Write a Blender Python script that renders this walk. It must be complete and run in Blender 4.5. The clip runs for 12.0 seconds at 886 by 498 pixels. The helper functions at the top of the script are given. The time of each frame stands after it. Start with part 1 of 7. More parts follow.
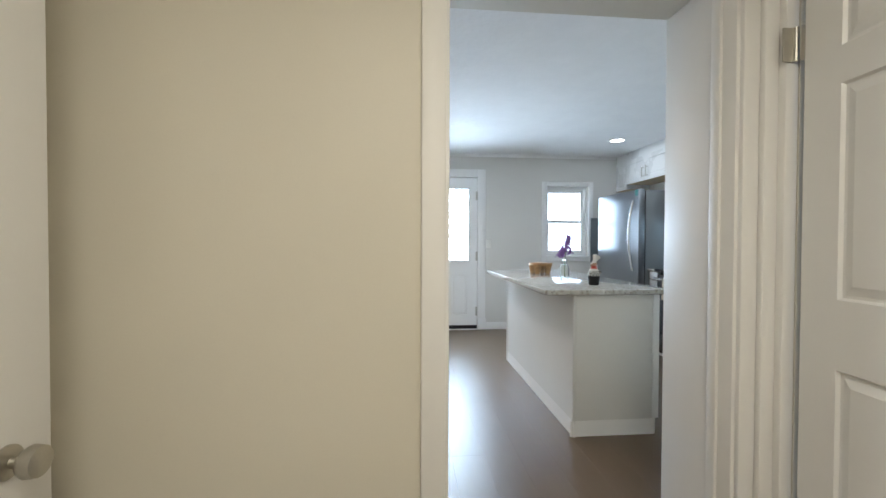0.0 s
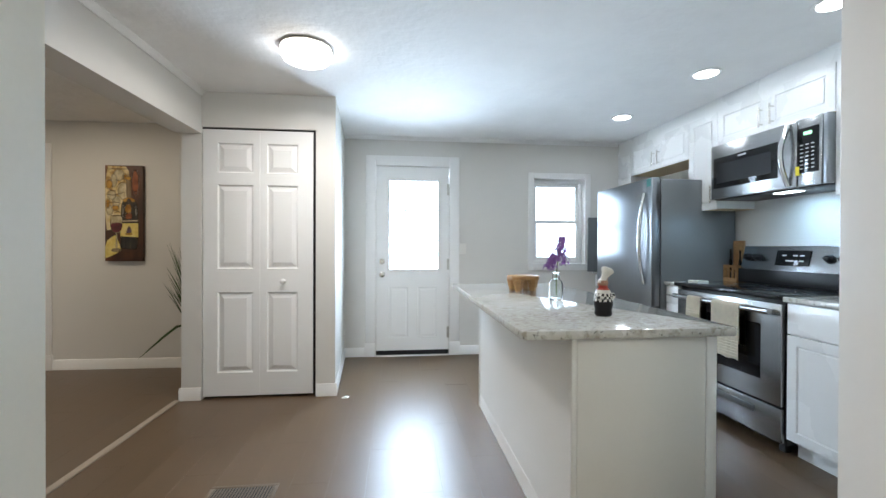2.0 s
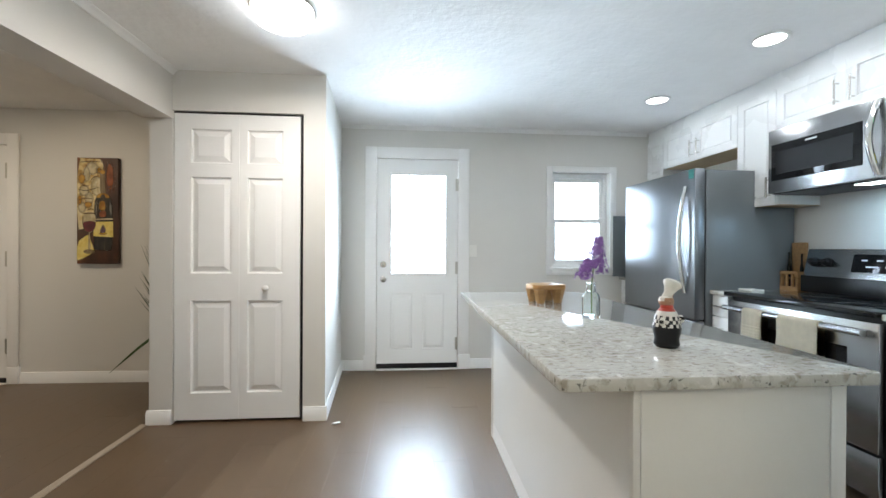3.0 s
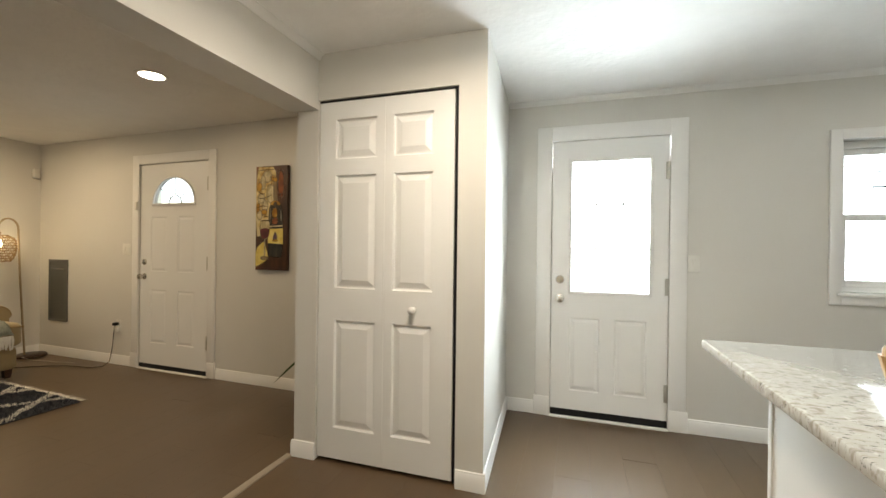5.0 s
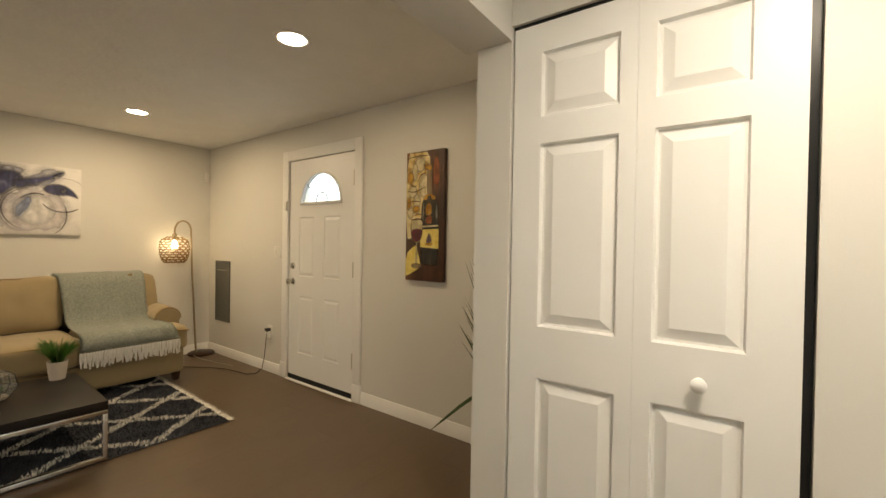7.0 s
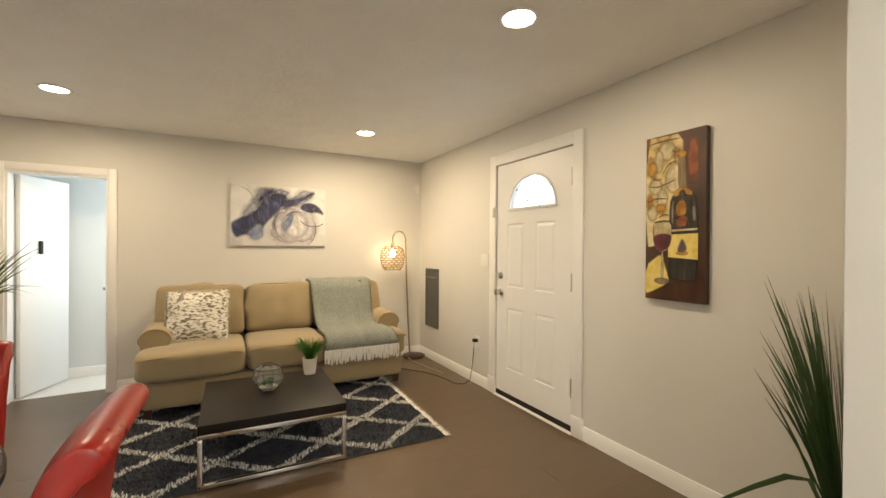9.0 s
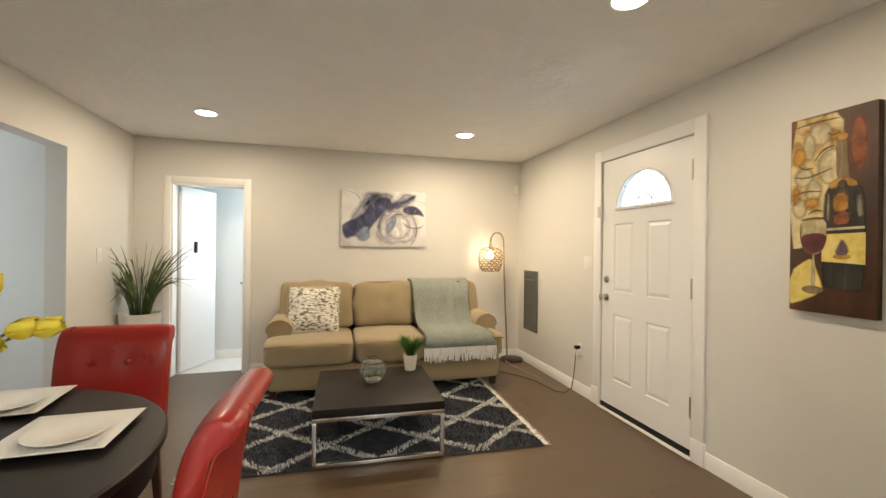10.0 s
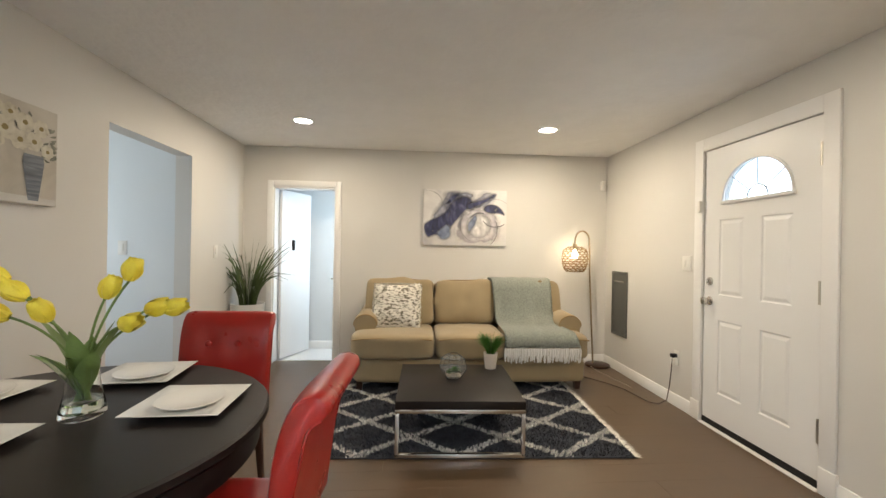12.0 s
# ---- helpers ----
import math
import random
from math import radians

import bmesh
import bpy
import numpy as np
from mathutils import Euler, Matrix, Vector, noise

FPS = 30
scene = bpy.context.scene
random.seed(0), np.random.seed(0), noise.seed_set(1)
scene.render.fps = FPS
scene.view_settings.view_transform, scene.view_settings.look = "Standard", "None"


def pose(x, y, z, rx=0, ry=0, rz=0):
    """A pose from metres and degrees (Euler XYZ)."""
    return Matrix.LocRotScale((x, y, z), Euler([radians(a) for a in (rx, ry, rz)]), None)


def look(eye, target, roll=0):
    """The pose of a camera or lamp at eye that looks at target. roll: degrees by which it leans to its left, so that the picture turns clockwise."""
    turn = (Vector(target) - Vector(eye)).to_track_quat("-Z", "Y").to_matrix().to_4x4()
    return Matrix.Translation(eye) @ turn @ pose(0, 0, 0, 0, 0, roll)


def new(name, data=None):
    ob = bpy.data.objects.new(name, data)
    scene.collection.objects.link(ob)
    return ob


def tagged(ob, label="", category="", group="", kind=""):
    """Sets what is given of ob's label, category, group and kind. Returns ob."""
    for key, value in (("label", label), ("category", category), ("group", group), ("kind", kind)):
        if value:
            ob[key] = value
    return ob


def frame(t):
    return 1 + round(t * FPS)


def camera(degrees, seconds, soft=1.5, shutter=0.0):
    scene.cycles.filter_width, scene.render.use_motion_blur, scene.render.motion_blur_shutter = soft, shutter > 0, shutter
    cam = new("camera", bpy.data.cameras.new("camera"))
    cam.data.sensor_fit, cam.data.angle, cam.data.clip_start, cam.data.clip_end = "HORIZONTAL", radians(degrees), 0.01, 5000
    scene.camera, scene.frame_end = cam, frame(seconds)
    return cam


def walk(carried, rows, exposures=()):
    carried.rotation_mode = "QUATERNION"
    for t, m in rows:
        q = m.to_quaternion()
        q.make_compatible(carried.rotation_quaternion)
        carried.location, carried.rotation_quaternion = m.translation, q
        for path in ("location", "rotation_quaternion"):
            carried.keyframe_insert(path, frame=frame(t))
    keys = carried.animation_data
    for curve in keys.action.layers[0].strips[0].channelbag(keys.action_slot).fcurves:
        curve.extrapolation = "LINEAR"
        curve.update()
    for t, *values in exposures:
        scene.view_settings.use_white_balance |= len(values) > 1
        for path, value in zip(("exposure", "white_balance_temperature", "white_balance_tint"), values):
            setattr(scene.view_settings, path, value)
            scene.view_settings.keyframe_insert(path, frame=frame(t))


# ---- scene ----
cam = camera(94.1, 12.0)
PATH = [
    (0, (0.243, -0.197, 1.192), (0.421, 1.795, 1.158), 0.2),
    (0.5, (0.33, 0.069, 1.184), (0.511, 2.061, 1.161), 0.2),
    (1, (0.4, 0.356, 1.183), (0.594, 2.346, 1.162), 0.4),
    (1.5, (0.534, 0.625, 1.185), (0.741, 2.615, 1.171), 0.2),
    (2, (0.651, 0.838, 1.192), (0.867, 2.827, 1.181), 0.2),
    (2.5, (0.712, 1.089, 1.2), (0.93, 3.077, 1.192), 0.3),
    (2.7, (0.724, 1.171, 1.201), (0.935, 3.159, 1.193), 0.3),
    (4.3, (0.728, 1.842, 1.24), (0.393, 3.813, 1.237), 0.7),
    (4.5, (0.702, 1.924, 1.255), (0.284, 3.88, 1.251), 0.7),
    (5, (0.601, 2.126, 1.253), (-0.02, 4.027, 1.25), 0.7),
    (5.5, (0.487, 2.352, 1.27), (-0.35, 4.168, 1.258), 0.8),
    (6, (0.287, 2.536, 1.286), (-0.733, 4.257, 1.265), 1.0),
    (6.5, (0.052, 2.71, 1.282), (-1.044, 4.382, 1.269), 1.1),
    (6.7, (-0.035, 2.77, 1.291), (-1.153, 4.428, 1.274), 1.1),
    (8.3, (-0.586, 2.881, 1.318), (-2.11, 4.176, 1.303), 0.4),
    (8.5, (-0.599, 2.899, 1.316), (-2.197, 4.102, 1.302), 0.6),
    (9, (-0.625, 2.904, 1.327), (-2.368, 3.886, 1.319), 0.4),
    (9.5, (-0.627, 2.913, 1.339), (-2.48, 3.664, 1.33), 0.4),
    (10, (-0.652, 2.91, 1.32), (-2.575, 3.458, 1.317), 0.7),
    (10.5, (-0.658, 2.897, 1.313), (-2.622, 3.275, 1.31), 0.9),
    (11, (-0.652, 2.894, 1.296), (-2.635, 3.153, 1.299), 1.0),
    (11.5, (-0.665, 2.899, 1.295), (-2.655, 3.096, 1.294), 0.9),
    (12, (-0.671, 2.904, 1.284), (-2.664, 3.075, 1.285), 1.0),
]
walk(cam, [(t, look(eye, target, roll)) for t, eye, target, roll in PATH],
     [(0, 0.0, 6150, 10), (1.5, 0.05, 6150, 10), (2.5, 0.28, 6350, 10), (4.5, 0.2, 7300, 10), (5.5, 0.1, 8200, 10), (6.5, 0.14, 8300, 10), (8.3, 0.80, 7800, 10), (9.5, 0.95, 7150, 10), (10.5, 0.94, 6750, 10), (12, 0.92, 6350, 10)])
# ---------- world and light ----------
world = bpy.data.worlds.new("sky")
scene.world = world
world.use_nodes = True
wn = world.node_tree.nodes
sky = wn.new("ShaderNodeTexSky")
sky.sky_type, sky.sun_disc = "NISHITA", False
sky.sun_elevation, sky.sun_rotation = radians(48), radians(-20)
wn["Background"].inputs[1].default_value = 0.12
world.node_tree.links.new(sky.outputs[0], wn["Background"].inputs[0])


def lamp(name, kind, where, power, colour, size=0.1, aim=None, spot=None, blend=0.6, size_y=None, spread=180):
    data = bpy.data.lights.new(name, kind)
    data.energy, data.color = power, colour
    if kind == "AREA":
        data.shape, data.size, data.spread = ("RECTANGLE" if size_y else "DISK"), size, radians(spread)
        if size_y:
            data.size_y = size_y
    elif kind == "SUN":
        data.angle = radians(size)
    else:
        data.shadow_soft_size = size
    if spot:
        data.spot_size, data.spot_blend = radians(spot), blend
    ob = new(name, data)
    ob.matrix_basis = look(where, aim) if aim else Matrix.Translation(where)
    return ob


lamp("sun", "SUN", (-8, -22, 26), 3.5, (1.0, 0.95, 0.86), 0.5, aim=(0, 0, 0))
WARM, COOL, DAY = (1.0, 0.83, 0.61), (0.86, 0.93, 1.0), (0.66, 0.83, 1.0)

# plan, metres
WALL_Y = 5.36      # inner face of the outer wall with both doors
LEFT_X = -5.69     # end wall of the living room
REAR_Y = 1.00      # rear wall of the living room
RIGHT_X = 3.50     # kitchen wall behind the stove
NEAR_Y = 1.34      # kitchen face of the wall that the doorway goes through
HALL_Y = 1.00      # hall face of that wall
CEIL = 2.385
CL_Y = 4.205       # closet front
CL_X = -1.006      # closet side towards the living room
BEAM0, BEAM1, BEAM_Z = -1.06, -0.86, 2.06

# The living room has a plan of its own: it lies one degree askew to the kitchen, about the foot of the walk's end.
TURN = Matrix.Translation((-0.652, 2.894, 0)) @ Matrix.Rotation(radians(-1.0), 4, "Z")
HOME = Matrix.Translation((0.718, -2.991, 0))
ROOM = TURN @ Matrix.Diagonal((0.94, 0.94, 1.0, 1.0)) @ HOME        # walls and what hangs on them
FURNITURE = TURN @ Matrix.Diagonal((0.965, 0.965, 0.965, 1.0)) @ HOME
plan = None        # the plan that new things are drawn on
drawn = []


def on_plan(ob):
    if plan is not None:
        drawn.append((ob, plan))
    return ob


def in_room(x, y, z):
    return tuple(ROOM @ Vector((x, y, z)))



# ---------- materials ----------
def rgb(r, g, b):
    return (r, g, b, 1.0)


def mat(name, base, rough=0.5, metal=0.0, vary=0.06, scale=6.0, fine=90.0, bump=0.05, stretch=(1, 1, 1), rvary=0.06,
        random_tone=0.0, coat=0.0, sheen=0.0, spec=0.5, dist=0.002):
    m = bpy.data.materials.new(name)
    m.use_nodes = True
    nt = m.node_tree
    p = nt.nodes["Principled BSDF"]
    p.inputs["Roughness"].default_value, p.inputs["Metallic"].default_value = rough, metal
    p.inputs["Specular IOR Level"].default_value = spec
    if coat:
        p.inputs["Coat Weight"].default_value, p.inputs["Coat Roughness"].default_value = coat, 0.08
    if sheen:
        p.inputs["Sheen Weight"].default_value = sheen
    tc, mp = nt.nodes.new("ShaderNodeTexCoord"), nt.nodes.new("ShaderNodeMapping")
    mp.inputs["Scale"].default_value = stretch
    nt.links.new(tc.outputs["Object"], mp.inputs[0])
    big, small = nt.nodes.new("ShaderNodeTexNoise"), nt.nodes.new("ShaderNodeTexNoise")
    big.inputs["Scale"].default_value, small.inputs["Scale"].default_value = scale, fine
    big.inputs["Detail"].default_value, small.inputs["Detail"].default_value = 4, 2
    for n in (big, small):
        nt.links.new(mp.outputs[0], n.inputs["Vector"])
    add = nt.nodes.new("ShaderNodeMath")
    add.operation = "MULTIPLY_ADD"
    add.inputs[1].default_value = 0.35
    nt.links.new(small.outputs[0], add.inputs[0])
    nt.links.new(big.outputs[0], add.inputs[2])
    last = add.outputs[0]
    if random_tone:
        oi, ma = nt.nodes.new("ShaderNodeObjectInfo"), nt.nodes.new("ShaderNodeMath")
        ma.operation = "MULTIPLY_ADD"
        ma.inputs[1].default_value = random_tone
        nt.links.new(oi.outputs["Random"], ma.inputs[0])
        nt.links.new(last, ma.inputs[2])
        last = ma.outputs[0]
    ramp = nt.nodes.new("ShaderNodeMapRange")
    top = 1.0 + random_tone
    ramp.inputs[1].default_value, ramp.inputs[2].default_value = 0.35, top
    nt.links.new(last, ramp.inputs[0])
    mix = nt.nodes.new("ShaderNodeMix")
    mix.data_type = "RGBA"
    mix.inputs[6].default_value = rgb(*[max(0, c * (1 - vary)) for c in base])
    mix.inputs[7].default_value = rgb(*[min(1, c * (1 + vary)) for c in base])
    nt.links.new(ramp.outputs[0], mix.inputs[0])
    nt.links.new(mix.outputs[2], p.inputs["Base Color"])
    if rvary:
        rr = nt.nodes.new("ShaderNodeMapRange")
        rr.inputs[3].default_value, rr.inputs[4].default_value = max(0.02, rough - rvary), min(1, rough + rvary)
        nt.links.new(big.outputs[0], rr.inputs[0])
        nt.links.new(rr.outputs[0], p.inputs["Roughness"])
    if bump:
        b = nt.nodes.new("ShaderNodeBump")
        b.inputs["Strength"].default_value, b.inputs["Distance"].default_value = bump, dist
        nt.links.new(add.outputs[0], b.inputs["Height"])
        nt.links.new(b.outputs[0], p.inputs["Normal"])
    return m


def glow(name, colour, strength):
    m = bpy.data.materials.new(name)
    m.use_nodes = True
    p = m.node_tree.nodes["Principled BSDF"]
    p.inputs["Base Color"].default_value = rgb(0.8, 0.8, 0.8)
    p.inputs["Emission Color"].default_value, p.inputs["Emission Strength"].default_value = rgb(*colour), strength
    return m


def glass_mat(name, colour=(1, 1, 1), rough=0.0, ior=1.45):
    m = bpy.data.materials.new(name)
    m.use_nodes = True
    p = m.node_tree.nodes["Principled BSDF"]
    p.inputs["Base Color"].default_value = rgb(*colour)
    p.inputs["Roughness"].default_value, p.inputs["Transmission Weight"].default_value, p.inputs["IOR"].default_value = rough, 1.0, ior
    return m


def granite_mat():
    m = mat("granite", (0.52, 0.505, 0.465), 0.09, vary=0.10, scale=4, fine=60, bump=0.0, rvary=0.03, coat=0.3)
    nt = m.node_tree
    p = nt.nodes["Principled BSDF"]
    old = p.inputs["Base Color"].links[0].from_socket
    tc = nt.nodes.new("ShaderNodeTexCoord")
    for scale, low, high, tone, stretch in ((30, 0.53, 0.68, (0.34, 0.31, 0.26), (1, 1.9, 1)), (60, 0.60, 0.70, (0.11, 0.11, 0.10), (1, 2.6, 1)),
                                           (34, 0.58, 0.72, (0.68, 0.67, 0.64), (1, 1, 1))):
        mp, n = nt.nodes.new("ShaderNodeMapping"), nt.nodes.new("ShaderNodeTexNoise")
        mp.inputs["Scale"].default_value, mp.inputs["Rotation"].default_value = stretch, (0.3, 0.2, 0.6 + scale)
        n.inputs["Scale"].default_value, n.inputs["Detail"].default_value, n.inputs["Distortion"].default_value = scale, 3, 0.6
        r, mix = nt.nodes.new("ShaderNodeMapRange"), nt.nodes.new("ShaderNodeMix")
        r.inputs[1].default_value, r.inputs[2].default_value = low, high
        mix.data_type = "RGBA"
        mix.inputs[7].default_value = rgb(*tone)
        nt.links.new(tc.outputs["Object"], mp.inputs[0])
        nt.links.new(mp.outputs[0], n.inputs["Vector"])
        nt.links.new(n.outputs[0], r.inputs[0])
        nt.links.new(r.outputs[0], mix.inputs[0])
        nt.links.new(old, mix.inputs[6])
        old = mix.outputs[2]
    nt.links.new(old, p.inputs["Base Color"])
    return m


def canvas_mat(name, stops, scale=3.0, distortion=2.5, stretch=(1, 1, 1), rot=(0, 0, 0), rough=0.55, fade=0.0):
    """Brushed paint: a distorted noise through a ramp of colours."""
    m = bpy.data.materials.new(name)
    m.use_nodes = True
    nt = m.node_tree
    p = nt.nodes["Principled BSDF"]
    p.inputs["Roughness"].default_value = rough
    tc, mp, n, r = (nt.nodes.new(k) for k in ("ShaderNodeTexCoord", "ShaderNodeMapping", "ShaderNodeTexNoise", "ShaderNodeValToRGB"))
    mp.inputs["Scale"].default_value, mp.inputs["Rotation"].default_value = stretch, rot
    n.inputs["Scale"].default_value, n.inputs["Detail"].default_value, n.inputs["Distortion"].default_value = scale, 6, distortion
    nt.links.new(tc.outputs["Object"], mp.inputs[0])
    nt.links.new(mp.outputs[0], n.inputs["Vector"])
    nt.links.new(n.outputs[0], r.inputs[0])
    el = r.color_ramp.elements
    while len(el) < len(stops):
        el.new(0.5)
    for e, (pos, c) in zip(el, stops):
        e.position, e.color = pos, rgb(*c)
    nt.links.new(r.outputs[0], p.inputs["Base Color"])
    b = nt.nodes.new("ShaderNodeBump")
    b.inputs["Strength"].default_value, b.inputs["Distance"].default_value = 0.08, 0.001
    nt.links.new(n.outputs[0], b.inputs["Height"])
    nt.links.new(b.outputs[0], p.inputs["Normal"])
    if fade:
        # thin, dry edge of a brush stroke
        at, dry = nt.nodes.new("ShaderNodeAttribute"), nt.nodes.new("ShaderNodeTexNoise")
        at.attribute_name = "fade"
        dry.inputs["Scale"].default_value, dry.inputs["Detail"].default_value = 14, 5
        mul, low = nt.nodes.new("ShaderNodeMath"), nt.nodes.new("ShaderNodeMath")
        mul.operation, low.operation = "MULTIPLY", "MULTIPLY_ADD"
        low.inputs[1].default_value, low.inputs[2].default_value = 2.2, -0.35
        low.use_clamp = True
        nt.links.new(tc.outputs["Object"], dry.inputs["Vector"])
        nt.links.new(dry.outputs[0], low.inputs[0])
        nt.links.new(at.outputs["Fac"], mul.inputs[0])
        nt.links.new(low.outputs[0], mul.inputs[1])
        mul.use_clamp = True
        wide = nt.nodes.new("ShaderNodeMix")
        wide.inputs[0].default_value = fade
        nt.links.new(at.outputs["Fac"], wide.inputs[2])
        nt.links.new(mul.outputs[0], wide.inputs[3])
        nt.links.new(wide.outputs[0], p.inputs["Alpha"])
    return m


M_WALL = mat("wall_paint", (0.68, 0.66, 0.62), 0.55, vary=0.03, scale=1.5, fine=160, bump=0.12)
M_HALLWALL = mat("hall_paint", (0.70, 0.665, 0.575), 0.5, vary=0.04, scale=1.2, fine=140, bump=0.12)
M_PALE = mat("pale_blue_paint", (0.74, 0.77, 0.78), 0.5, vary=0.03, scale=1.2, fine=140, bump=0.1)
M_CEIL = mat("ceiling_paint", (0.88, 0.87, 0.855), 0.75, spec=0.2, vary=0.03, scale=5, fine=26, bump=0.8, dist=0.010)
M_TRIM = mat("white_trim_paint", (0.83, 0.82, 0.80), 0.45, vary=0.02, scale=3, fine=120, bump=0.03)
M_DOOR = mat("white_door_paint", (0.82, 0.815, 0.80), 0.37, vary=0.02, scale=2, fine=150, bump=0.05)
M_CAB = mat("white_cabinet_paint", (0.82, 0.82, 0.81), 0.28, vary=0.02, scale=2, fine=120, bump=0.02)
M_ISL = mat("grey_island_panel", (0.70, 0.69, 0.66), 0.35, vary=0.03, scale=2, fine=120, bump=0.03)
M_PLY = mat("raw_plywood", (0.58, 0.43, 0.25), 0.6, vary=0.15, scale=8, fine=60, stretch=(1, 8, 1))
M_PLANK = mat("laminate_plank", (0.108, 0.068, 0.037), 0.33, vary=0.13, scale=3, fine=22, bump=0.03, stretch=(5, 0.8, 5), rvary=0.03, random_tone=0.13, spec=0.6, dist=0.001)
M_JOINT = mat("floor_joint", (0.09, 0.07, 0.055), 0.7, vary=0.1)
M_STRIP = mat("transition_strip", (0.36, 0.30, 0.23), 0.35, vary=0.12, scale=12, stretch=(4, 1, 4))
M_CHROME = mat("satin_nickel", (0.62, 0.60, 0.56), 0.24, 1.0, vary=0.05, scale=20, fine=200, bump=0.02)
M_HINGE = mat("worn_nickel", (0.50, 0.48, 0.43), 0.35, 1.0, vary=0.1, scale=20, fine=200, bump=0.02)
M_CHROME2 = mat("polished_chrome", (0.80, 0.80, 0.80), 0.10, 1.0, vary=0.03, scale=20, fine=200, bump=0.0)
M_STEEL = mat("brushed_steel", (0.28, 0.295, 0.315), 0.30, 1.0, vary=0.03, scale=2, fine=60, bump=0.0, stretch=(12, 12, 0.5), rvary=0.02)
M_STEEL_H = mat("brushed_steel_across", (0.38, 0.385, 0.39), 0.24, 1.0, vary=0.06, scale=3, fine=60, bump=0.0, stretch=(12, 0.5, 12), rvary=0.02)
M_GREYSIDE = mat("grey_fridge_side", (0.20, 0.215, 0.225), 0.38, 0.3, vary=0.06, scale=3, fine=150, bump=0.06)
M_BLACKGL = mat("black_glass", (0.008, 0.008, 0.009), 0.06, vary=0.1, scale=5, bump=0.0, rvary=0.02, spec=0.3)
M_BLACK = mat("black_plastic", (0.012, 0.012, 0.013), 0.35, vary=0.15, scale=8, bump=0.03, spec=0.25)
M_GRANITE = granite_mat()
M_WOOD = mat("warm_wood", (0.36, 0.205, 0.085), 0.42, vary=0.30, scale=7, fine=60, bump=0.1, stretch=(1, 9, 9))
M_DARKWOOD = mat("espresso_wood", (0.013, 0.0095, 0.0085), 0.42, vary=0.25, scale=6, fine=50, bump=0.02, stretch=(8, 1, 8), rvary=0.02, spec=0.28)
M_BROWNLEG = mat("brown_stained_leg", (0.05, 0.022, 0.014), 0.35, vary=0.25, scale=6, stretch=(8, 8, 1))
M_RED = mat("red_leather", (0.34, 0.016, 0.011), 0.30, vary=0.14, scale=9, fine=220, bump=0.22, rvary=0.08, dist=0.0012)
M_TAN = mat("tan_upholstery", (0.315, 0.24, 0.133), 0.85, vary=0.10, scale=5, fine=500, bump=0.35, sheen=0.25, dist=0.0012)
M_TANSEAM = mat("tan_piping", (0.30, 0.20, 0.09), 0.8, vary=0.1, scale=20)
M_THROW = mat("sage_throw_weave", (0.43, 0.46, 0.40), 0.92, vary=0.28, scale=60, fine=420, bump=0.6, sheen=0.3, dist=0.002)
M_FRINGE = mat("white_yarn", (0.78, 0.76, 0.72), 0.9, vary=0.1, scale=40)
M_CREAMTOWEL = mat("cream_terry", (0.76, 0.68, 0.53), 0.95, vary=0.08, scale=30, fine=350, bump=0.6, dist=0.002)
M_PILE = mat("charcoal_pile", (0.036, 0.039, 0.050), 0.95, vary=0.5, scale=14, fine=150, bump=0.4)
M_PILEW = mat("ivory_pile", (0.80, 0.78, 0.72), 0.95, vary=0.12, scale=20, fine=150, bump=0.4)
M_BOARD = mat("honey_wood", (0.34, 0.185, 0.065), 0.42, vary=0.25, scale=9, fine=60, bump=0.08, stretch=(1, 6, 6))
M_LEAF = mat("grass_leaf", (0.045, 0.090, 0.028), 0.45, vary=0.45, scale=8, fine=60, bump=0.05)
M_LEAF3 = mat("olive_leaf", (0.070, 0.105, 0.032), 0.45, vary=0.45, scale=8, fine=60, bump=0.05)
M_LEAF2 = mat("bright_grass_leaf", (0.06, 0.16, 0.022), 0.45, vary=0.4, scale=30, bump=0.05)
M_TULIPLEAF = mat("tulip_leaf", (0.15, 0.23, 0.06), 0.40, vary=0.25, scale=12, bump=0.05)
M_YELLOW = mat("yellow_petal", (0.96, 0.74, 0.06), 0.42, vary=0.16, scale=30, fine=200, bump=0.06)
M_PURPLE = mat("purple_floret", (0.26, 0.11, 0.38), 0.6, vary=0.4, scale=60)
M_CERAMIC = mat("white_ceramic", (0.87, 0.85, 0.79), 0.16, vary=0.02, scale=4, bump=0.0, rvary=0.03)
M_POT = mat("matt_white_pot", (0.74, 0.72, 0.67), 0.5, vary=0.05, scale=8, bump=0.08)
M_BEIGEPOT = mat("beige_pot", (0.66, 0.58, 0.49), 0.55, vary=0.06, scale=10, bump=0.08)
M_GRAVEL = mat("pale_gravel", (0.40, 0.36, 0.30), 0.9, vary=0.4, scale=90, bump=0.8)
M_SOIL = mat("dark_soil", (0.03, 0.022, 0.015), 0.95, vary=0.5, scale=40, bump=0.8)
M_RATTAN = mat("woven_rattan", (0.24, 0.14, 0.055), 0.55, vary=0.3, scale=40, bump=0.2)
M_BRASS = mat("antique_brass", (0.42, 0.33, 0.22), 0.32, 0.9, vary=0.1, scale=20, bump=0.02)
M_BRONZE = mat("dark_bronze", (0.055, 0.03, 0.02), 0.35, 0.5, vary=0.2, scale=12)
M_VENT = mat("grey_vent_enamel", (0.13, 0.13, 0.115), 0.42, 0.2, vary=0.08, scale=10, bump=0.05)
M_LEADING = mat("pale_leading", (0.22, 0.22, 0.22), 0.4, 0.3, vary=0.05)
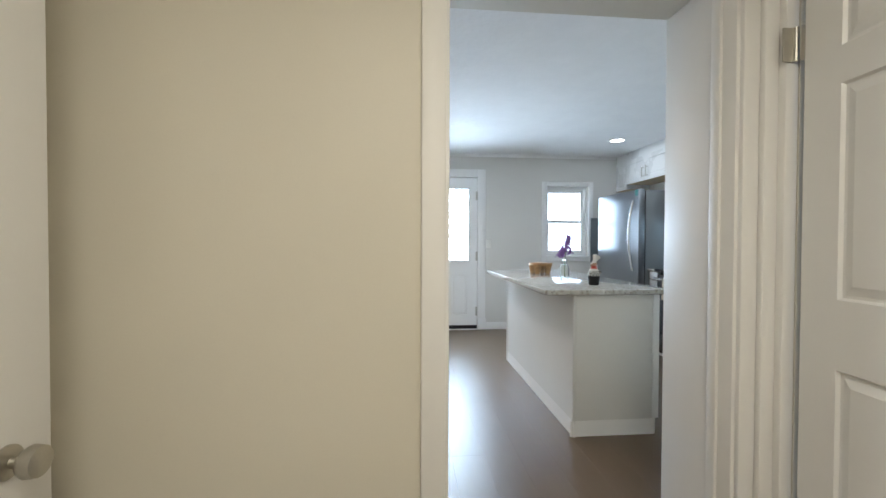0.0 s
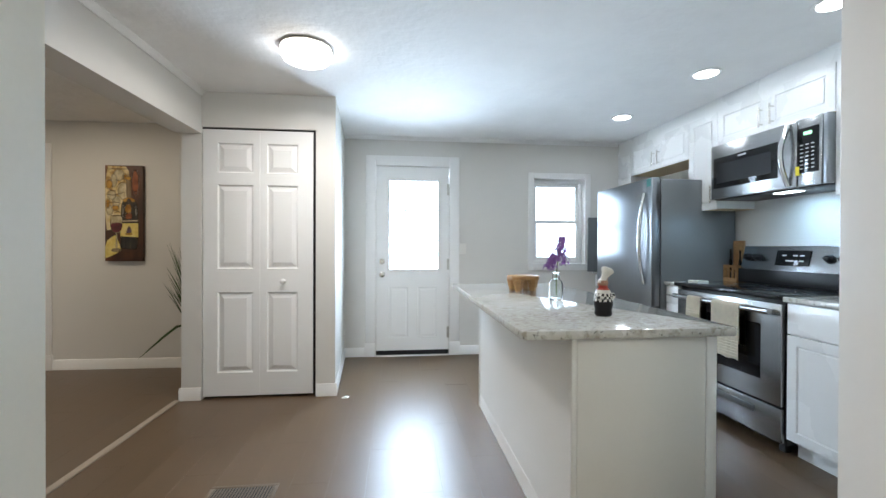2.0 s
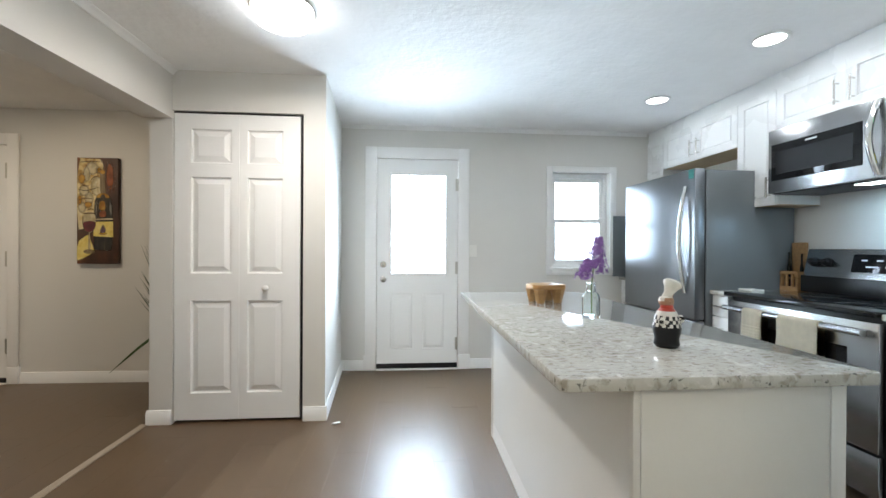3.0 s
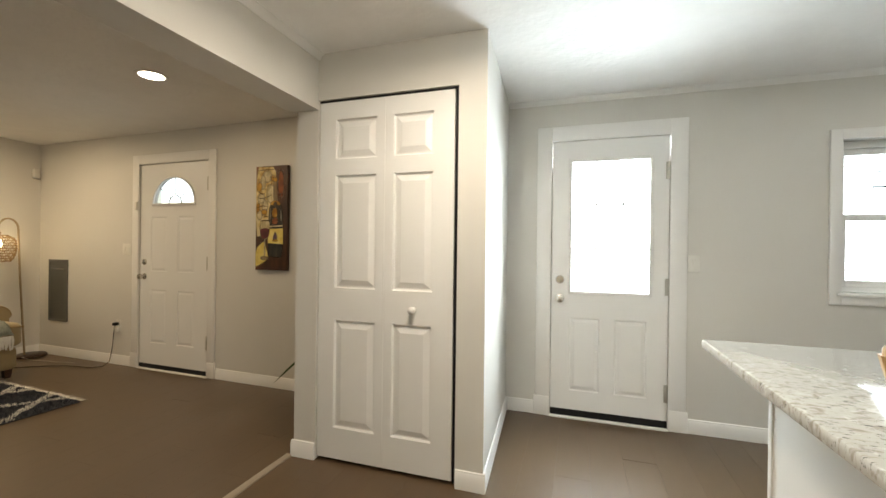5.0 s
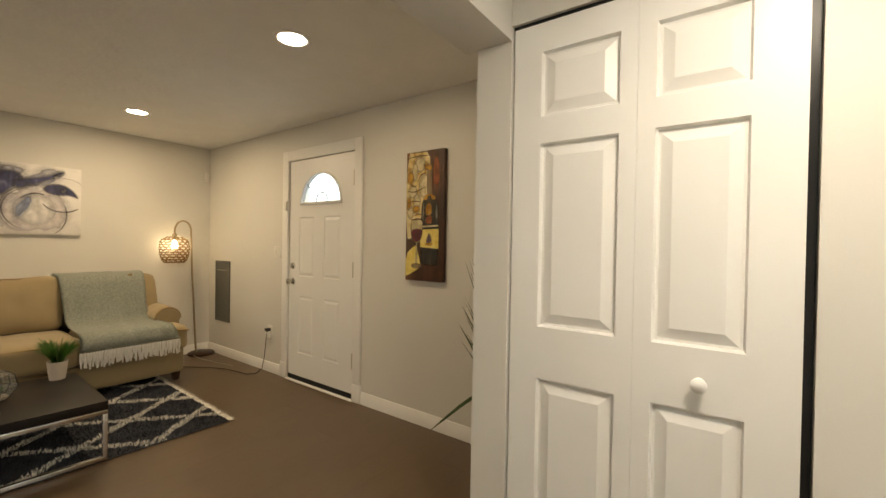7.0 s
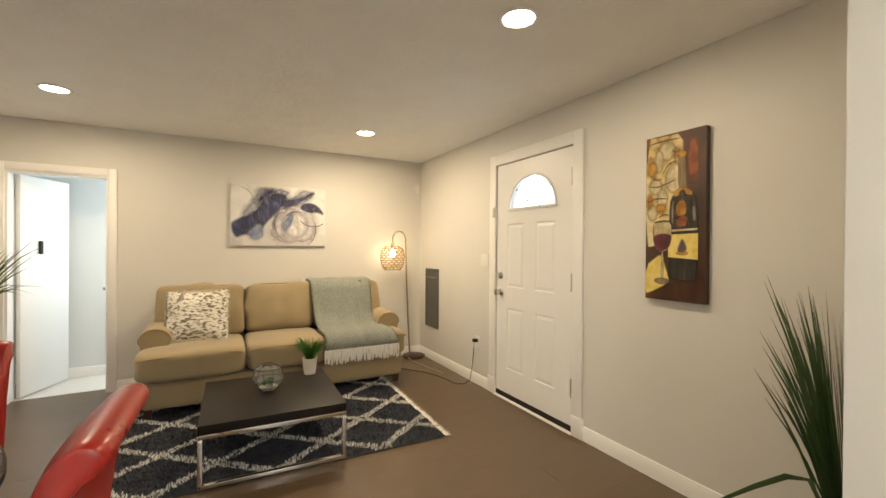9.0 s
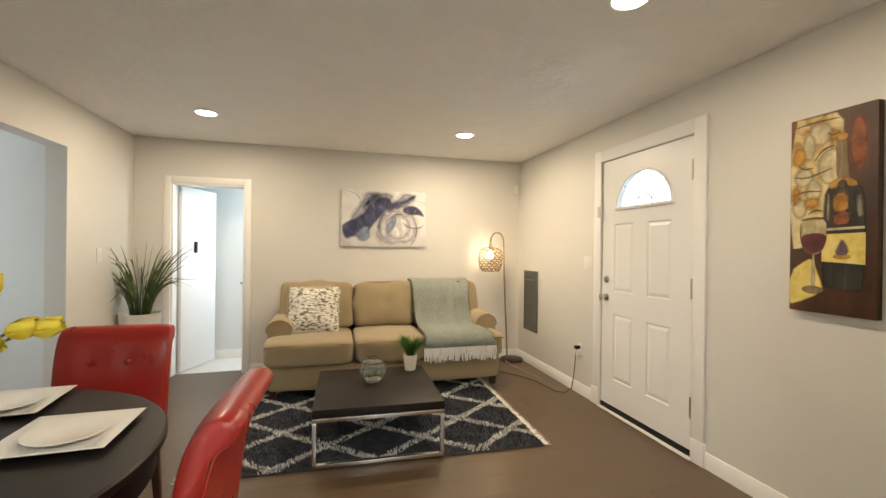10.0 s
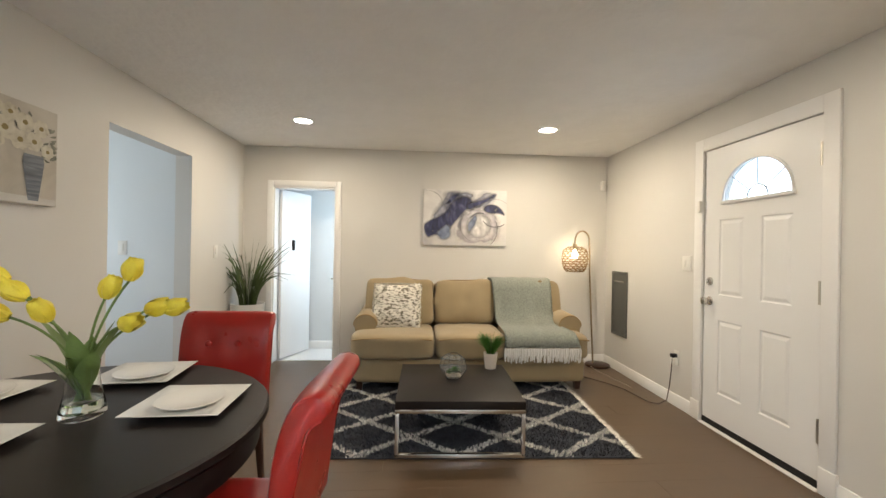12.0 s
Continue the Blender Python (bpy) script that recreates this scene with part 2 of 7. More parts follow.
M_REGISTER = mat("taupe_enamel", (0.15, 0.115, 0.085), 0.45, 0.2, vary=0.1, scale=20, bump=0.02)
M_PLASTIC = mat("ivory_plastic", (0.78, 0.76, 0.71), 0.35, vary=0.02, scale=10, bump=0.0)
M_CORD = mat("brown_cord", (0.055, 0.04, 0.03), 0.5, vary=0.1)
M_CORDW = mat("clear_white_cord", (0.5, 0.46, 0.40), 0.4, vary=0.1)
M_PILLOW = canvas_mat("spotted_plush", [(0.0, (0.10, 0.085, 0.06)), (0.42, (0.17, 0.15, 0.11)), (0.48, (0.62, 0.58, 0.49)), (0.54, (0.74, 0.70, 0.61)), (1.0, (0.76, 0.72, 0.64))], 38, 0.5, (1, 0.7, 1.8), rough=0.95)
M_GLASS = glass_mat("clear_glass")
M_THINGLASS = mat("thin_glass", (0.86, 0.93, 0.92), 0.03, vary=0.02, bump=0.0, rvary=0.0)
M_THINGLASS.node_tree.nodes["Principled BSDF"].inputs["Alpha"].default_value = 0.10
M_VASE = glass_mat("vase_glass", (0.97, 1.0, 0.98), 0.0, 1.25)
M_CANGLOW = glow("can_lens", (1.0, 0.93, 0.82), 18)
M_CANCOOL = glow("kitchen_can_lens", (0.93, 0.97, 1.0), 18)
M_DOME = glow("lit_dome_glass", (1.0, 0.97, 0.92), 9)
M_BULB = glow("warm_bulb", (1.0, 0.84, 0.55), 40)
M_HOODGLOW = glow("hood_lens", (0.85, 0.94, 1.0), 10)
M_GREENLED = glow("green_led", (0.1, 0.9, 0.2), 1.2)
M_INK = mat("faded_ink", (0.10, 0.11, 0.12), 0.6)
M_LIGHTBAR = mat("pale_print", (0.6, 0.6, 0.6), 0.5)
M_YELTAG = mat("yellow_tag", (0.85, 0.72, 0.03), 0.5)
M_TEAL = mat("teal_sticker", (0.01, 0.16, 0.14), 0.4)


# ---------- building helpers ----------
def box(bm, x0, x1, y0, y1, z0, z1, bevel=0.0, seg=2):
    r = bmesh.ops.create_cube(bm, size=1, matrix=Matrix.Translation(((x0 + x1) / 2, (y0 + y1) / 2, (z0 + z1) / 2)) @ Matrix.Diagonal((abs(x1 - x0), abs(y1 - y0), abs(z1 - z0), 1)))
    if bevel:
        edges = list({e for v in r["verts"] for e in v.link_edges})
        bmesh.ops.bevel(bm, geom=edges, offset=bevel, segments=seg, affect="EDGES", profile=0.5)
    return bm


def boxes(*rows, bevel=0.0):
    bm = bmesh.new()
    for r in rows:
        box(bm, *r, bevel=bevel)
    return bm


def lathe(bm, profile, n=24, at=(0, 0, 0), closed=False):
    """Turn (radius, height) pairs round the z axis."""
    rings = []
    for r, z in profile:
        if r < 1e-5:
            rings.append([bm.verts.new((at[0], at[1], at[2] + z))])
        else:
            rings.append([bm.verts.new((at[0] + r * math.cos(2 * math.pi * k / n), at[1] + r * math.sin(2 * math.pi * k / n), at[2] + z)) for k in range(n)])
    pairs = list(zip(rings, rings[1:])) + ([(rings[-1], rings[0])] if closed else [])
    for a, b in pairs:
        for k in range(n):
            quad = [a[k % len(a)], a[(k + 1) % len(a)], b[(k + 1) % len(b)], b[k % len(b)]]
            quad = [v for i, v in enumerate(quad) if v not in quad[:i]]
            if len(quad) > 2:
                bm.faces.new(quad)
    return bm


def tube(bm, pts, radius, n=8, ends=True):
    """A round rod along points; radius may be a list."""
    pts = [Vector(p) for p in pts]
    rings = []
    side = None
    for i, p in enumerate(pts):
        d = (pts[min(i + 1, len(pts) - 1)] - pts[max(i - 1, 0)]).normalized()
        side = d.orthogonal().normalized() if side is None else (side - d * side.dot(d)).normalized()
        up = d.cross(side)
        r = radius[i] if isinstance(radius, (list, tuple)) else radius
        rings.append([bm.verts.new(p + (side * math.cos(2 * math.pi * k / n) + up * math.sin(2 * math.pi * k / n)) * r) for k in range(n)])
    for a, b in zip(rings, rings[1:]):
        for k in range(n):
            bm.faces.new((a[k], a[(k + 1) % n], b[(k + 1) % n], b[k]))
    if ends:
        bm.faces.new(rings[0][::-1])
        bm.faces.new(rings[-1])
    return bm


def soft_box(bm, cx, cy, cz, sx, sy, sz, n=8, power=5.0, bulge=0.0, lump=0.0, seed=0):
    """An upholstered block: a box rounded by a superellipsoid, crowned on its largest faces."""
    start = len(bm.verts)
    r = bmesh.ops.create_cube(bm, size=2)
    edges = list({e for v in r["verts"] for e in v.link_edges})
    bmesh.ops.subdivide_edges(bm, edges=edges, cuts=n, use_grid_fill=True)
    bm.verts.ensure_lookup_table()
    for v in bm.verts[start:]:
        p = v.co.copy()
        k = (abs(p.x) ** power + abs(p.y) ** power + abs(p.z) ** power) ** (1 / power)
        q = p / k
        grow = 1 + bulge * (1 - min(1, abs(q.x)) ** 2) * (1 - min(1, abs(q.y)) ** 2)
        w = Vector((q.x * sx / 2, q.y * sy / 2, q.z * sz / 2 * grow))
        if lump:
            w += w.normalized() * noise.noise((w + Vector((seed, seed, seed))) * 6) * lump
        v.co = w + Vector((cx, cy, cz))
    return bm


def ribbon(bm, pts, widths, up=(0, 0, 1), fold=0.0):
    """A leaf or strip along points, with a crease of the given depth along its middle."""
    pts = [Vector(p) for p in pts]
    rows = []
    for i, p in enumerate(pts):
        d = (pts[min(i + 1, len(pts) - 1)] - pts[max(i - 1, 0)]).normalized()
        s = d.cross(Vector(up))
        s = s.normalized() if s.length > 1e-4 else Vector((1, 0, 0))
        nrm = s.cross(d)
        w = widths[i]
        rows.append([bm.verts.new(p - s * w), bm.verts.new(p - nrm * fold * w), bm.verts.new(p + s * w)])
    for a, b in zip(rows, rows[1:]):
        for k in range(2):
            bm.faces.new((a[k], a[k + 1], b[k + 1], b[k]))
    return bm


def smooth(ob, angle=40):
    for f in ob.data.polygons:
        f.use_smooth = True
    ob.data.set_sharp_from_angle(angle=radians(angle))
    return ob


def thing(name, where=(0, 0, 0), rz=0.0, label="", category="", group="", kind=""):
    ob = new(name)
    ob.empty_display_size = 0.1
    ob.matrix_basis = pose(*where, 0, 0, rz)
    return on_plan(tagged(ob, label, category, group, kind))


def root_of(ob):
    while ob.parent:
        ob = ob.parent
    return ob


def part(name, bm, material, parent=None, label="", world=True, shade=40, kind="", category=""):
    """Link a bmesh as one mesh object. world: its points are in metres of the place, else in its thing's own frame."""
    if parent is not None and world:
        bm.transform(root_of(parent).matrix_basis.inverted())
    bmesh.ops.recalc_face_normals(bm, faces=bm.faces[:])
    me = bpy.data.meshes.new(name)
    bm.to_mesh(me)
    bm.free()
    me.materials.append(material)
    ob = new(name, me)
    if parent is not None:
        ob.parent = parent
    if shade:
        smooth(ob, shade)
    return tagged(ob, label, category, "", kind)


def structure(name, bm, material, label="", category="", shade=30):
    return on_plan(part(name, bm, material, None, label, True, shade, "structure", category))


def slab_with_panels(bm, u0, u1, z0, z1, panels, to_point, thick=0.035, recess=0.009, edge=0.022, bevel=0.0):
    """A panelled leaf: stiles and rails round raised panels. to_point(u, depth, z) gives the place; depth 0 is the front."""
    us = sorted({u0, u1, *[p[0] for p in panels], *[p[1] for p in panels]})
    zs = sorted({z0, z1, *[p[2] for p in panels], *[p[3] for p in panels]})
    inside = lambda u, z: any(p[0] < u < p[1] and p[2] < z < p[3] for p in panels)
    grid = {}

    def vert(u, d, z):
        key = (round(u, 5), round(d, 5), round(z, 5))
        if key not in grid:
            grid[key] = bm.verts.new(to_point(u, d, z))
        return grid[key]

    for a, b in zip(us, us[1:]):
        for c, d in zip(zs, zs[1:]):
            if not inside((a + b) / 2, (c + d) / 2):
                bm.faces.new((vert(a, 0, c), vert(b, 0, c), vert(b, 0, d), vert(a, 0, d)))
    for p in panels:
        levels = ((0.0, 0.0), (0.006, recess), (0.014, recess), (0.014 + edge, recess * 0.15))
        loops = [[(p[0] + k, d, p[2] + k), (p[1] - k, d, p[2] + k), (p[1] - k, d, p[3] - k), (p[0] + k, d, p[3] - k)] for k, d in levels]
        for l0, l1 in zip(loops, loops[1:]):
            for i in range(4):
                j = (i + 1) % 4
                bm.faces.new((vert(*l0[i]), vert(*l0[j]), vert(*l1[j]), vert(*l1[i])))
        bm.faces.new([vert(*c) for c in loops[-1]])
    f = [(u0, z0), (u1, z0), (u1, z1), (u0, z1)]
    back = [vert(u, thick, z) for u, z in f]
    bm.faces.new(back)
    ring = [(u, z0) for u in us] + [(u1, z) for z in zs[1:]] + [(u, z1) for u in us[::-1][1:]] + [(u0, z) for z in zs[::-1][1:-1]]
    front = [vert(u, 0, z) for u, z in ring]
    n = len(front)
    corner = {f[0]: back[0], f[1]: back[1], f[2]: back[2], f[3]: back[3]}
    sides = [[], [], [], []]
    for (u, z), v in zip(ring, front):
        for k, test in enumerate((z == z0, u == u1, z == z1, u == u0)):
            if test:
                sides[k].append(((u, z), v))
    for k, lst in enumerate(sides):
        lst.sort(key=lambda i: i[0][0] if k in (0, 2) else i[0][1])
        bm.faces.new([v for _, v in lst] + [corner[lst[-1][0]], corner[lst[0][0]]])
    return bm


def on_north(y):
    return lambda u, d, z: (u, y + d, z)


def on_east(x):
    return lambda u, d, z: (x + d, u, z)


# ---------- large structure ----------
T = 0.14
Y0, Y1 = WALL_Y, WALL_Y + T
FD = (-3.96, -2.965, 2.067)         # front door: x, x, top
BD = (0.41, 1.212, 2.07)            # kitchen door
WN = (2.165, 2.775, 0.99, 1.97)     # window opening
FAR_X = -6.40
HALL_L, HALL_R = -1.3, 1.46

structure("wall_north", boxes((CL_X, BD[0], Y0, Y1, 0, CEIL), (BD[0], BD[1], Y0, Y1, BD[2], CEIL), (BD[1], WN[0], Y0, Y1, 0, CEIL),
                              (WN[0], WN[1], Y0, Y1, 0, WN[2]), (WN[0], WN[1], Y0, Y1, WN[3], CEIL), (WN[1], RIGHT_X + T, Y0, Y1, 0, CEIL)),
          M_WALL, "greige painted outer kitchen wall with a glazed door and a window", "wall")
plan = ROOM
structure("wall_front", boxes((FAR_X, FD[0], Y0, Y1, 0, CEIL), (FD[0], FD[1], Y0, Y1, FD[2], CEIL), (FD[1], CL_X - 0.08, Y0, Y1, 0, CEIL)),
          M_WALL, "greige painted outer wall with the white front door", "wall")
LD = (1.342, 2.062, 1.945)          # doorway in the end wall: y, y, top
structure("wall_west", boxes((LEFT_X - T, LEFT_X, REAR_Y - T, LD[0], 0, CEIL), (LEFT_X - T, LEFT_X, LD[0], LD[1], LD[2], CEIL), (LEFT_X - T, LEFT_X, LD[1], Y0, 0, CEIL)),
          M_WALL, "greige painted wall behind the sofa", "wall")
OP = (-4.575, -3.57, 2.03)           # plain opening in the rear wall
structure("wall_south", boxes((LEFT_X, OP[0], REAR_Y - T, REAR_Y, 0, CEIL), (OP[0], OP[1], REAR_Y - T, REAR_Y, OP[2], CEIL), (OP[1], HALL_L - 0.1, REAR_Y - T, REAR_Y, 0, CEIL)),
          M_WALL, "greige painted rear wall with a plain opening", "wall")
plan = None
structure("wall_east", boxes((RIGHT_X, RIGHT_X + T, HALL_Y, Y0, 0, CEIL)), M_WALL, "pale grey painted kitchen wall behind the stove", "wall")
DW = (0.352, 1.27, 2.06)            # doorway from the hall
structure("wall_doorway", boxes((HALL_L - 0.1, 0.262, HALL_Y, NEAR_Y, 0, CEIL), (0.262, DW[0], HALL_Y, HALL_Y + 0.15, 0, CEIL), (DW[0], DW[1], HALL_Y, HALL_Y + 0.15, DW[2], CEIL), (0.262, DW[1], HALL_Y + 0.15, NEAR_Y, DW[2], CEIL), (DW[1], RIGHT_X, HALL_Y, NEAR_Y, 0, CEIL)),
          M_HALLWALL, "cream painted thick wall round a doorway", "wall")
structure("wall_hall_west", boxes((HALL_L - 0.1, HALL_L, -1.6, HALL_Y, 0, CEIL)), M_HALLWALL, "cream painted hall wall", "wall")
structure("wall_hall_east", boxes((1.415, 1.56, 1.0 - 0.055, HALL_Y, 0, CEIL), (1.415, 1.56, -1.6, 0.14, 0, CEIL), (1.415, 1.56, 0.14, 0.945, 2.06, CEIL)), M_HALLWALL, "cream painted hall wall beside a white door", "wall")
structure("wall_hall_south", boxes((HALL_L - 0.1, 1.56, -1.7, -1.6, 0, CEIL)), M_HALLWALL, "cream painted wall closing the hall", "wall")

# closet between the two rooms, with the stub that carries the beam
bm = boxes((CL_X, BEAM1, CL_Y, Y0, 0, CEIL), (BEAM1, 0.0, CL_Y, CL_Y + 0.10, 2.113, CEIL))
q = [(0.0, CL_Y), (0.152, CL_Y), (0.075, Y0), (-0.03, Y0), (0.0, CL_Y + 0.1)]
lo, hi = [bm.verts.new((x, y, 0)) for x, y in q], [bm.verts.new((x, y, CEIL)) for x, y in q]
bm.faces.new(lo)
bm.faces.new(hi)
for k in range(5):
    bm.faces.new((lo[k], lo[(k + 1) % 5], hi[(k + 1) % 5], hi[k]))
structure("wall_closet", bm, M_WALL, "greige painted closet walls beside the kitchen door", "wall")
structure("beam", boxes((BEAM0, BEAM1, NEAR_Y, CL_Y, BEAM_Z, CEIL)), M_WALL, "greige painted boxed beam between kitchen and living room", "beam")
structure("wall_pier", boxes((BEAM0, BEAM1, REAR_Y, NEAR_Y + 0.02, 0, CEIL)), M_WALL, "painted pier carrying the beam", "wall")
structure("ceiling", boxes((FAR_X, RIGHT_X + T, HALL_Y - T, Y1, CEIL, CEIL + 0.1), (-5.0, 1.56, -1.8, HALL_Y - T, CEIL, CEIL + 0.1)), M_CEIL, "white ceiling with a hand-trowelled swirl texture", "ceiling")

# rooms glimpsed through the openings
plan = ROOM
structure("wall_side_hall", boxes((OP[0] - 0.1, OP[0], -0.9, REAR_Y - T, 0, CEIL), (OP[0], -3.3, -1.0, -0.9, 0, 0.9), (OP[0], -3.3, -1.0, -0.9, 2.0, CEIL), (OP[0], -4.5, -1.0, -0.9, 0.9, 2.0), (-3.5, -3.3, -1.0, -0.9, 0.9, 2.0),
                                  (-3.4, -3.3, -0.9, REAR_Y - T, 0, CEIL)), M_PALE, "pale blue-white painted side hall", "wall")
structure("wall_far_room", boxes((FAR_X - 0.1, FAR_X, 0.4, 3.0, 0, CEIL), (FAR_X, LEFT_X - T, 0.3, 0.4, 0, CEIL), (FAR_X, LEFT_X - T, 2.9, 3.0, 0, 0.8), (FAR_X, LEFT_X - T, 2.9, 3.0, 2.1, CEIL)),
          M_PALE, "bright pale painted walls of the next room", "wall")
plan = None
structure("floor_hall", boxes((HALL_L - 0.1, RIGHT_X, -1.7, NEAR_Y - 0.01, -0.08, -0.002), (-4.9, -3.2, -1.1, REAR_Y, -0.08, -0.002)), M_PLANK, "grey-brown laminate floor of hall and side rooms", "floor")
structure("floor_far_room", boxes((-6.4, -5.46, 0.3, 3.0, -0.08, -0.001)), mat("pale_tile", (0.72, 0.72, 0.71), 0.3, vary=0.05, scale=4), "pale floor of the bright next room", "floor")
FLOOR = structure("floor", boxes((-5.45, RIGHT_X, REAR_Y, Y0, -0.08, -0.004)), M_JOINT, "grey-brown laminate plank floor", "floor")
structure("floor_transition", boxes((-1.055, -1.01, NEAR_Y, CL_Y, -0.004, 0.006), bevel=0.002), M_STRIP, "thin wooden transition strip under the beam", "threshold")

# outside
structure("ground", boxes((-40, 40, Y1, 90, -0.6, -0.25)), mat("lawn", (0.10, 0.17, 0.045), 0.9, vary=0.4, scale=2, fine=40, bump=0.5), "sunny lawn behind the house", "lawn")
structure("porch", boxes((-0.6, 2.2, Y1, Y1 + 1.6, -0.3, -0.05)), mat("concrete", (0.42, 0.41, 0.39), 0.8, vary=0.12, scale=5), "concrete step outside the kitchen door", "step")


# ---------- trim ----------
def baseboard(rows):
    bm = bmesh.new()
    for x0, y0, x1, y1 in rows:
        d = Vector((x1 - x0, y1 - y0, 0))
        n = Vector((-d.y, d.x, 0)).normalized()
        prof = [(0, 0), (0.014, 0), (0.014, 0.075), (0.009, 0.084), (0.007, 0.095), (0, 0.098)]
        a = [bm.verts.new(Vector((x0, y0, 0)) + n * p + Vector((0, 0, z))) for p, z in prof]
        b = [bm.verts.new(Vector((x1, y1, 0)) + n * p + Vector((0, 0, z))) for p, z in prof]
        for k in range(len(prof)):
            j = (k + 1) % len(prof)
            bm.faces.new((a[k], a[j], b[j], b[k]))
        bm.faces.new(a)
        bm.faces.new(b[::-1])
    return bm


structure("baseboard", baseboard([(BD[0] - 0.11, Y0, 0.08, Y0), (2.9, Y0, BD[1] + 0.107, Y0), (0.075, Y0, 0.152, CL_Y), (0.166, CL_Y, 0.004, CL_Y),
                                  (BEAM1, CL_Y, CL_X - 0.014, CL_Y), (CL_X, CL_Y, CL_X, Y0 - 0.2)]), M_TRIM, "white moulded baseboard of the kitchen", "baseboard")
plan = ROOM
structure("baseboard", baseboard([(FD[0] - 0.105, Y0, LEFT_X, Y0), (CL_X - 0.09, Y0, FD[1] + 0.08, Y0), (LEFT_X, Y0, LEFT_X, LD[1] + 0.068), (LEFT_X, LD[0] - 0.068, LEFT_X, REAR_Y),
                                  (LEFT_X, REAR_Y, OP[0], REAR_Y), (OP[1], REAR_Y, BEAM0, REAR_Y), (FAR_X, 2.9, FAR_X, 0.4)]), M_TRIM, "white moulded baseboard of the living room", "baseboard")
plan = None


def cove(rows, size=0.035):
    bm = bmesh.new()
    for x0, y0, x1, y1 in rows:
        d = Vector((x1 - x0, y1 - y0, 0))
        n = Vector((-d.y, d.x, 0)).normalized()
        prof = [(0, 0), (size, 0), (size, -0.006), (size * 0.55, -size * 0.45), (0.007, -size), (0, -size)]
        a = [bm.verts.new(Vector((x0, y0, CEIL)) + n * p + Vector((0, 0, z))) for p, z in prof]
        b = [bm.verts.new(Vector((x1, y1, CEIL)) + n * p + Vector((0, 0, z))) for p, z in prof]
        for k in range(len(prof)):
            j = (k + 1) % len(prof)
            bm.faces.new((a[k], a[j], b[j], b[k]))
        bm.faces.new(a)
        bm.faces.new(b[::-1])
    return bm


structure("trim", cove([(RIGHT_X - 0.34, Y0, 0.08, Y0), (BEAM1, CL_Y, BEAM1, NEAR_Y)]), M_TRIM, "small white cove moulding at the kitchen ceiling", "moulding")


def casing(name, to_point, u0, u1, z0, z1, w, proud=0.018, plinth=True, label=""):
    """Flat casing round an opening; w is its width, the opening is u0..u1 up to z1."""
    bm = bmesh.new()
    for a, b, c, d, extra in ((u0 - w, u0, z0, z1 + w, 0), (u1, u1 + w, z0, z1 + w, 0), (u0, u1, z1, z1 + w, 0)):
        p, q2 = Vector(to_point(a, 0.0, c)), Vector(to_point(b, -proud, d))
        box(bm, min(p.x, q2.x), max(p.x, q2.x), min(p.y, q2.y), max(p.y, q2.y), c, d, bevel=0.004)
    if plinth:
        for a, b in ((u0 - w - 0.012, u0 - 0.002), (u1 + 0.002, u1 + w + 0.012)):
            p, q2 = Vector(to_point(a, 0.0, 0)), Vector(to_point(b, -proud - 0.006, 0))
            box(bm, min(p.x, q2.x), max(p.x, q2.x), min(p.y, q2.y), max(p.y, q2.y), z0, 0.145, bevel=0.004)
    return structure(name, bm, M_TRIM, label, "casing")


plan = ROOM
casing("front_door_casing", on_north(Y0), FD[0], FD[1], 0, FD[2], 0.095, label="white flat casing with plinth blocks round the front door")
plan = None
casing("kitchen_door_casing", on_north(Y0), BD[0], BD[1], 0, BD[2], 0.108, label="white flat casing with plinth blocks round the kitchen door")
plan = ROOM
casing("side_door_casing", lambda u, d, z: (LEFT_X - d, u, z), LD[0], LD[1], 0, LD[2], 0.066, plinth=False, label="white casing round the bright doorway")
structure("side_door_jamb", boxes((LEFT_X - T - 0.01, LEFT_X + 0.002, LD[0] - 0.003, LD[0] + 0.018, 0, LD[2]), (LEFT_X - T - 0.01, LEFT_X + 0.002, LD[1] - 0.018, LD[1] + 0.003, 0, LD[2]),
                                  (LEFT_X - T - 0.01, LEFT_X + 0.002, LD[0] + 0.018, LD[1] - 0.018, LD[2] - 0.018, LD[2] + 0.003)), M_TRIM, "white jamb of the bright doorway", "jamb")
plan = None
# doorway out of the hall: jambs, stops and casing
structure("hall_door_jamb", boxes((DW[0] - 0.002, DW[0] + 0.016, HALL_Y - 0.004, HALL_Y + 0.154, 0, DW[2]), (DW[1] - 0.016, DW[1] + 0.002, HALL_Y - 0.004, NEAR_Y + 0.004, 0, DW[2]),
                                  (DW[0] + 0.016, DW[1] - 0.016, HALL_Y - 0.004, HALL_Y + 0.154, DW[2] - 0.016, DW[2] + 0.002),
                                  (DW[1] - 0.028, DW[1] - 0.016, HALL_Y + 0.05, HALL_Y + 0.09, 0, DW[2] - 0.016), bevel=0.003), M_TRIM, "white painted jamb of the doorway", "jamb")
structure("hall_door_casing", boxes((DW[0] - 0.066, DW[0] + 0.004, HALL_Y - 0.02, HALL_Y - 0.001, 0, DW[2] + 0.07), (DW[1] - 0.004, DW[1] + 0.05, HALL_Y - 0.02, HALL_Y - 0.001, 0, DW[2] + 0.07),
                                    (DW[0] + 0.004, DW[1] - 0.004, HALL_Y - 0.02, HALL_Y - 0.001, DW[2], DW[2] + 0.07), bevel=0.005), M_TRIM, "cream painted casing round the doorway", "casing")
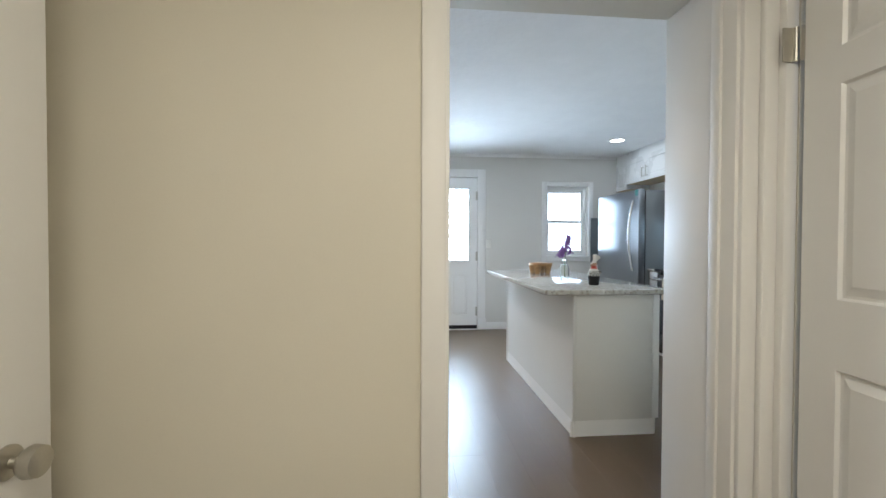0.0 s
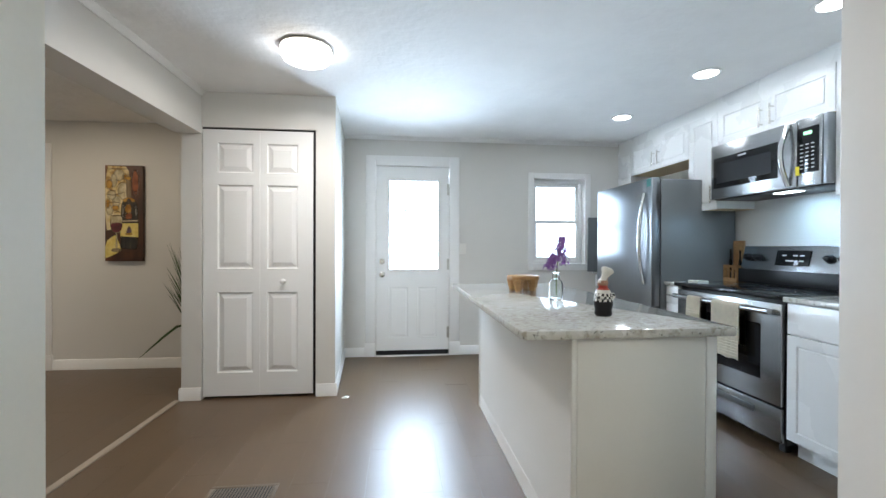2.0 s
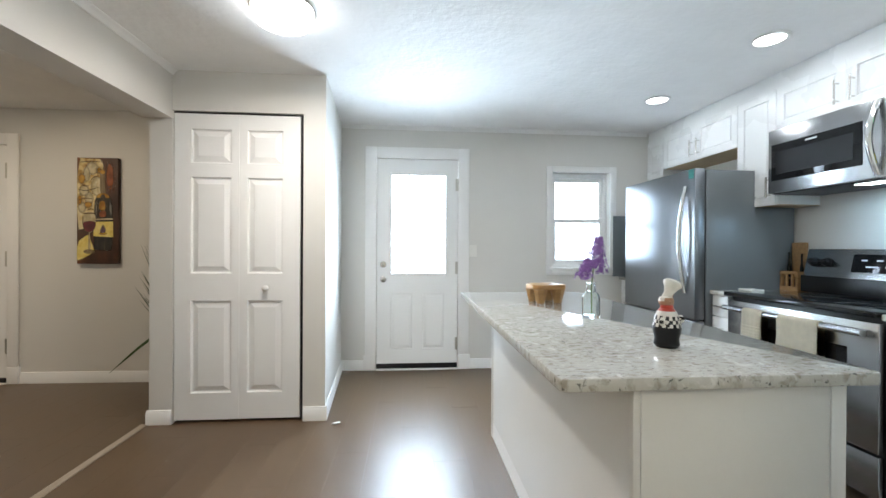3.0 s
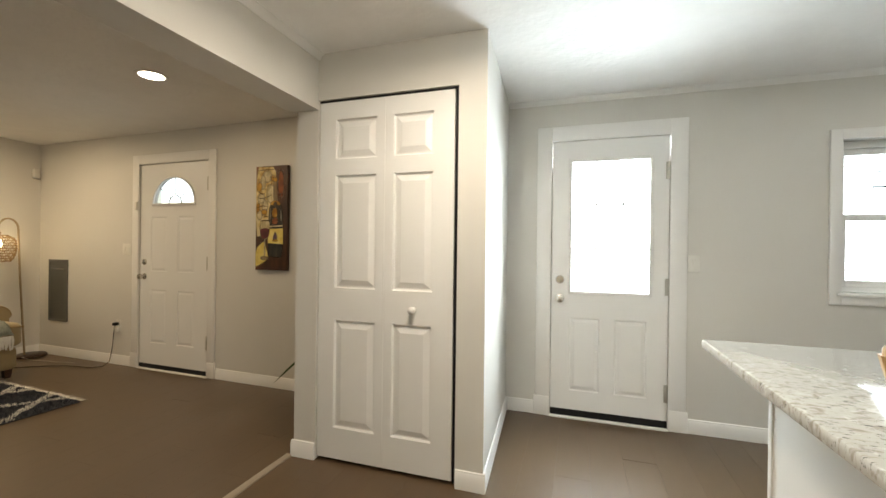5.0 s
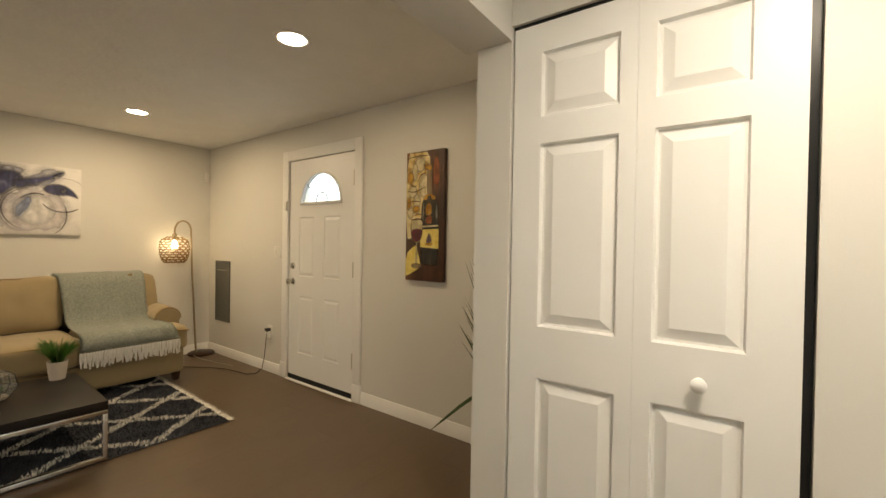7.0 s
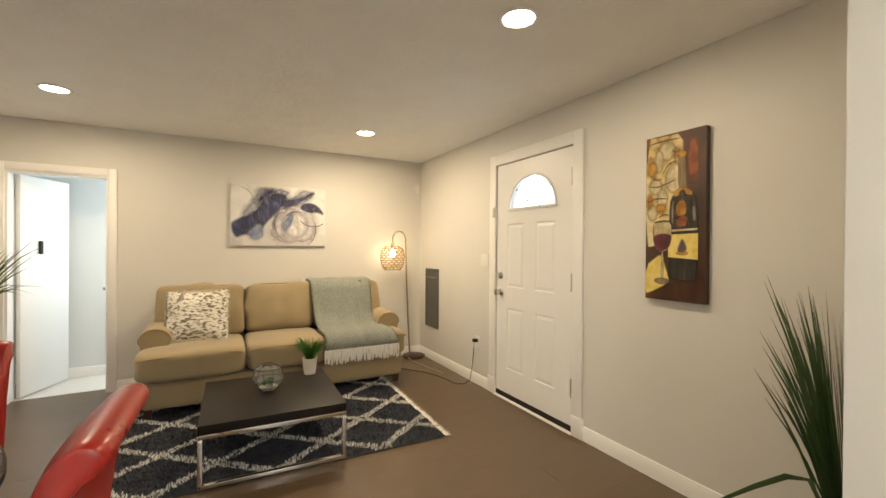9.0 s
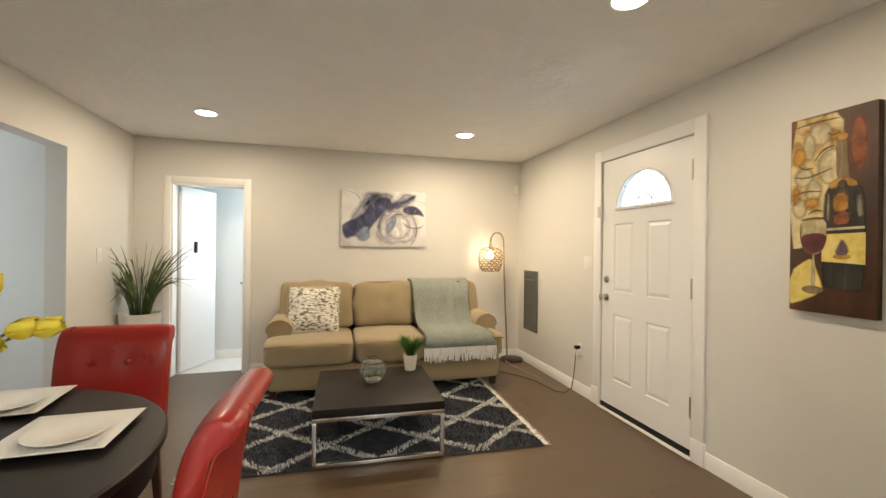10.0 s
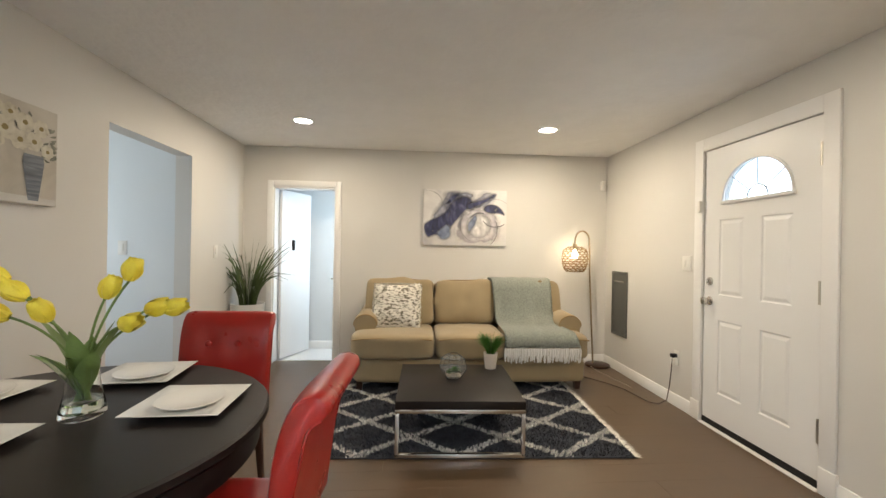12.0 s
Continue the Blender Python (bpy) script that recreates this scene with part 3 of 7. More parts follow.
structure("hall_corner_trim", boxes((DW[1] + 0.052, DW[1] + 0.1, HALL_Y - 0.035, HALL_Y - 0.001, 0, 2.2), (DW[1] + 0.1, 1.414, HALL_Y - 0.055, HALL_Y - 0.001, 0, 2.2), bevel=0.008), M_TRIM, "white corner trim between two doorways", "trim")


# ---------- doors ----------
def knob(door, name, x, z, y, out=-1, axis="y", r=0.028, long=0.055, material=None):
    """Round knob with its rose; it points along the axis."""
    bm = lathe(bmesh.new(), [(0, 0), (0.032, 0), (0.032, 0.006), (0.026, 0.009), (0.011, 0.012), (0.011, 0.028), (r * 0.8, 0.034), (r, 0.044), (r * 0.92, long - 0.004), (r * 0.5, long), (0, long)], 20)
    turn = Matrix.Rotation(radians(90 if out < 0 else -90), 4, "X") if axis == "y" else Matrix.Rotation(radians(90 * out), 4, "Y")
    bm.transform(Matrix.Translation((x, y, z)) @ turn)
    return part(name, bm, material or M_CHROME, door)


def deadbolt(door, x, z, y):
    bm = lathe(bmesh.new(), [(0, 0), (0.031, 0), (0.031, 0.010), (0.026, 0.016), (0, 0.017)], 20)
    bm.transform(Matrix.Translation((x, y, z)) @ Matrix.Rotation(radians(90), 4, "X"))
    box(bm, x - 0.005, x + 0.005, y - 0.032, y - 0.015, z - 0.018, z + 0.018, bevel=0.002)
    return part("deadbolt", bm, M_CHROME, door)


def hinge(door, x, y, z, h=0.095):
    bm = tube(bmesh.new(), [(x, y - 0.010, z - h / 2), (x, y - 0.010, z + h / 2)], 0.008, 10)
    box(bm, x - 0.020, x + 0.004, y - 0.008, y + 0.004, z - h / 2, z + h / 2)
    return part("hinge", bm, M_HINGE, door)


# front door with a fan light
plan = ROOM
fx0, fx1 = FD[0] + 0.004, FD[1] - 0.004
fc = (fx0 + fx1) / 2
front = thing("door_1", (fc, Y0, 0), 0, "white six-panel steel front door with arched fan light", "door", kind="structure")
fan_w, fan_z, fan_h = 0.30, 1.665, 0.262
bm = bmesh.new()
cols = [(fc - 0.335, fc - 0.10), (fc + 0.055, fc + 0.29)]
slab_with_panels(bm, fx0, fx1, 0.035, 1.61, [(a, b, lo2, hi2) for a, b in cols for lo2, hi2 in ((0.265, 0.80), (0.985, 1.535))], on_north(Y0 + 0.006), 0.045, 0.007, 0.02)
part("panelled_leaf", bm, M_DOOR, front, shade=12)
# upper leaf cut round the half-round light
bm = bmesh.new()
n_arc = 20
arc = [(fc - fan_w * math.cos(math.pi * k / n_arc), fan_z + fan_h * math.sin(math.pi * k / n_arc)) for k in range(n_arc + 1)]
for dep in (0.006, 0.05):
    inner = [bm.verts.new((x, Y0 + dep, z)) for x, z in arc]
    outer = []
    for k, (x, z) in enumerate(arc):
        a = math.pi * k / n_arc
        dx, dz = -math.cos(a), math.sin(a)
        s = min((0.5 * (fx1 - fx0)) / max(1e-6, abs(dx)), (FD[2] - 0.004 - fan_z) / max(1e-6, dz))
        outer.append(bm.verts.new((fc + dx * s, Y0 + dep, fan_z + dz * s)))
    for k in range(n_arc):
        bm.faces.new((inner[k], inner[k + 1], outer[k + 1], outer[k]))
    for k in range(n_arc):
        if abs(outer[k].co.x - outer[k + 1].co.x) > 1e-4 and abs(outer[k].co.z - outer[k + 1].co.z) > 1e-4:
            cx = fx0 if outer[k].co.x < fc - 0.3 else fx1
            bm.faces.new((outer[k], outer[k + 1], bm.verts.new((cx, Y0 + dep, FD[2] - 0.004))))
box(bm, fx0, fx1, Y0 + 0.006, Y0 + 0.05, 1.61, fan_z)
part("upper_leaf", bm, M_DOOR, front, shade=0)
bm = bmesh.new()
rim = [(x, Y0 + 0.0, z) for x, z in arc]
tube(bm, rim, 0.011, 6)
box(bm, fc - fan_w - 0.012, fc + fan_w + 0.012, Y0 - 0.012, Y0 + 0.01, fan_z - 0.02, fan_z + 0.004, bevel=0.004)
part("fan_light_frame", bm, M_DOOR, front)
bm = bmesh.new()
f, g = [bm.verts.new((x, Y0 + 0.028, z)) for x, z in arc], [bm.verts.new((x, Y0 + 0.032, z)) for x, z in arc]
bm.faces.new(f)
bm.faces.new(g[::-1])
for k in range(len(arc)):
    j = (k + 1) % len(arc)
    bm.faces.new((f[k], f[j], g[j], g[k]))
pane = part("fan_light_pane", bm, M_GLASS, front, shade=0)
pane.visible_shadow = False
bm = bmesh.new()
for a in (40, 90, 140):
    tube(bm, [(fc - 0.09 * math.cos(radians(a)), Y0 + 0.02, fan_z + 0.085 * math.sin(radians(a))), (fc - fan_w * math.cos(radians(a)), Y0 + 0.02, fan_z + fan_h * math.sin(radians(a)))], 0.0045, 6)
tube(bm, [(fc - 0.09 * math.cos(math.pi * k / 10), Y0 + 0.02, fan_z + 0.085 * math.sin(math.pi * k / 10)) for k in range(11)], 0.006, 6)
part("leading", bm, M_LEADING, front, "thin grey leading of the fan light")
part("door_sweep", boxes((fx0, fx1, Y0 + 0.002, Y0 + 0.03, 0.008, 0.05)), M_BLACK, front, "black rubber sweep")
part("sill", boxes((FD[0], FD[1], Y0 - 0.03, Y0 + 0.1, -0.003, 0.006), bevel=0.002), M_TRIM, front, "white threshold")
# unseen strips added behind the leaf to block light leaking round it
part("door_stop", boxes((FD[0] - 0.012, fx0 + 0.012, Y0 + 0.055, Y0 + 0.075, 0.0, FD[2]), (fx1 - 0.012, FD[1] + 0.012, Y0 + 0.055, Y0 + 0.075, 0.0, FD[2]), (fx0 + 0.012, fx1 - 0.012, Y0 + 0.055, Y0 + 0.075, FD[2] - 0.016, FD[2] + 0.01)), M_TRIM, front)
deadbolt(front, fx0 + 0.07, 1.078, Y0 + 0.006)
knob(front, "door_knob", fx0 + 0.07, 0.932, Y0 + 0.006, long=0.07)
for z in (0.323, 1.081, 1.844):
    hinge(front, fx1 - 0.004, Y0 + 0.004, z, 0.13)
part("contact_sensor", boxes((fx0 - 0.03, fx0 + 0.0, Y0 - 0.045, Y0 - 0.019, 1.60, 1.69), bevel=0.006), M_PLASTIC, front, "white alarm contact")

# kitchen door with a tall half glass
plan = None
bx0, bx1 = BD[0] + 0.004, BD[1] - 0.004
bc = (bx0 + bx1) / 2
back = thing("door_2", (bc, Y0, 0), 0, "white half-glazed steel kitchen door with two panels", "door", kind="structure")
gx0, gx1, gz0, gz1 = 0.545, 1.097, 0.935, 1.92
bm = bmesh.new()
slab_with_panels(bm, bx0, bx1, 0.035, 0.90, [(bx0 + 0.135, bx0 + 0.345, 0.2, 0.745), (bx1 - 0.345, bx1 - 0.135, 0.2, 0.745)], on_north(Y0 + 0.008), 0.045, 0.007, 0.02)
part("panelled_leaf", bm, M_DOOR, back, shade=12)
part("glazed_leaf", boxes((bx0, gx0, Y0 + 0.008, Y0 + 0.053, 0.90, BD[2] - 0.004), (gx1, bx1, Y0 + 0.008, Y0 + 0.053, 0.90, BD[2] - 0.004), (gx0, gx1, Y0 + 0.008, Y0 + 0.053, 0.90, gz0), (gx0, gx1, Y0 + 0.008, Y0 + 0.053, gz1, BD[2] - 0.004)), M_DOOR, back)
part("glass_frame", boxes((gx0 - 0.012, gx0 + 0.012, Y0 - 0.004, Y0 + 0.02, gz0 - 0.012, gz1 + 0.012), (gx1 - 0.012, gx1 + 0.012, Y0 - 0.004, Y0 + 0.02, gz0 - 0.012, gz1 + 0.012),
                          (gx0 + 0.012, gx1 - 0.012, Y0 - 0.004, Y0 + 0.02, gz0 - 0.012, gz0 + 0.012), (gx0 + 0.012, gx1 - 0.012, Y0 - 0.004, Y0 + 0.02, gz1 - 0.012, gz1 + 0.012), bevel=0.004), M_DOOR, back)
gxs = [gx0 + (gx1 - gx0) * k / 3 for k in range(4)]
gzs = [gz0 + (gz1 - gz0) * k / 3 for k in range(4)]
for xa, xb in zip(gxs, gxs[1:]):
    for za, zb in zip(gzs, gzs[1:]):
        pane = part("pane", boxes((xa + 0.0005, xb - 0.0005, Y0 + 0.028, Y0 + 0.033, za + 0.0005, zb - 0.0005)), M_GLASS, back, shade=0)
        pane.visible_shadow = False
for z in gzs[1:3]:
    part("glazing_bar", boxes((gx0, gx1, Y0 + 0.036, Y0 + 0.042, z - 0.007, z + 0.007), bevel=0.002), M_TRIM, back)
for x in gxs[1:3]:
    part("glazing_bar", boxes((x - 0.007, x + 0.007, Y0 + 0.0425, Y0 + 0.048, gz0, gz1), bevel=0.002), M_TRIM, back)
part("door_sweep", boxes((bx0, bx1, Y0 + 0.002, Y0 + 0.03, 0.010, 0.058)), M_BLACK, back, "black rubber sweep")
part("sill", boxes((BD[0], BD[1], Y0 - 0.03, Y0 + 0.1, -0.003, 0.008), bevel=0.002), M_TRIM, back, "white threshold")
# added strips, out of sight, keep outside lamp light from the door gap
part("door_stop", boxes((BD[0] - 0.012, bx0 + 0.012, Y0 + 0.055, Y0 + 0.075, 0.0, BD[2]), (bx1 - 0.012, BD[1] + 0.012, Y0 + 0.055, Y0 + 0.075, 0.0, BD[2]), (bx0 + 0.012, bx1 - 0.012, Y0 + 0.055, Y0 + 0.075, BD[2] - 0.016, BD[2] + 0.01)), M_TRIM, back)
deadbolt(back, bx0 + 0.062, 1.03, Y0 + 0.008)
knob(back, "door_knob", bx0 + 0.062, 0.887, Y0 + 0.008, long=0.06)
for z in (0.25, 1.0, 1.82):
    hinge(back, bx1 - 0.002, Y0 + 0.004, z, 0.12)

# bifold closet door
bif = thing("door_3", (-0.43, CL_Y, 0), 0, "white six-panel bifold closet door, closed", "door", kind="structure")
for a, b, pa, pb in ((-0.852, -0.4305, 0.105, 0.052), (-0.4295, -0.024, 0.052, 0.118)):
    bm = bmesh.new()
    slab_with_panels(bm, a, b, 0.02, 2.098, [(a + pa, b - pb, lo2, hi2) for lo2, hi2 in ((0.20, 0.83), (1.015, 1.67), (1.765, 1.995))], on_north(CL_Y + 0.012), 0.03, 0.017, 0.034)
    part("door_leaf", bm, M_DOOR, bif, shade=12)
bm = lathe(bmesh.new(), [(0, 0), (0.016, 0), (0.012, 0.012), (0.014, 0.02), (0.021, 0.028), (0.021, 0.036), (0.012, 0.044), (0, 0.046)], 16)
bm.transform(Matrix.Translation((-0.249, CL_Y + 0.012, 0.915)) @ Matrix.Rotation(radians(90), 4, "X"))
part("knob", bm, M_DOOR, bif, "round white wooden knob")
# black strip painted in for the shade of the side gap
part("side_gap", boxes((-0.024, -0.002, CL_Y + 0.03, CL_Y + 0.036, 0.0, 2.10)), M_BLACK, bif, "black strip imitating shade in the gap beside the leaf")
# another black strip imitates shade in the slit of the top track
part("track", boxes((BEAM1 + 0.003, -0.003, CL_Y + 0.015, CL_Y + 0.045, 2.10, 2.112)), M_BLACK, bif, "black strip imitating shade in the gap of the top track")

# hall doors: one open beside the camera's start, one ajar in the side wall
lef = thing("door_4", (-0.5, 0.74, 0), 0, "white flat hall door standing open", "door", kind="structure")
part("leaf", boxes((-0.54, -0.505, -0.02, 0.74, 0.01, 2.04), bevel=0.002), M_DOOR, lef)
knob(lef, "door_knob", -0.505, 0.775, 0.64, out=1, axis="x", r=0.031, long=0.066, material=M_HINGE)
rig = thing("door_5", (1.415, 0.93, 0), 0, "white six-panel hall door, ajar", "door", kind="structure")
bm = bmesh.new()
slab_with_panels(bm, 0.15, 0.92, 0.01, 2.04, [(a, b, lo2, hi2) for a, b in ((0.26, 0.49), (0.58, 0.81)) for lo2, hi2 in ((0.23, 0.85), (1.04, 1.62), (1.72, 1.93))], on_east(1.405), 0.035, 0.009, 0.024)
bm.transform(Matrix.Translation((1.405, 0.93, 0)) @ Matrix.Rotation(radians(-4), 4, "Z") @ Matrix.Translation((-1.405, -0.93, 0)))
part("panelled_leaf", bm, M_DOOR, rig, shade=12)
for z in (0.3, 1.78):
    bm = tube(bmesh.new(), [(1.392, 0.937, z - 0.05), (1.392, 0.937, z + 0.05)], 0.008, 10)
    box(bm, 1.355, 1.392, 0.940, 0.9445, z - 0.05, z + 0.05)
    box(bm, 1.392, 1.41, 0.920, 0.9235, z - 0.05, z + 0.05)
    part("hinge", bm, M_HINGE, rig)

# leaf of the bright doorway, swung into the next room
plan = ROOM
sid = thing("door_6", (LEFT_X - T, LD[0] + 0.03, 0), 0, "white door standing open in the bright doorway", "door", kind="structure")
bm = boxes((-0.56, 0, 0, 0.035, 0.01, LD[2] - 0.02), bevel=0.002)
bm.transform(Matrix.Rotation(radians(-22), 4, "Z"))
part("leaf", bm, M_DOOR, sid, world=False)
bm = boxes((-0.22, -0.19, 0.035, 0.06, 1.24, 1.36), bevel=0.006)
bm.transform(Matrix.Rotation(radians(-22), 4, "Z"))
part("latch", bm, M_BLACK, sid, "black latch", world=False)
bm = lathe(bmesh.new(), [(0, 0), (0.02, 0), (0.02, 0.006), (0.008, 0.01), (0.008, 0.02), (0.014, 0.03), (0, 0.034)], 12)
bm.transform(Matrix.Translation((LEFT_X - 0.05, LD[1] - 0.018, 0.93)) @ Matrix.Rotation(radians(90), 4, "X"))
part("strike_knob", bm, M_CHROME, sid)

# double-hung kitchen window
plan = None
win = thing("window_1", ((WN[0] + WN[1]) / 2, Y0, WN[2]), 0, "white double-hung vinyl window over the counter", "window", kind="structure")
w0, w1, wz0, wz1 = WN
wc = 0.06
bm = boxes((w0 - wc, w0 + 0.004, Y0 - 0.018, Y0 - 0.001, wz0 - wc, wz1 + wc), (w1 - 0.004, w1 + wc, Y0 - 0.018, Y0 - 0.001, wz0 - wc, wz1 + wc),
           (w0 + 0.004, w1 - 0.004, Y0 - 0.018, Y0 - 0.001, wz1 - 0.004, wz1 + wc), (w0 + 0.004, w1 - 0.004, Y0 - 0.018, Y0 - 0.001, wz0 - wc, wz0 + 0.004), bevel=0.004)
part("window_casing", bm, M_TRIM, win)
part("window_sill", boxes((w0 - 0.02, w1 + 0.02, Y0 - 0.035, Y0 + 0.06, wz0 - 0.004, wz0 + 0.016), bevel=0.004), M_TRIM, win)
fy = Y0 + 0.075
part("window_frame", boxes((w0, w0 + 0.035, fy, fy + 0.06, wz0 + 0.016, wz1), (w1 - 0.035, w1, fy, fy + 0.06, wz0 + 0.016, wz1), (w0 + 0.035, w1 - 0.035, fy, fy + 0.06, wz1 - 0.045, wz1), (w0 + 0.035, w1 - 0.035, fy, fy + 0.06, wz0 + 0.016, wz0 + 0.05), bevel=0.003), M_TRIM, win)
mid = 1.482
for nm, za, zb, yy in (("lower_sash", wz0 + 0.05, mid + 0.02, fy + 0.008), ("upper_sash", mid - 0.02, wz1 - 0.045, fy + 0.034)):
    a, b = w0 + 0.035, w1 - 0.035
    s = part(nm, boxes((a, a + 0.035, yy, yy + 0.024, za, zb), (b - 0.035, b, yy, yy + 0.024, za, zb), (a + 0.035, b - 0.035, yy, yy + 0.024, zb - 0.04, zb), (a + 0.035, b - 0.035, yy, yy + 0.024, za, za + 0.04), bevel=0.003), M_TRIM, win)
    pane = part("pane", boxes((a + 0.035, b - 0.035, yy + 0.01, yy + 0.014, za + 0.04, zb - 0.04)), M_GLASS, s, shade=0)
    pane.visible_shadow = False
    if nm == "upper_sash":
        rows = [(2.39, 2.45, 1.772, 1.780), (2.46, 2.56, 1.762, 1.770), (2.39, 2.44, 1.745, 1.752), (2.45, 2.56, 1.738, 1.745), (2.40, 2.47, 1.712, 1.718), (2.48, 2.55, 1.706, 1.712),
                (2.38, 2.46, 1.672, 1.684), (2.47, 2.57, 1.676, 1.681), (2.47, 2.57, 1.660, 1.665), (2.38, 2.57, 1.644, 1.649)]
        part("window_sticker", boxes(*[(a2, b2, yy + 0.006, yy + 0.008, c2, d2) for a2, b2, c2, d2 in rows]), M_INK, s, "grey printed maker's sticker")


# ---------- light fittings ----------
def can_light(x, y, material, colour, power, label):
    c = thing("recessed_light", (x, y, CEIL), 0, label, "ceiling light", "recessed ceiling lights")
    bm = lathe(bmesh.new(), [(0.072, 0.0), (0.098, -0.001), (0.098, -0.006), (0.085, -0.010), (0.074, -0.006)], 32, closed=True)
    part("trim_ring", bm, M_TRIM, c, world=False)
    bm = lathe(bmesh.new(), [(0.074, -0.003), (0.0, -0.003)], 32)
    part("lens", bm, material, c, world=False)
    lamp("can_lamp", "AREA", (x, y, CEIL - 0.013), power, colour, 0.13, aim=(x, y, 0), spread=180)


for x, y in ((-4.359, 1.978), (-4.325, 4.155), (-2.115, 4.135)):
    can_light(x, y, M_CANGLOW, WARM, 7.0 if x > -3 else (14.5 if y > 3 else 9.5), "warm white recessed downlight, switched on")
for x, y in ((2.76, 2.63), (2.745, 3.46), (2.69, 4.43)):
    can_light(x, y, M_CANCOOL, COOL, 2.6, "cool white recessed downlight, switched on")

dome = thing("flush_ceiling_light", (0.10, 3.395, CEIL), 0, "round flush ceiling light with glowing white glass dome", "ceiling light")
part("metal_band", lathe(bmesh.new(), [(0.0, 0.0), (0.15, 0.0), (0.156, -0.008), (0.156, -0.018), (0.148, -0.020), (0.0, -0.018)], 40), M_CHROME, dome, "satin nickel band", world=False)
part("glass_dome", lathe(bmesh.new(), [(0.147, -0.019), (0.149, -0.045), (0.132, -0.075), (0.09, -0.094), (0.04, -0.102), (0.0, -0.103)], 40), M_DOME, dome, world=False)
lamp("dome_lamp", "AREA", (0.10, 3.395, CEIL - 0.108), 17.5, (1.0, 0.93, 0.85), 0.26, aim=(0.10, 3.395, 0))

# daylight standing in the openings
lamp("daylight_door", "AREA", ((gx0 + gx1) / 2, Y1 + 0.03, 1.43), 100, DAY, gx1 - gx0 + 0.3, aim=((gx0 + gx1) / 2, 0, 0.0), size_y=1.3, spread=135)
lamp("daylight_window", "AREA", ((w0 + w1) / 2, Y1 + 0.03, 1.48), 21, DAY, 0.8, aim=((w0 + w1) / 2, 0, 0.9), size_y=1.5, spread=150)
lamp("daylight_fan", "AREA", in_room(fc, Y1 + 0.03, 1.79), 2.5, DAY, 0.75, aim=in_room(fc, 0, 1.79), size_y=0.45)
lamp("daylight_far_room", "AREA", in_room(-6.13, 2.88, 1.45), 9, (0.72, 0.87, 1.0), 0.4, aim=in_room(-6.13, 0, 1.3), size_y=1.2)
lamp("daylight_side_hall", "AREA", in_room(-4.0, -0.92, 1.45), 6.5, (0.90, 0.97, 1.0), 0.9, aim=in_room(-4.0, 2, 1.2), size_y=1.0)
# added fill under the hall ceiling, with no fitting; not daylight
lamp("hall_fill", "AREA", (0.4, -0.7, CEIL - 0.03), 30, (1.0, 0.91, 0.74), 0.6, aim=(0.4, -0.7, 0))


# ---------- kitchen ----------
FRONT, UFRONT = 2.85, 3.17


def bar_handle(parent, x, y, z, long, upright=True, r=0.006, off=0.03):
    bm = bmesh.new()
    a, b = ((x - off, y, z - long / 2), (x - off, y, z + long / 2)) if upright else ((x - off, y - long / 2, z), (x - off, y + long / 2, z))
    tube(bm, [a, b], r, 10)
    for t in (0.14, 0.86):
        p = Vector(a).lerp(Vector(b), t)
        tube(bm, [p, p + Vector((off, 0, 0))], r * 0.8, 8)
    return part("handle", bm, M_CHROME, parent, "satin bar handle")


def shaker(parent, name, y0, y1, z0, z1, x, rail=0.055):
    bm = bmesh.new()
    g = 0.0015
    slab_with_panels(bm, y0 + g, y1 - g, z0 + g, z1 - g, [(y0 + rail, y1 - rail, z0 + rail, z1 - rail)], on_east(x), 0.019, 0.008, 0.0)
    return part(name, bm, M_CAB, parent)


def upper_cabinet(y0, y1, z0, z1, doors, handles, label, open_below=False):
    c = thing("wall_cabinet", (UFRONT + 0.16, (y0 + y1) / 2, z0), 0, label, "cabinet", "white wall cabinets")
    part("body", boxes((UFRONT + 0.02, RIGHT_X - 0.001, y0 + 0.001, y1 - 0.001, z0 + 0.004, z1)), M_CAB, c)
    part("underside", boxes((UFRONT + 0.021, RIGHT_X - 0.001, y0 + 0.002, y1 - 0.002, z0, z0 + 0.004)), M_PLY, c, "bare plywood underside")
    for a, b in doors:
        shaker(c, "cabinet_door", a, b, z0, z1, UFRONT)
    for y, z in handles:
        bar_handle(c, UFRONT, y, z, 0.14)
    return c


UTOP = 2.275
upper_cabinet(4.19, 5.085, 1.965, UTOP, ((4.19, 4.637), (4.637, 5.085)), ((4.595, 2.07), (4.68, 2.07)), "white shaker wall cabinet over the fridge")
upper_cabinet(5.088, 5.355, 1.90, UTOP, ((5.088, 5.355),), (), "narrow white wall cabinet in the corner")
upper_cabinet(3.865, 4.187, 1.50, UTOP, ((3.865, 4.187),), ((3.905, 1.62),), "tall narrow white shaker wall cabinet")
upper_cabinet(2.975, 3.862, 1.992, UTOP, ((2.975, 3.418), (3.418, 3.862)), ((3.375, 2.10), (3.46, 2.10)), "white shaker wall cabinet over the microwave")
upper_cabinet(2.30, 2.972, 1.50, UTOP, ((2.30, 2.636), (2.636, 2.972)), ((2.60, 1.62), (2.67, 1.62)), "white shaker wall cabinet beside the microwave")
structure("trim_cabinet", boxes((UFRONT + 0.012, RIGHT_X - 0.002, 2.30, WALL_Y - 0.002, UTOP + 0.002, CEIL - 0.001)), M_CAB, "white filler between wall cabinets and ceiling", "filler")


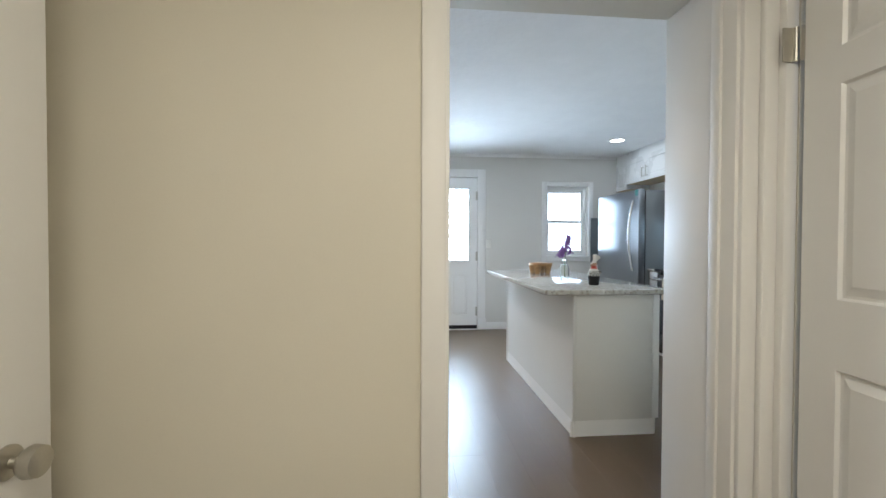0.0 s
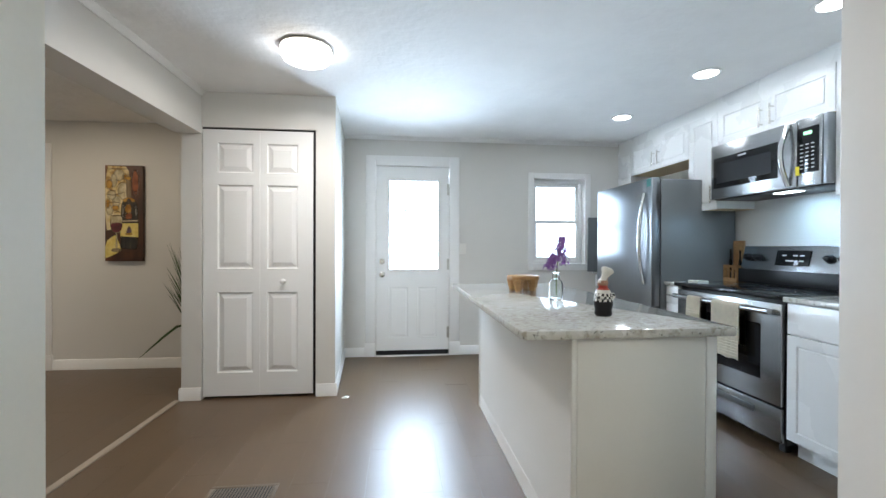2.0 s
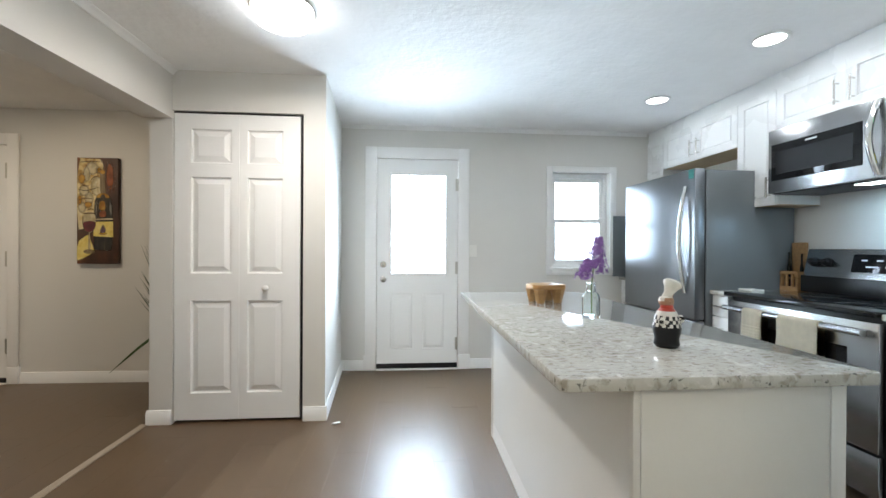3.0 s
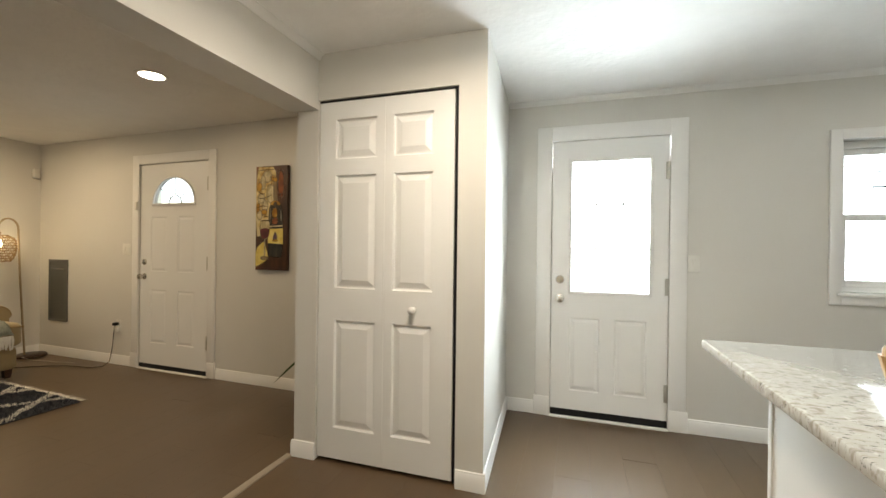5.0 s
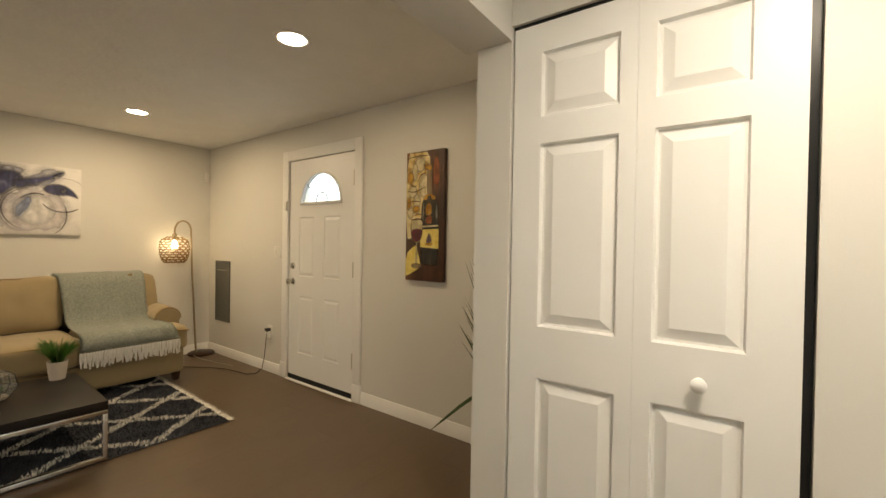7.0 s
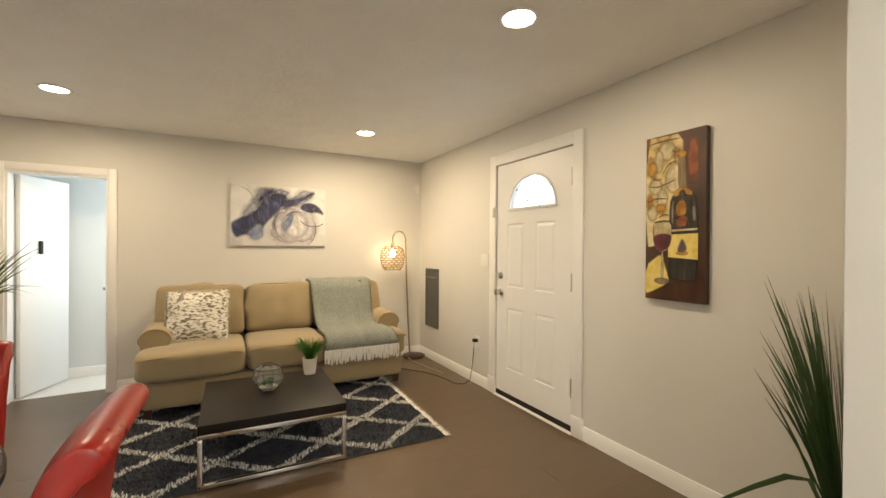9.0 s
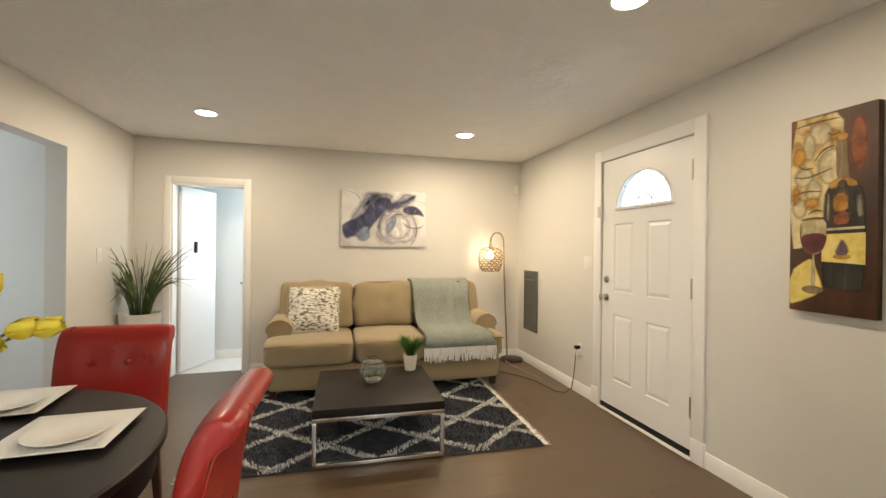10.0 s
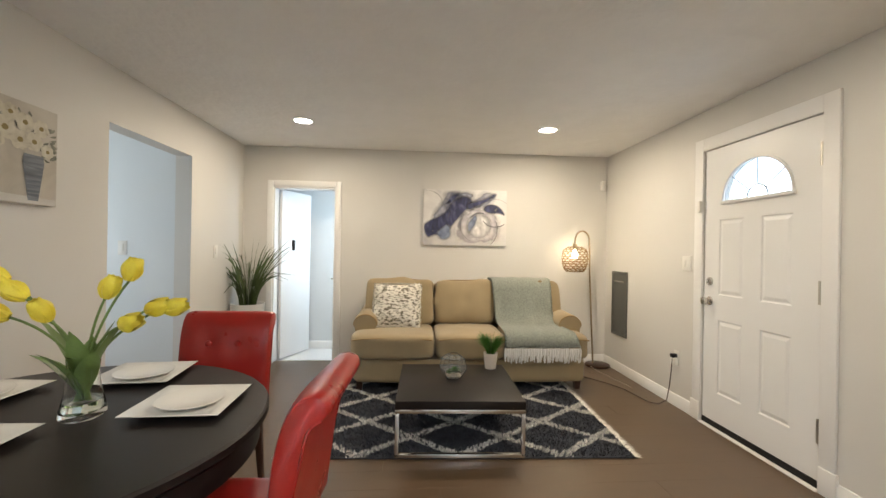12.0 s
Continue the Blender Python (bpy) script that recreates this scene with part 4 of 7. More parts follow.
def base_cabinet(y0, y1, fronts, label, x=FRONT):
    c = thing("base_cabinet", (x + 0.3, (y0 + y1) / 2, 0), 0, label, "cabinet", "white base cabinets")
    part("body", boxes((x + 0.02, RIGHT_X - 0.001, y0 + 0.001, y1 - 0.001, 0.10, 0.882), (x + 0.075, RIGHT_X - 0.001, y0 + 0.001, y1 - 0.001, 0.0, 0.10)), M_CAB, c)
    for kind, z0, z1, a, b, hz in fronts:
        if kind == "door":
            shaker(c, "cabinet_door", a, b, z0, z1, x)
        else:
            part("drawer_front", boxes((x, x + 0.019, a + 0.0015, b - 0.0015, z0 + 0.0015, z1 - 0.0015), bevel=0.0015), M_CAB, c)
        if hz:
            bar_handle(c, x, (a + b) / 2, hz, min(0.13, (b - a) * 0.6), upright=False, r=0.005)
    return c


base_cabinet(3.875, 4.018, (("drawer", 0.74, 0.88, 3.875, 4.018, 0.81), ("drawer", 0.43, 0.735, 3.875, 4.018, 0.66), ("drawer", 0.105, 0.425, 3.875, 4.018, 0.35)), "narrow white drawer unit between fridge and stove")
base_cabinet(2.20, 2.955, (("drawer", 0.705, 0.88, 2.20, 2.955, 0), ("door", 0.105, 0.70, 2.20, 2.578, 0), ("door", 0.105, 0.70, 2.578, 2.955, 0)), "white shaker base cabinet beside the stove")
base_cabinet(1.345, 2.197, (("drawer", 0.705, 0.88, 1.345, 2.197, 0), ("door", 0.105, 0.70, 1.345, 1.771, 0), ("door", 0.105, 0.70, 1.771, 2.197, 0)), "white shaker base cabinet at the end wall")
base_cabinet(4.99, 5.355, (("drawer", 0.74, 0.88, 4.99, 5.355, 0.81), ("drawer", 0.43, 0.735, 4.99, 5.355, 0.66), ("drawer", 0.105, 0.425, 4.99, 5.355, 0.35)), "white drawer unit in the corner past the fridge", 2.90)


def slab(name, x0, x1, y0, y1, label, z=0.915, t=0.03):
    s = thing(name, ((x0 + x1) / 2, (y0 + y1) / 2, z - t), 0, label, "countertop", "granite countertops")
    part("granite_slab", boxes((x0, x1, y0, y1, z - t, z), bevel=0.006), M_GRANITE, s)
    return s


slab("countertop", FRONT - 0.02, RIGHT_X - 0.002, 3.868, 4.022, "small speckled grey granite countertop beside the fridge")
slab("countertop", FRONT - 0.025, RIGHT_X - 0.002, 1.343, 2.962, "speckled grey granite countertop beside the stove")
slab("countertop", 2.87, RIGHT_X - 0.002, 4.985, 5.357, "speckled grey granite countertop in the corner")
pn = thing("splash_panel", (3.1, 5.345, 0.916), 0, "dark grey glossy panel standing on the corner counter", "panel")
part("panel", boxes((2.80, 3.15, 5.325, 5.355, 0.9155, 1.53), bevel=0.003), M_GREYSIDE, pn)

# island
isl = thing("kitchen_island", (1.55, 3.06, 0), 0, "white and grey kitchen island on baseboard trim", "kitchen island")
IX0, IX1, IY0, IY1 = 1.262, 1.815, 2.235, 3.885
part("body", boxes((IX0, IX1 - 0.02, IY0, IY1, 0.0, 0.873)), M_ISL, isl)
part("corner_post", boxes((IX0 - 0.003, IX0 + 0.016, IY0 - 0.006, IY0 + 0.016, 0, 0.874), bevel=0.002), M_ISL, isl)
part("corner_post", boxes((IX0 - 0.006, IX0 + 0.02, IY1 - 0.02, IY1 + 0.006, 0, 0.874), bevel=0.002), M_ISL, isl)
part("end_panel", boxes((IX0 + 0.018, IX1 - 0.045, IY0 - 0.005, IY0 - 0.0005, 0.08, 0.872), bevel=0.001), M_ISL, isl)
part("end_stile", boxes((IX1 - 0.043, IX1 - 0.002, IY0 - 0.006, IY0 + 0.0, 0.10, 0.872), bevel=0.002), M_CAB, isl)
for a, b in ((IY0 + 0.01, 3.06), (3.06, IY1 - 0.01)):
    bm = bmesh.new()
    slab_with_panels(bm, a, b, 0.105, 0.868, [(a + 0.055, b - 0.055, 0.16, 0.81)], lambda u, d, z: (IX1 - d, u, z), 0.019, 0.008, 0.0)
    part("cabinet_door", bm, M_CAB, isl)
part("baseboard_side", baseboard([(IX0 - 0.0005, IY1 + 0.006, IX0 - 0.0005, IY0 - 0.014)]), M_TRIM, isl, "white baseboard")
part("baseboard_end", baseboard([(IX0 - 0.014, IY0 - 0.0055, IX1 - 0.03, IY0 - 0.0055)]), M_TRIM, isl, "white baseboard")
tp = thing("island_countertop", (1.46, 3.09, 0.875), 0, "speckled grey granite island top with overhang", "countertop", "granite countertops")
bm = boxes((1.067, 1.868, 2.19, 3.995, 0.875, 0.907))
edges = [e for e in bm.edges if abs(e.verts[0].co.z - e.verts[1].co.z) > 0.01]
bmesh.ops.bevel(bm, geom=edges, offset=0.02, segments=4, affect="EDGES", profile=0.5)
edges = [e for e in bm.edges if e.calc_face_angle(0) > 0.8]
bmesh.ops.bevel(bm, geom=edges, offset=0.005, segments=2, affect="EDGES", profile=0.5)
part("granite_slab", bm, M_GRANITE, tp)
ITOP = 0.907

# fridge
fr = thing("refrigerator", (3.1, 4.5, 0), 0, "stainless steel refrigerator with grey sides", "refrigerator")
FX, F0, F1, FZ = 2.725, 4.03, 4.965, 1.772
part("cabinet", boxes((FX + 0.085, RIGHT_X - 0.02, F0, F1, 0.02, FZ - 0.012), bevel=0.006), M_GREYSIDE, fr)
part("upper_door", boxes((FX, FX + 0.078, F0, F1, 0.70, FZ), bevel=0.010), M_STEEL, fr)
part("freezer_drawer", boxes((FX, FX + 0.078, F0, F1, 0.06, 0.692), bevel=0.010), M_STEEL, fr)
part("door_gasket", boxes((FX + 0.078, FX + 0.085, F0 + 0.01, F1 - 0.01, 0.07, FZ - 0.02)), M_BLACK, fr)
bm = bmesh.new()
hp = [(FX - 0.012 - 0.05 * math.sin(math.pi * k / 14), 4.115, 0.885 + 0.765 * k / 14) for k in range(15)]
tube(bm, hp, 0.014, 12)
part("door_handle", bm, M_CHROME2, fr, "curved steel handle")
bm = bmesh.new()
tube(bm, [(FX - 0.012 - 0.045 * math.sin(math.pi * k / 12), 4.16 + 0.68 * k / 12, 0.635) for k in range(13)], 0.013, 12)
part("drawer_handle", bm, M_CHROME2, fr, "curved steel handle")
part("energy_label", boxes((FX - 0.001, FX + 0.001, 4.045, 4.10, 1.70, 1.765)), M_TEAL, fr, "small teal sticker")
for y in (F0 + 0.08, F1 - 0.08):
    part("foot", boxes((FX + 0.12, FX + 0.17, y - 0.03, y + 0.03, 0, 0.03)), M_BLACK, fr)

# range
S0, S1, SX = 2.972, 3.862, 2.835
st = thing("stove", (3.1, 3.42, 0), 0, "stainless steel electric stove with black glass top", "stove")
part("body", boxes((SX + 0.035, RIGHT_X - 0.03, S0, S1, 0.05, 0.895), bevel=0.004), M_BLACK, st, "black side panels")
part("cooktop", boxes((SX - 0.03, RIGHT_X - 0.12, S0 - 0.002, S1 + 0.002, 0.896, 0.921), bevel=0.007), M_BLACKGL, st, "black glass cooktop")
for cx, cy, r in ((3.02, 3.20, 0.10), (3.02, 3.64, 0.08), (3.26, 3.20, 0.075), (3.26, 3.64, 0.10)):
    part("burner_ring", lathe(bmesh.new(), [(r - 0.002, 0.9213), (r, 0.9216), (r + 0.002, 0.9213)], 32, (cx, cy, 0)), M_VENT, st, "faint printed burner ring")
od = part("oven_door", boxes((SX, SX + 0.03, S0 + 0.004, S1 - 0.004, 0.275, 0.868), bevel=0.006), M_STEEL_H, st)
part("oven_window", boxes((SX - 0.003, SX + 0.004, S0 + 0.14, S1 - 0.14, 0.40, 0.735), bevel=0.002), M_BLACKGL, od, "black glass oven window")
bm = bmesh.new()
tube(bm, [(SX - 0.052, S0 + 0.03, 0.822), (SX - 0.052, S1 - 0.03, 0.822)], 0.017, 14)
for y in (S0 + 0.05, S1 - 0.05):
    box(bm, SX - 0.05, SX, y - 0.015, y + 0.015, 0.81, 0.834, bevel=0.004)
part("oven_handle", bm, M_STEEL_H, od, "round steel bar handle")
dr = part("storage_drawer", boxes((SX + 0.002, SX + 0.03, S0 + 0.004, S1 - 0.004, 0.065, 0.262), bevel=0.006), M_STEEL_H, st)
part("drawer_pull", boxes((SX - 0.006, SX + 0.003, S0 + 0.18, S1 - 0.18, 0.185, 0.222), bevel=0.004), M_STEEL, dr, "recessed drawer pull")
for y in (S0 + 0.05, S1 - 0.05):
    for xx in (SX + 0.08, RIGHT_X - 0.1):
        part("foot", boxes((xx - 0.02, xx + 0.02, y - 0.02, y + 0.02, 0, 0.052)), M_BLACK, st)
bg = bmesh.new()
pr = [(3.375, 0.922), (3.468, 0.922), (3.468, 1.205), (3.415, 1.205), (3.372, 1.02)]
va, vb = [bg.verts.new((x, S0, z)) for x, z in pr], [bg.verts.new((x, S1, z)) for x, z in pr]
for k in range(5):
    bg.faces.new((va[k], va[(k + 1) % 5], vb[(k + 1) % 5], vb[k]))
bg.faces.new(va)
bg.faces.new(vb[::-1])
bmesh.ops.bevel(bg, geom=bg.edges[:], offset=0.004, segments=2, affect="EDGES", profile=0.5)
gd = part("backguard", bg, M_STEEL_H, st)
part("lower_splash", boxes((3.355, 3.374, S0 + 0.002, S1 - 0.002, 0.922, 1.03), bevel=0.002), M_BLACK, st, "black lower splash")
tilt = Matrix.Rotation(radians(-77), 4, "Y")
for y in (3.80, 3.715, 3.185, 3.095, 3.012):
    bm = lathe(bmesh.new(), [(0, 0), (0.03, 0), (0.03, 0.006), (0.024, 0.010), (0.021, 0.03), (0.018, 0.034), (0, 0.034)], 20)
    box(bm, -0.004, 0.004, -0.024, 0.024, 0.012, 0.040, bevel=0.003)
    bm.transform(Matrix.Translation((3.392, y, 1.12)) @ tilt)
    part("control_knob", bm, M_BLACK, gd, "black control knob")
bm = boxes((-0.055, 0.055, -0.125, 0.125, -0.002, 0.003), bevel=0.001)
bm.transform(Matrix.Translation((3.392, 3.44, 1.12)) @ tilt)
part("clock_display", bm, M_BLACKGL, gd, "black clock panel")
for dy, dz in ((-0.07, 0.018), (-0.02, 0.018), (0.06, 0.018), (-0.07, -0.02), (0.0, -0.02), (0.03, -0.02)):
    bm = boxes((dz - 0.004, dz + 0.004, dy - 0.016, dy + 0.016, 0.0035, 0.0045))
    bm.transform(Matrix.Translation((3.392, 3.44, 1.12)) @ tilt)
    part("printed_mark", bm, M_LIGHTBAR, gd)


def towel(y0, y1, front_z, back_z, label):
    t = thing("dish_towel", (SX - 0.052, (y0 + y1) / 2, 0.84), 0, label, "towel", "towels on the oven handle")
    bm = bmesh.new()
    prof = [(-0.022, front_z)] + [(-0.022, front_z + (0.82 - front_z) * k / 10) for k in range(1, 11)] + [(0.022 * math.cos(a), 0.822 + 0.022 * math.sin(a)) for a in (2.6, 2.1, 1.57, 1.0, 0.5)] + \
           [(0.021, 0.82 - (0.82 - back_z) * k / 10) for k in range(1, 11)]
    ny = 14
    grid = []
    for i in range(ny + 1):
        y = y0 + (y1 - y0) * i / ny
        row = []
        for k, (dx, z) in enumerate(prof):
            drop = max(0, 0.82 - z)
            wave = 0.007 * math.sin(i * 1.1 + z * 9) * min(1, drop * 6)
            row.append(bm.verts.new((SX - 0.052 + dx - (abs(wave) if dx < 0 else 0) * 1.0, y + wave * 0.5, z + 0.004 * math.sin(i * 0.9) * (k in (0, len(prof) - 1)))))
        grid.append(row)
    for a, b in zip(grid, grid[1:]):
        for k in range(len(prof) - 1):
            bm.faces.new((a[k], a[k + 1], b[k + 1], b[k]))
    bmesh.ops.solidify(bm, geom=bm.faces[:], thickness=0.005)
    part("cloth", bm, M_CREAMTOWEL, t)
    rows = bmesh.new()
    for k in range(6):
        z = front_z + 0.02 + 0.018 * k
        box(rows, SX - 0.0865, SX - 0.081, y0 + 0.004, y1 - 0.004, z, z + 0.005, bevel=0.002)
    part("woven_stripe", rows, M_CREAMTOWEL, t)


towel(3.52, 3.66, 0.63, 0.60, "folded cream waffle towel on the oven handle")
towel(3.19, 3.42, 0.49, 0.58, "long cream waffle towel hanging over the oven handle")

# microwave over the range
MX, MZ0, MZ1 = 3.115, 1.565, 1.985
mw = thing("microwave", (3.3, 3.42, MZ0), 0, "stainless steel over-range microwave with black window", "microwave")
part("housing", boxes((MX + 0.03, RIGHT_X - 0.002, S0 + 0.006, S1 - 0.002, MZ0, MZ1), bevel=0.003), M_BLACK, mw, "dark housing")
md = part("door", boxes((MX, MX + 0.032, 3.155, S1, MZ0 + 0.005, MZ1), bevel=0.006), M_STEEL_H, mw)
part("door_window", boxes((MX - 0.003, MX + 0.004, 3.285, 3.835, MZ0 + 0.085, MZ1 - 0.10), bevel=0.002), M_BLACKGL, md, "black glass window")
part("inner_window", boxes((MX - 0.0045, MX - 0.002, 3.33, 3.80, MZ0 + 0.125, MZ1 - 0.15)), M_BLACK, md)
part("brand_bar", boxes((MX - 0.005, MX - 0.002, 3.53, 3.60, MZ1 - 0.125, MZ1 - 0.115)), M_LIGHTBAR, md, "small pale brand mark")
bm = bmesh.new()
tube(bm, [(MX - 0.008 - 0.055 * math.sin(math.pi * k / 12), 3.205, MZ0 + 0.02 + 0.385 * k / 12) for k in range(13)], 0.015, 12)
part("door_handle", bm, M_CHROME2, md, "curved polished handle")
cp = part("control_panel", boxes((MX + 0.002, MX + 0.032, S0 + 0.03, 3.152, MZ0 + 0.005, MZ1), bevel=0.006), M_STEEL_H, mw)
part("keypad", boxes((MX - 0.002, MX + 0.004, 3.02, 3.15, MZ0 + 0.085, MZ1 - 0.06), bevel=0.002), M_BLACKGL, cp, "black keypad")
part("display", boxes((MX - 0.0035, MX - 0.0015, 3.06, 3.11, MZ1 - 0.105, MZ1 - 0.085)), M_GREENLED, cp, "green lit clock")
bm = bmesh.new()
for r in range(7):
    for c in range(3):
        box(bm, MX - 0.0035, MX - 0.0015, 3.045 + c * 0.034, 3.063 + c * 0.034, MZ0 + 0.11 + r * 0.024, MZ0 + 0.115 + r * 0.024)
part("key_prints", bm, M_LIGHTBAR, cp, "rows of pale key prints")
part("yellow_tag", boxes((MX - 0.006, MX - 0.003, 3.135, 3.158, MZ0 + 0.075, MZ0 + 0.13)), M_YELTAG, cp, "small yellow tag")
part("end_trim", boxes((MX + 0.004, MX + 0.06, S0 - 0.001, S0 + 0.028, MZ0 + 0.005, MZ1 - 0.002), bevel=0.008), M_STEEL, mw, "polished steel end trim")
part("hood_lens", boxes((MX + 0.09, MX + 0.16, 3.25, 3.40, MZ0 - 0.004, MZ0 + 0.001)), M_HOODGLOW, mw, "lit hood lamp lens")
lamp("hood_lamp", "AREA", (MX + 0.16, 3.30, MZ0 - 0.012), 2.4, (0.42, 0.72, 1.0), 0.2, aim=(MX + 0.24, 3.30, 0), size_y=0.08)


# ---------- things on the counters ----------
def lilac_vase(x, y, z):
    v = thing("glass_bottle", (x, y, z), 0, "small clear glass bottle vase on the island", "vase")
    prof = [(0.0, 0.002), (0.034, 0.0), (0.037, 0.008), (0.037, 0.085), (0.032, 0.10), (0.019, 0.112), (0.018, 0.142), (0.022, 0.148), (0.018, 0.149), (0.0155, 0.142), (0.0155, 0.113), (0.029, 0.098), (0.033, 0.084), (0.033, 0.012), (0.0, 0.01)]
    part("glass", lathe(bmesh.new(), prof, 28), M_VASE, v, world=False)
    fl = thing("lilac_sprig", (x, y, z + 0.012), 0, "purple lilac sprig in the glass bottle", "flower")
    part("stem", tube(bmesh.new(), [(0.004, 0, 0.0), (0.002, 0, 0.12), (0.012, 0.006, 0.19), (0.02, 0.012, 0.26)], 0.0028, 6), M_TULIPLEAF, fl, world=False)
    rnd = random.Random(5)
    bm = bmesh.new()
    for cx, cy, cz, h, w in ((0.018, 0.01, 0.18, 0.15, 0.066), (-0.035, 0.0, 0.155, 0.085, 0.045)):
        for k in range(230 if h > 0.1 else 90):
            t = rnd.random()
            r = w * (1 - t * 0.75) * math.sqrt(rnd.random())
            a = rnd.random() * 6.283
            p = Vector((cx + r * math.cos(a) + t * 0.02, cy + r * math.sin(a), cz + t * h))
            n = Vector((math.cos(a), math.sin(a), rnd.uniform(-0.3, 0.8))).normalized()
            s = n.orthogonal().normalized()
            u = n.cross(s)
            rot = rnd.random() * 1.57
            for q in range(4):
                an = rot + q * 1.571
                d, e = s * math.cos(an) + u * math.sin(an), s * math.cos(an + 1.57) + u * math.sin(an + 1.57)
                sz = rnd.uniform(0.008, 0.012)
                bm.faces.new([bm.verts.new(p), bm.verts.new(p + d * sz * 0.6 + e * sz * 0.4), bm.verts.new(p + d * sz + n * 0.002), bm.verts.new(p + d * sz * 0.6 - e * sz * 0.4)])
    part("florets", bm, M_PURPLE, fl, world=False, shade=0)


lilac_vase(1.50, 2.99, ITOP)
# carved wooden foot stool bowl
wb = thing("wooden_board", (1.47, 3.50, ITOP), 8, "footed wooden serving board on the island", "serving board")
bm = bmesh.new()
top = [bm.verts.new((u, v, 0.098)) for u, v in ((-0.092, -0.045), (-0.060, -0.082), (0.070, -0.088), (0.088, -0.070), (0.088, 0.070), (0.070, 0.088), (-0.060, 0.082), (-0.092, 0.045))]
low = bmesh.ops.extrude_face_region(bm, geom=[bm.faces.new(top)])
bmesh.ops.translate(bm, vec=(0, 0, -0.026), verts=[v for v in low["geom"] if isinstance(v, bmesh.types.BMVert)])
bmesh.ops.recalc_face_normals(bm, faces=bm.faces[:])
bmesh.ops.bevel(bm, geom=[e for e in bm.edges if e.calc_face_angle(0) > 0.4], offset=0.005, segments=2, affect="EDGES", profile=0.5)
part("board", bm, M_BOARD, wb, world=False)
part("ear", boxes((0.082, 0.112, -0.030, 0.030, 0.074, 0.096), bevel=0.006), M_BOARD, wb, world=False)
for sx in (-1, 1):
    for sy in (-1, 1):
        bm = lathe(bmesh.new(), [(0, 0), (0.021, 0), (0.024, 0.01), (0.040, 0.073), (0, 0.073)], 8)
        bm.transform(Matrix.Translation((sx * 0.050, sy * 0.050, 0)))
        part("foot", bm, M_BOARD, wb, world=False)

# small chef figurine, one plain painted mesh
fg = bmesh.new()
lathe(fg, [(0, 0), (0.036, 0.0), (0.043, 0.010), (0.040, 0.030), (0.046, 0.055), (0.047, 0.072), (0.044, 0.084), (0.042, 0.096), (0.038, 0.110), (0.030, 0.126), (0.021, 0.136), (0.022, 0.140), (0.020, 0.146)], 24)
lathe(fg, [(0.014, 0.140), (0.024, 0.148), (0.026, 0.160), (0.022, 0.172), (0.012, 0.178)], 20, (-0.003, 0, 0))
for p, r in (((-0.036, -0.022, 0.092), 0.015), ((0.036, -0.022, 0.098), 0.015), ((-0.022, -0.036, 0.080), 0.011), ((-0.008, -0.025, 0.158), 0.006)):
    bmesh.ops.create_uvsphere(fg, u_segments=12, v_segments=8, radius=r, matrix=Matrix.Translation(p))
hat = lathe(bmesh.new(), [(0.020, 0.0), (0.019, 0.026), (0.026, 0.042), (0.036, 0.056), (0.037, 0.066), (0.028, 0.074), (0.0, 0.076)], 20)
hat.transform(Matrix.Translation((-0.002, 0, 0.168)) @ Matrix.Rotation(radians(26), 4, "Y") @ Matrix.Diagonal((0.86, 0.86, 0.92, 1)))
hm = bpy.data.meshes.new("hat")
hat.to_mesh(hm)
hat.free()
fg.from_mesh(hm)
bpy.data.meshes.remove(hm)
fg.transform(Matrix.Translation((1.502, 2.475, ITOP)) @ Matrix.Rotation(radians(8), 4, "Z") @ Matrix.Diagonal((0.84, 0.84, 0.86, 1)))
m_fig = mat("figurine_glaze", (0.70, 0.67, 0.61), 0.25, vary=0.10, scale=30)
fig = part("figurine", fg, m_fig, None, "small glazed chef figurine in black trousers on the island", category="figurine")
for mtl in (M_BLACK, mat("figurine_red", (0.45, 0.05, 0.03), 0.3), mat("figurine_face", (0.36, 0.20, 0.12), 0.4)):
    fig.data.materials.append(mtl)
for f in fig.data.polygons:
    h = (f.center.z - ITOP) / 0.86
    turn = math.atan2(f.center.y - 2.475, f.center.x - 1.502)
    check = 0.072 < h < 0.108 and (int((turn + 7) / 0.262) + int(h / 0.0122)) % 2 == 0
    slope = h - 0.35 * (f.center.x - 1.502)
    f.material_index = 1 if h < 0.072 or check else (2 if 0.128 < h < 0.146 else (3 if 0.146 <= h and slope < 0.172 else 0))
# spice rack with bottles
rk = thing("spice_rack", (3.40, 3.985, 0.915), 0, "small wooden spice rack with bottles on the counter", "rack")
part("back_board", boxes((3.44, 3.455, 3.90, 4.01, 0.915, 1.25), bevel=0.004), M_WOOD, rk)
part("tray", boxes((3.36, 3.44, 3.885, 4.02, 0.915, 0.93), (3.36, 3.372, 3.885, 4.02, 0.93, 0.945), (3.36, 3.372, 3.885, 4.02, 1.03, 1.05), (3.36, 3.44, 3.885, 3.897, 0.93, 1.05), (3.36, 3.44, 4.008, 4.02, 0.93, 1.05), (3.362, 3.374, 3.925, 3.935, 0.945, 1.03), (3.362, 3.374, 3.968, 3.978, 0.945, 1.03)), M_WOOD, rk)
for y, h, mtl in ((3.905, 0.24, M_BLACK), (4.0, 0.25, M_BLACK)):
    bt = thing("oil_bottle", (3.41, y, 0.931), 0, "dark glass oil bottle in the spice rack", "bottle", "bottles in the spice rack")
    part("glass", lathe(bmesh.new(), [(0, 0), (0.011, 0), (0.011, h * 0.6), (0.006, h * 0.72), (0.006, h), (0, h)], 14), M_BLACKGL, bt, world=False)
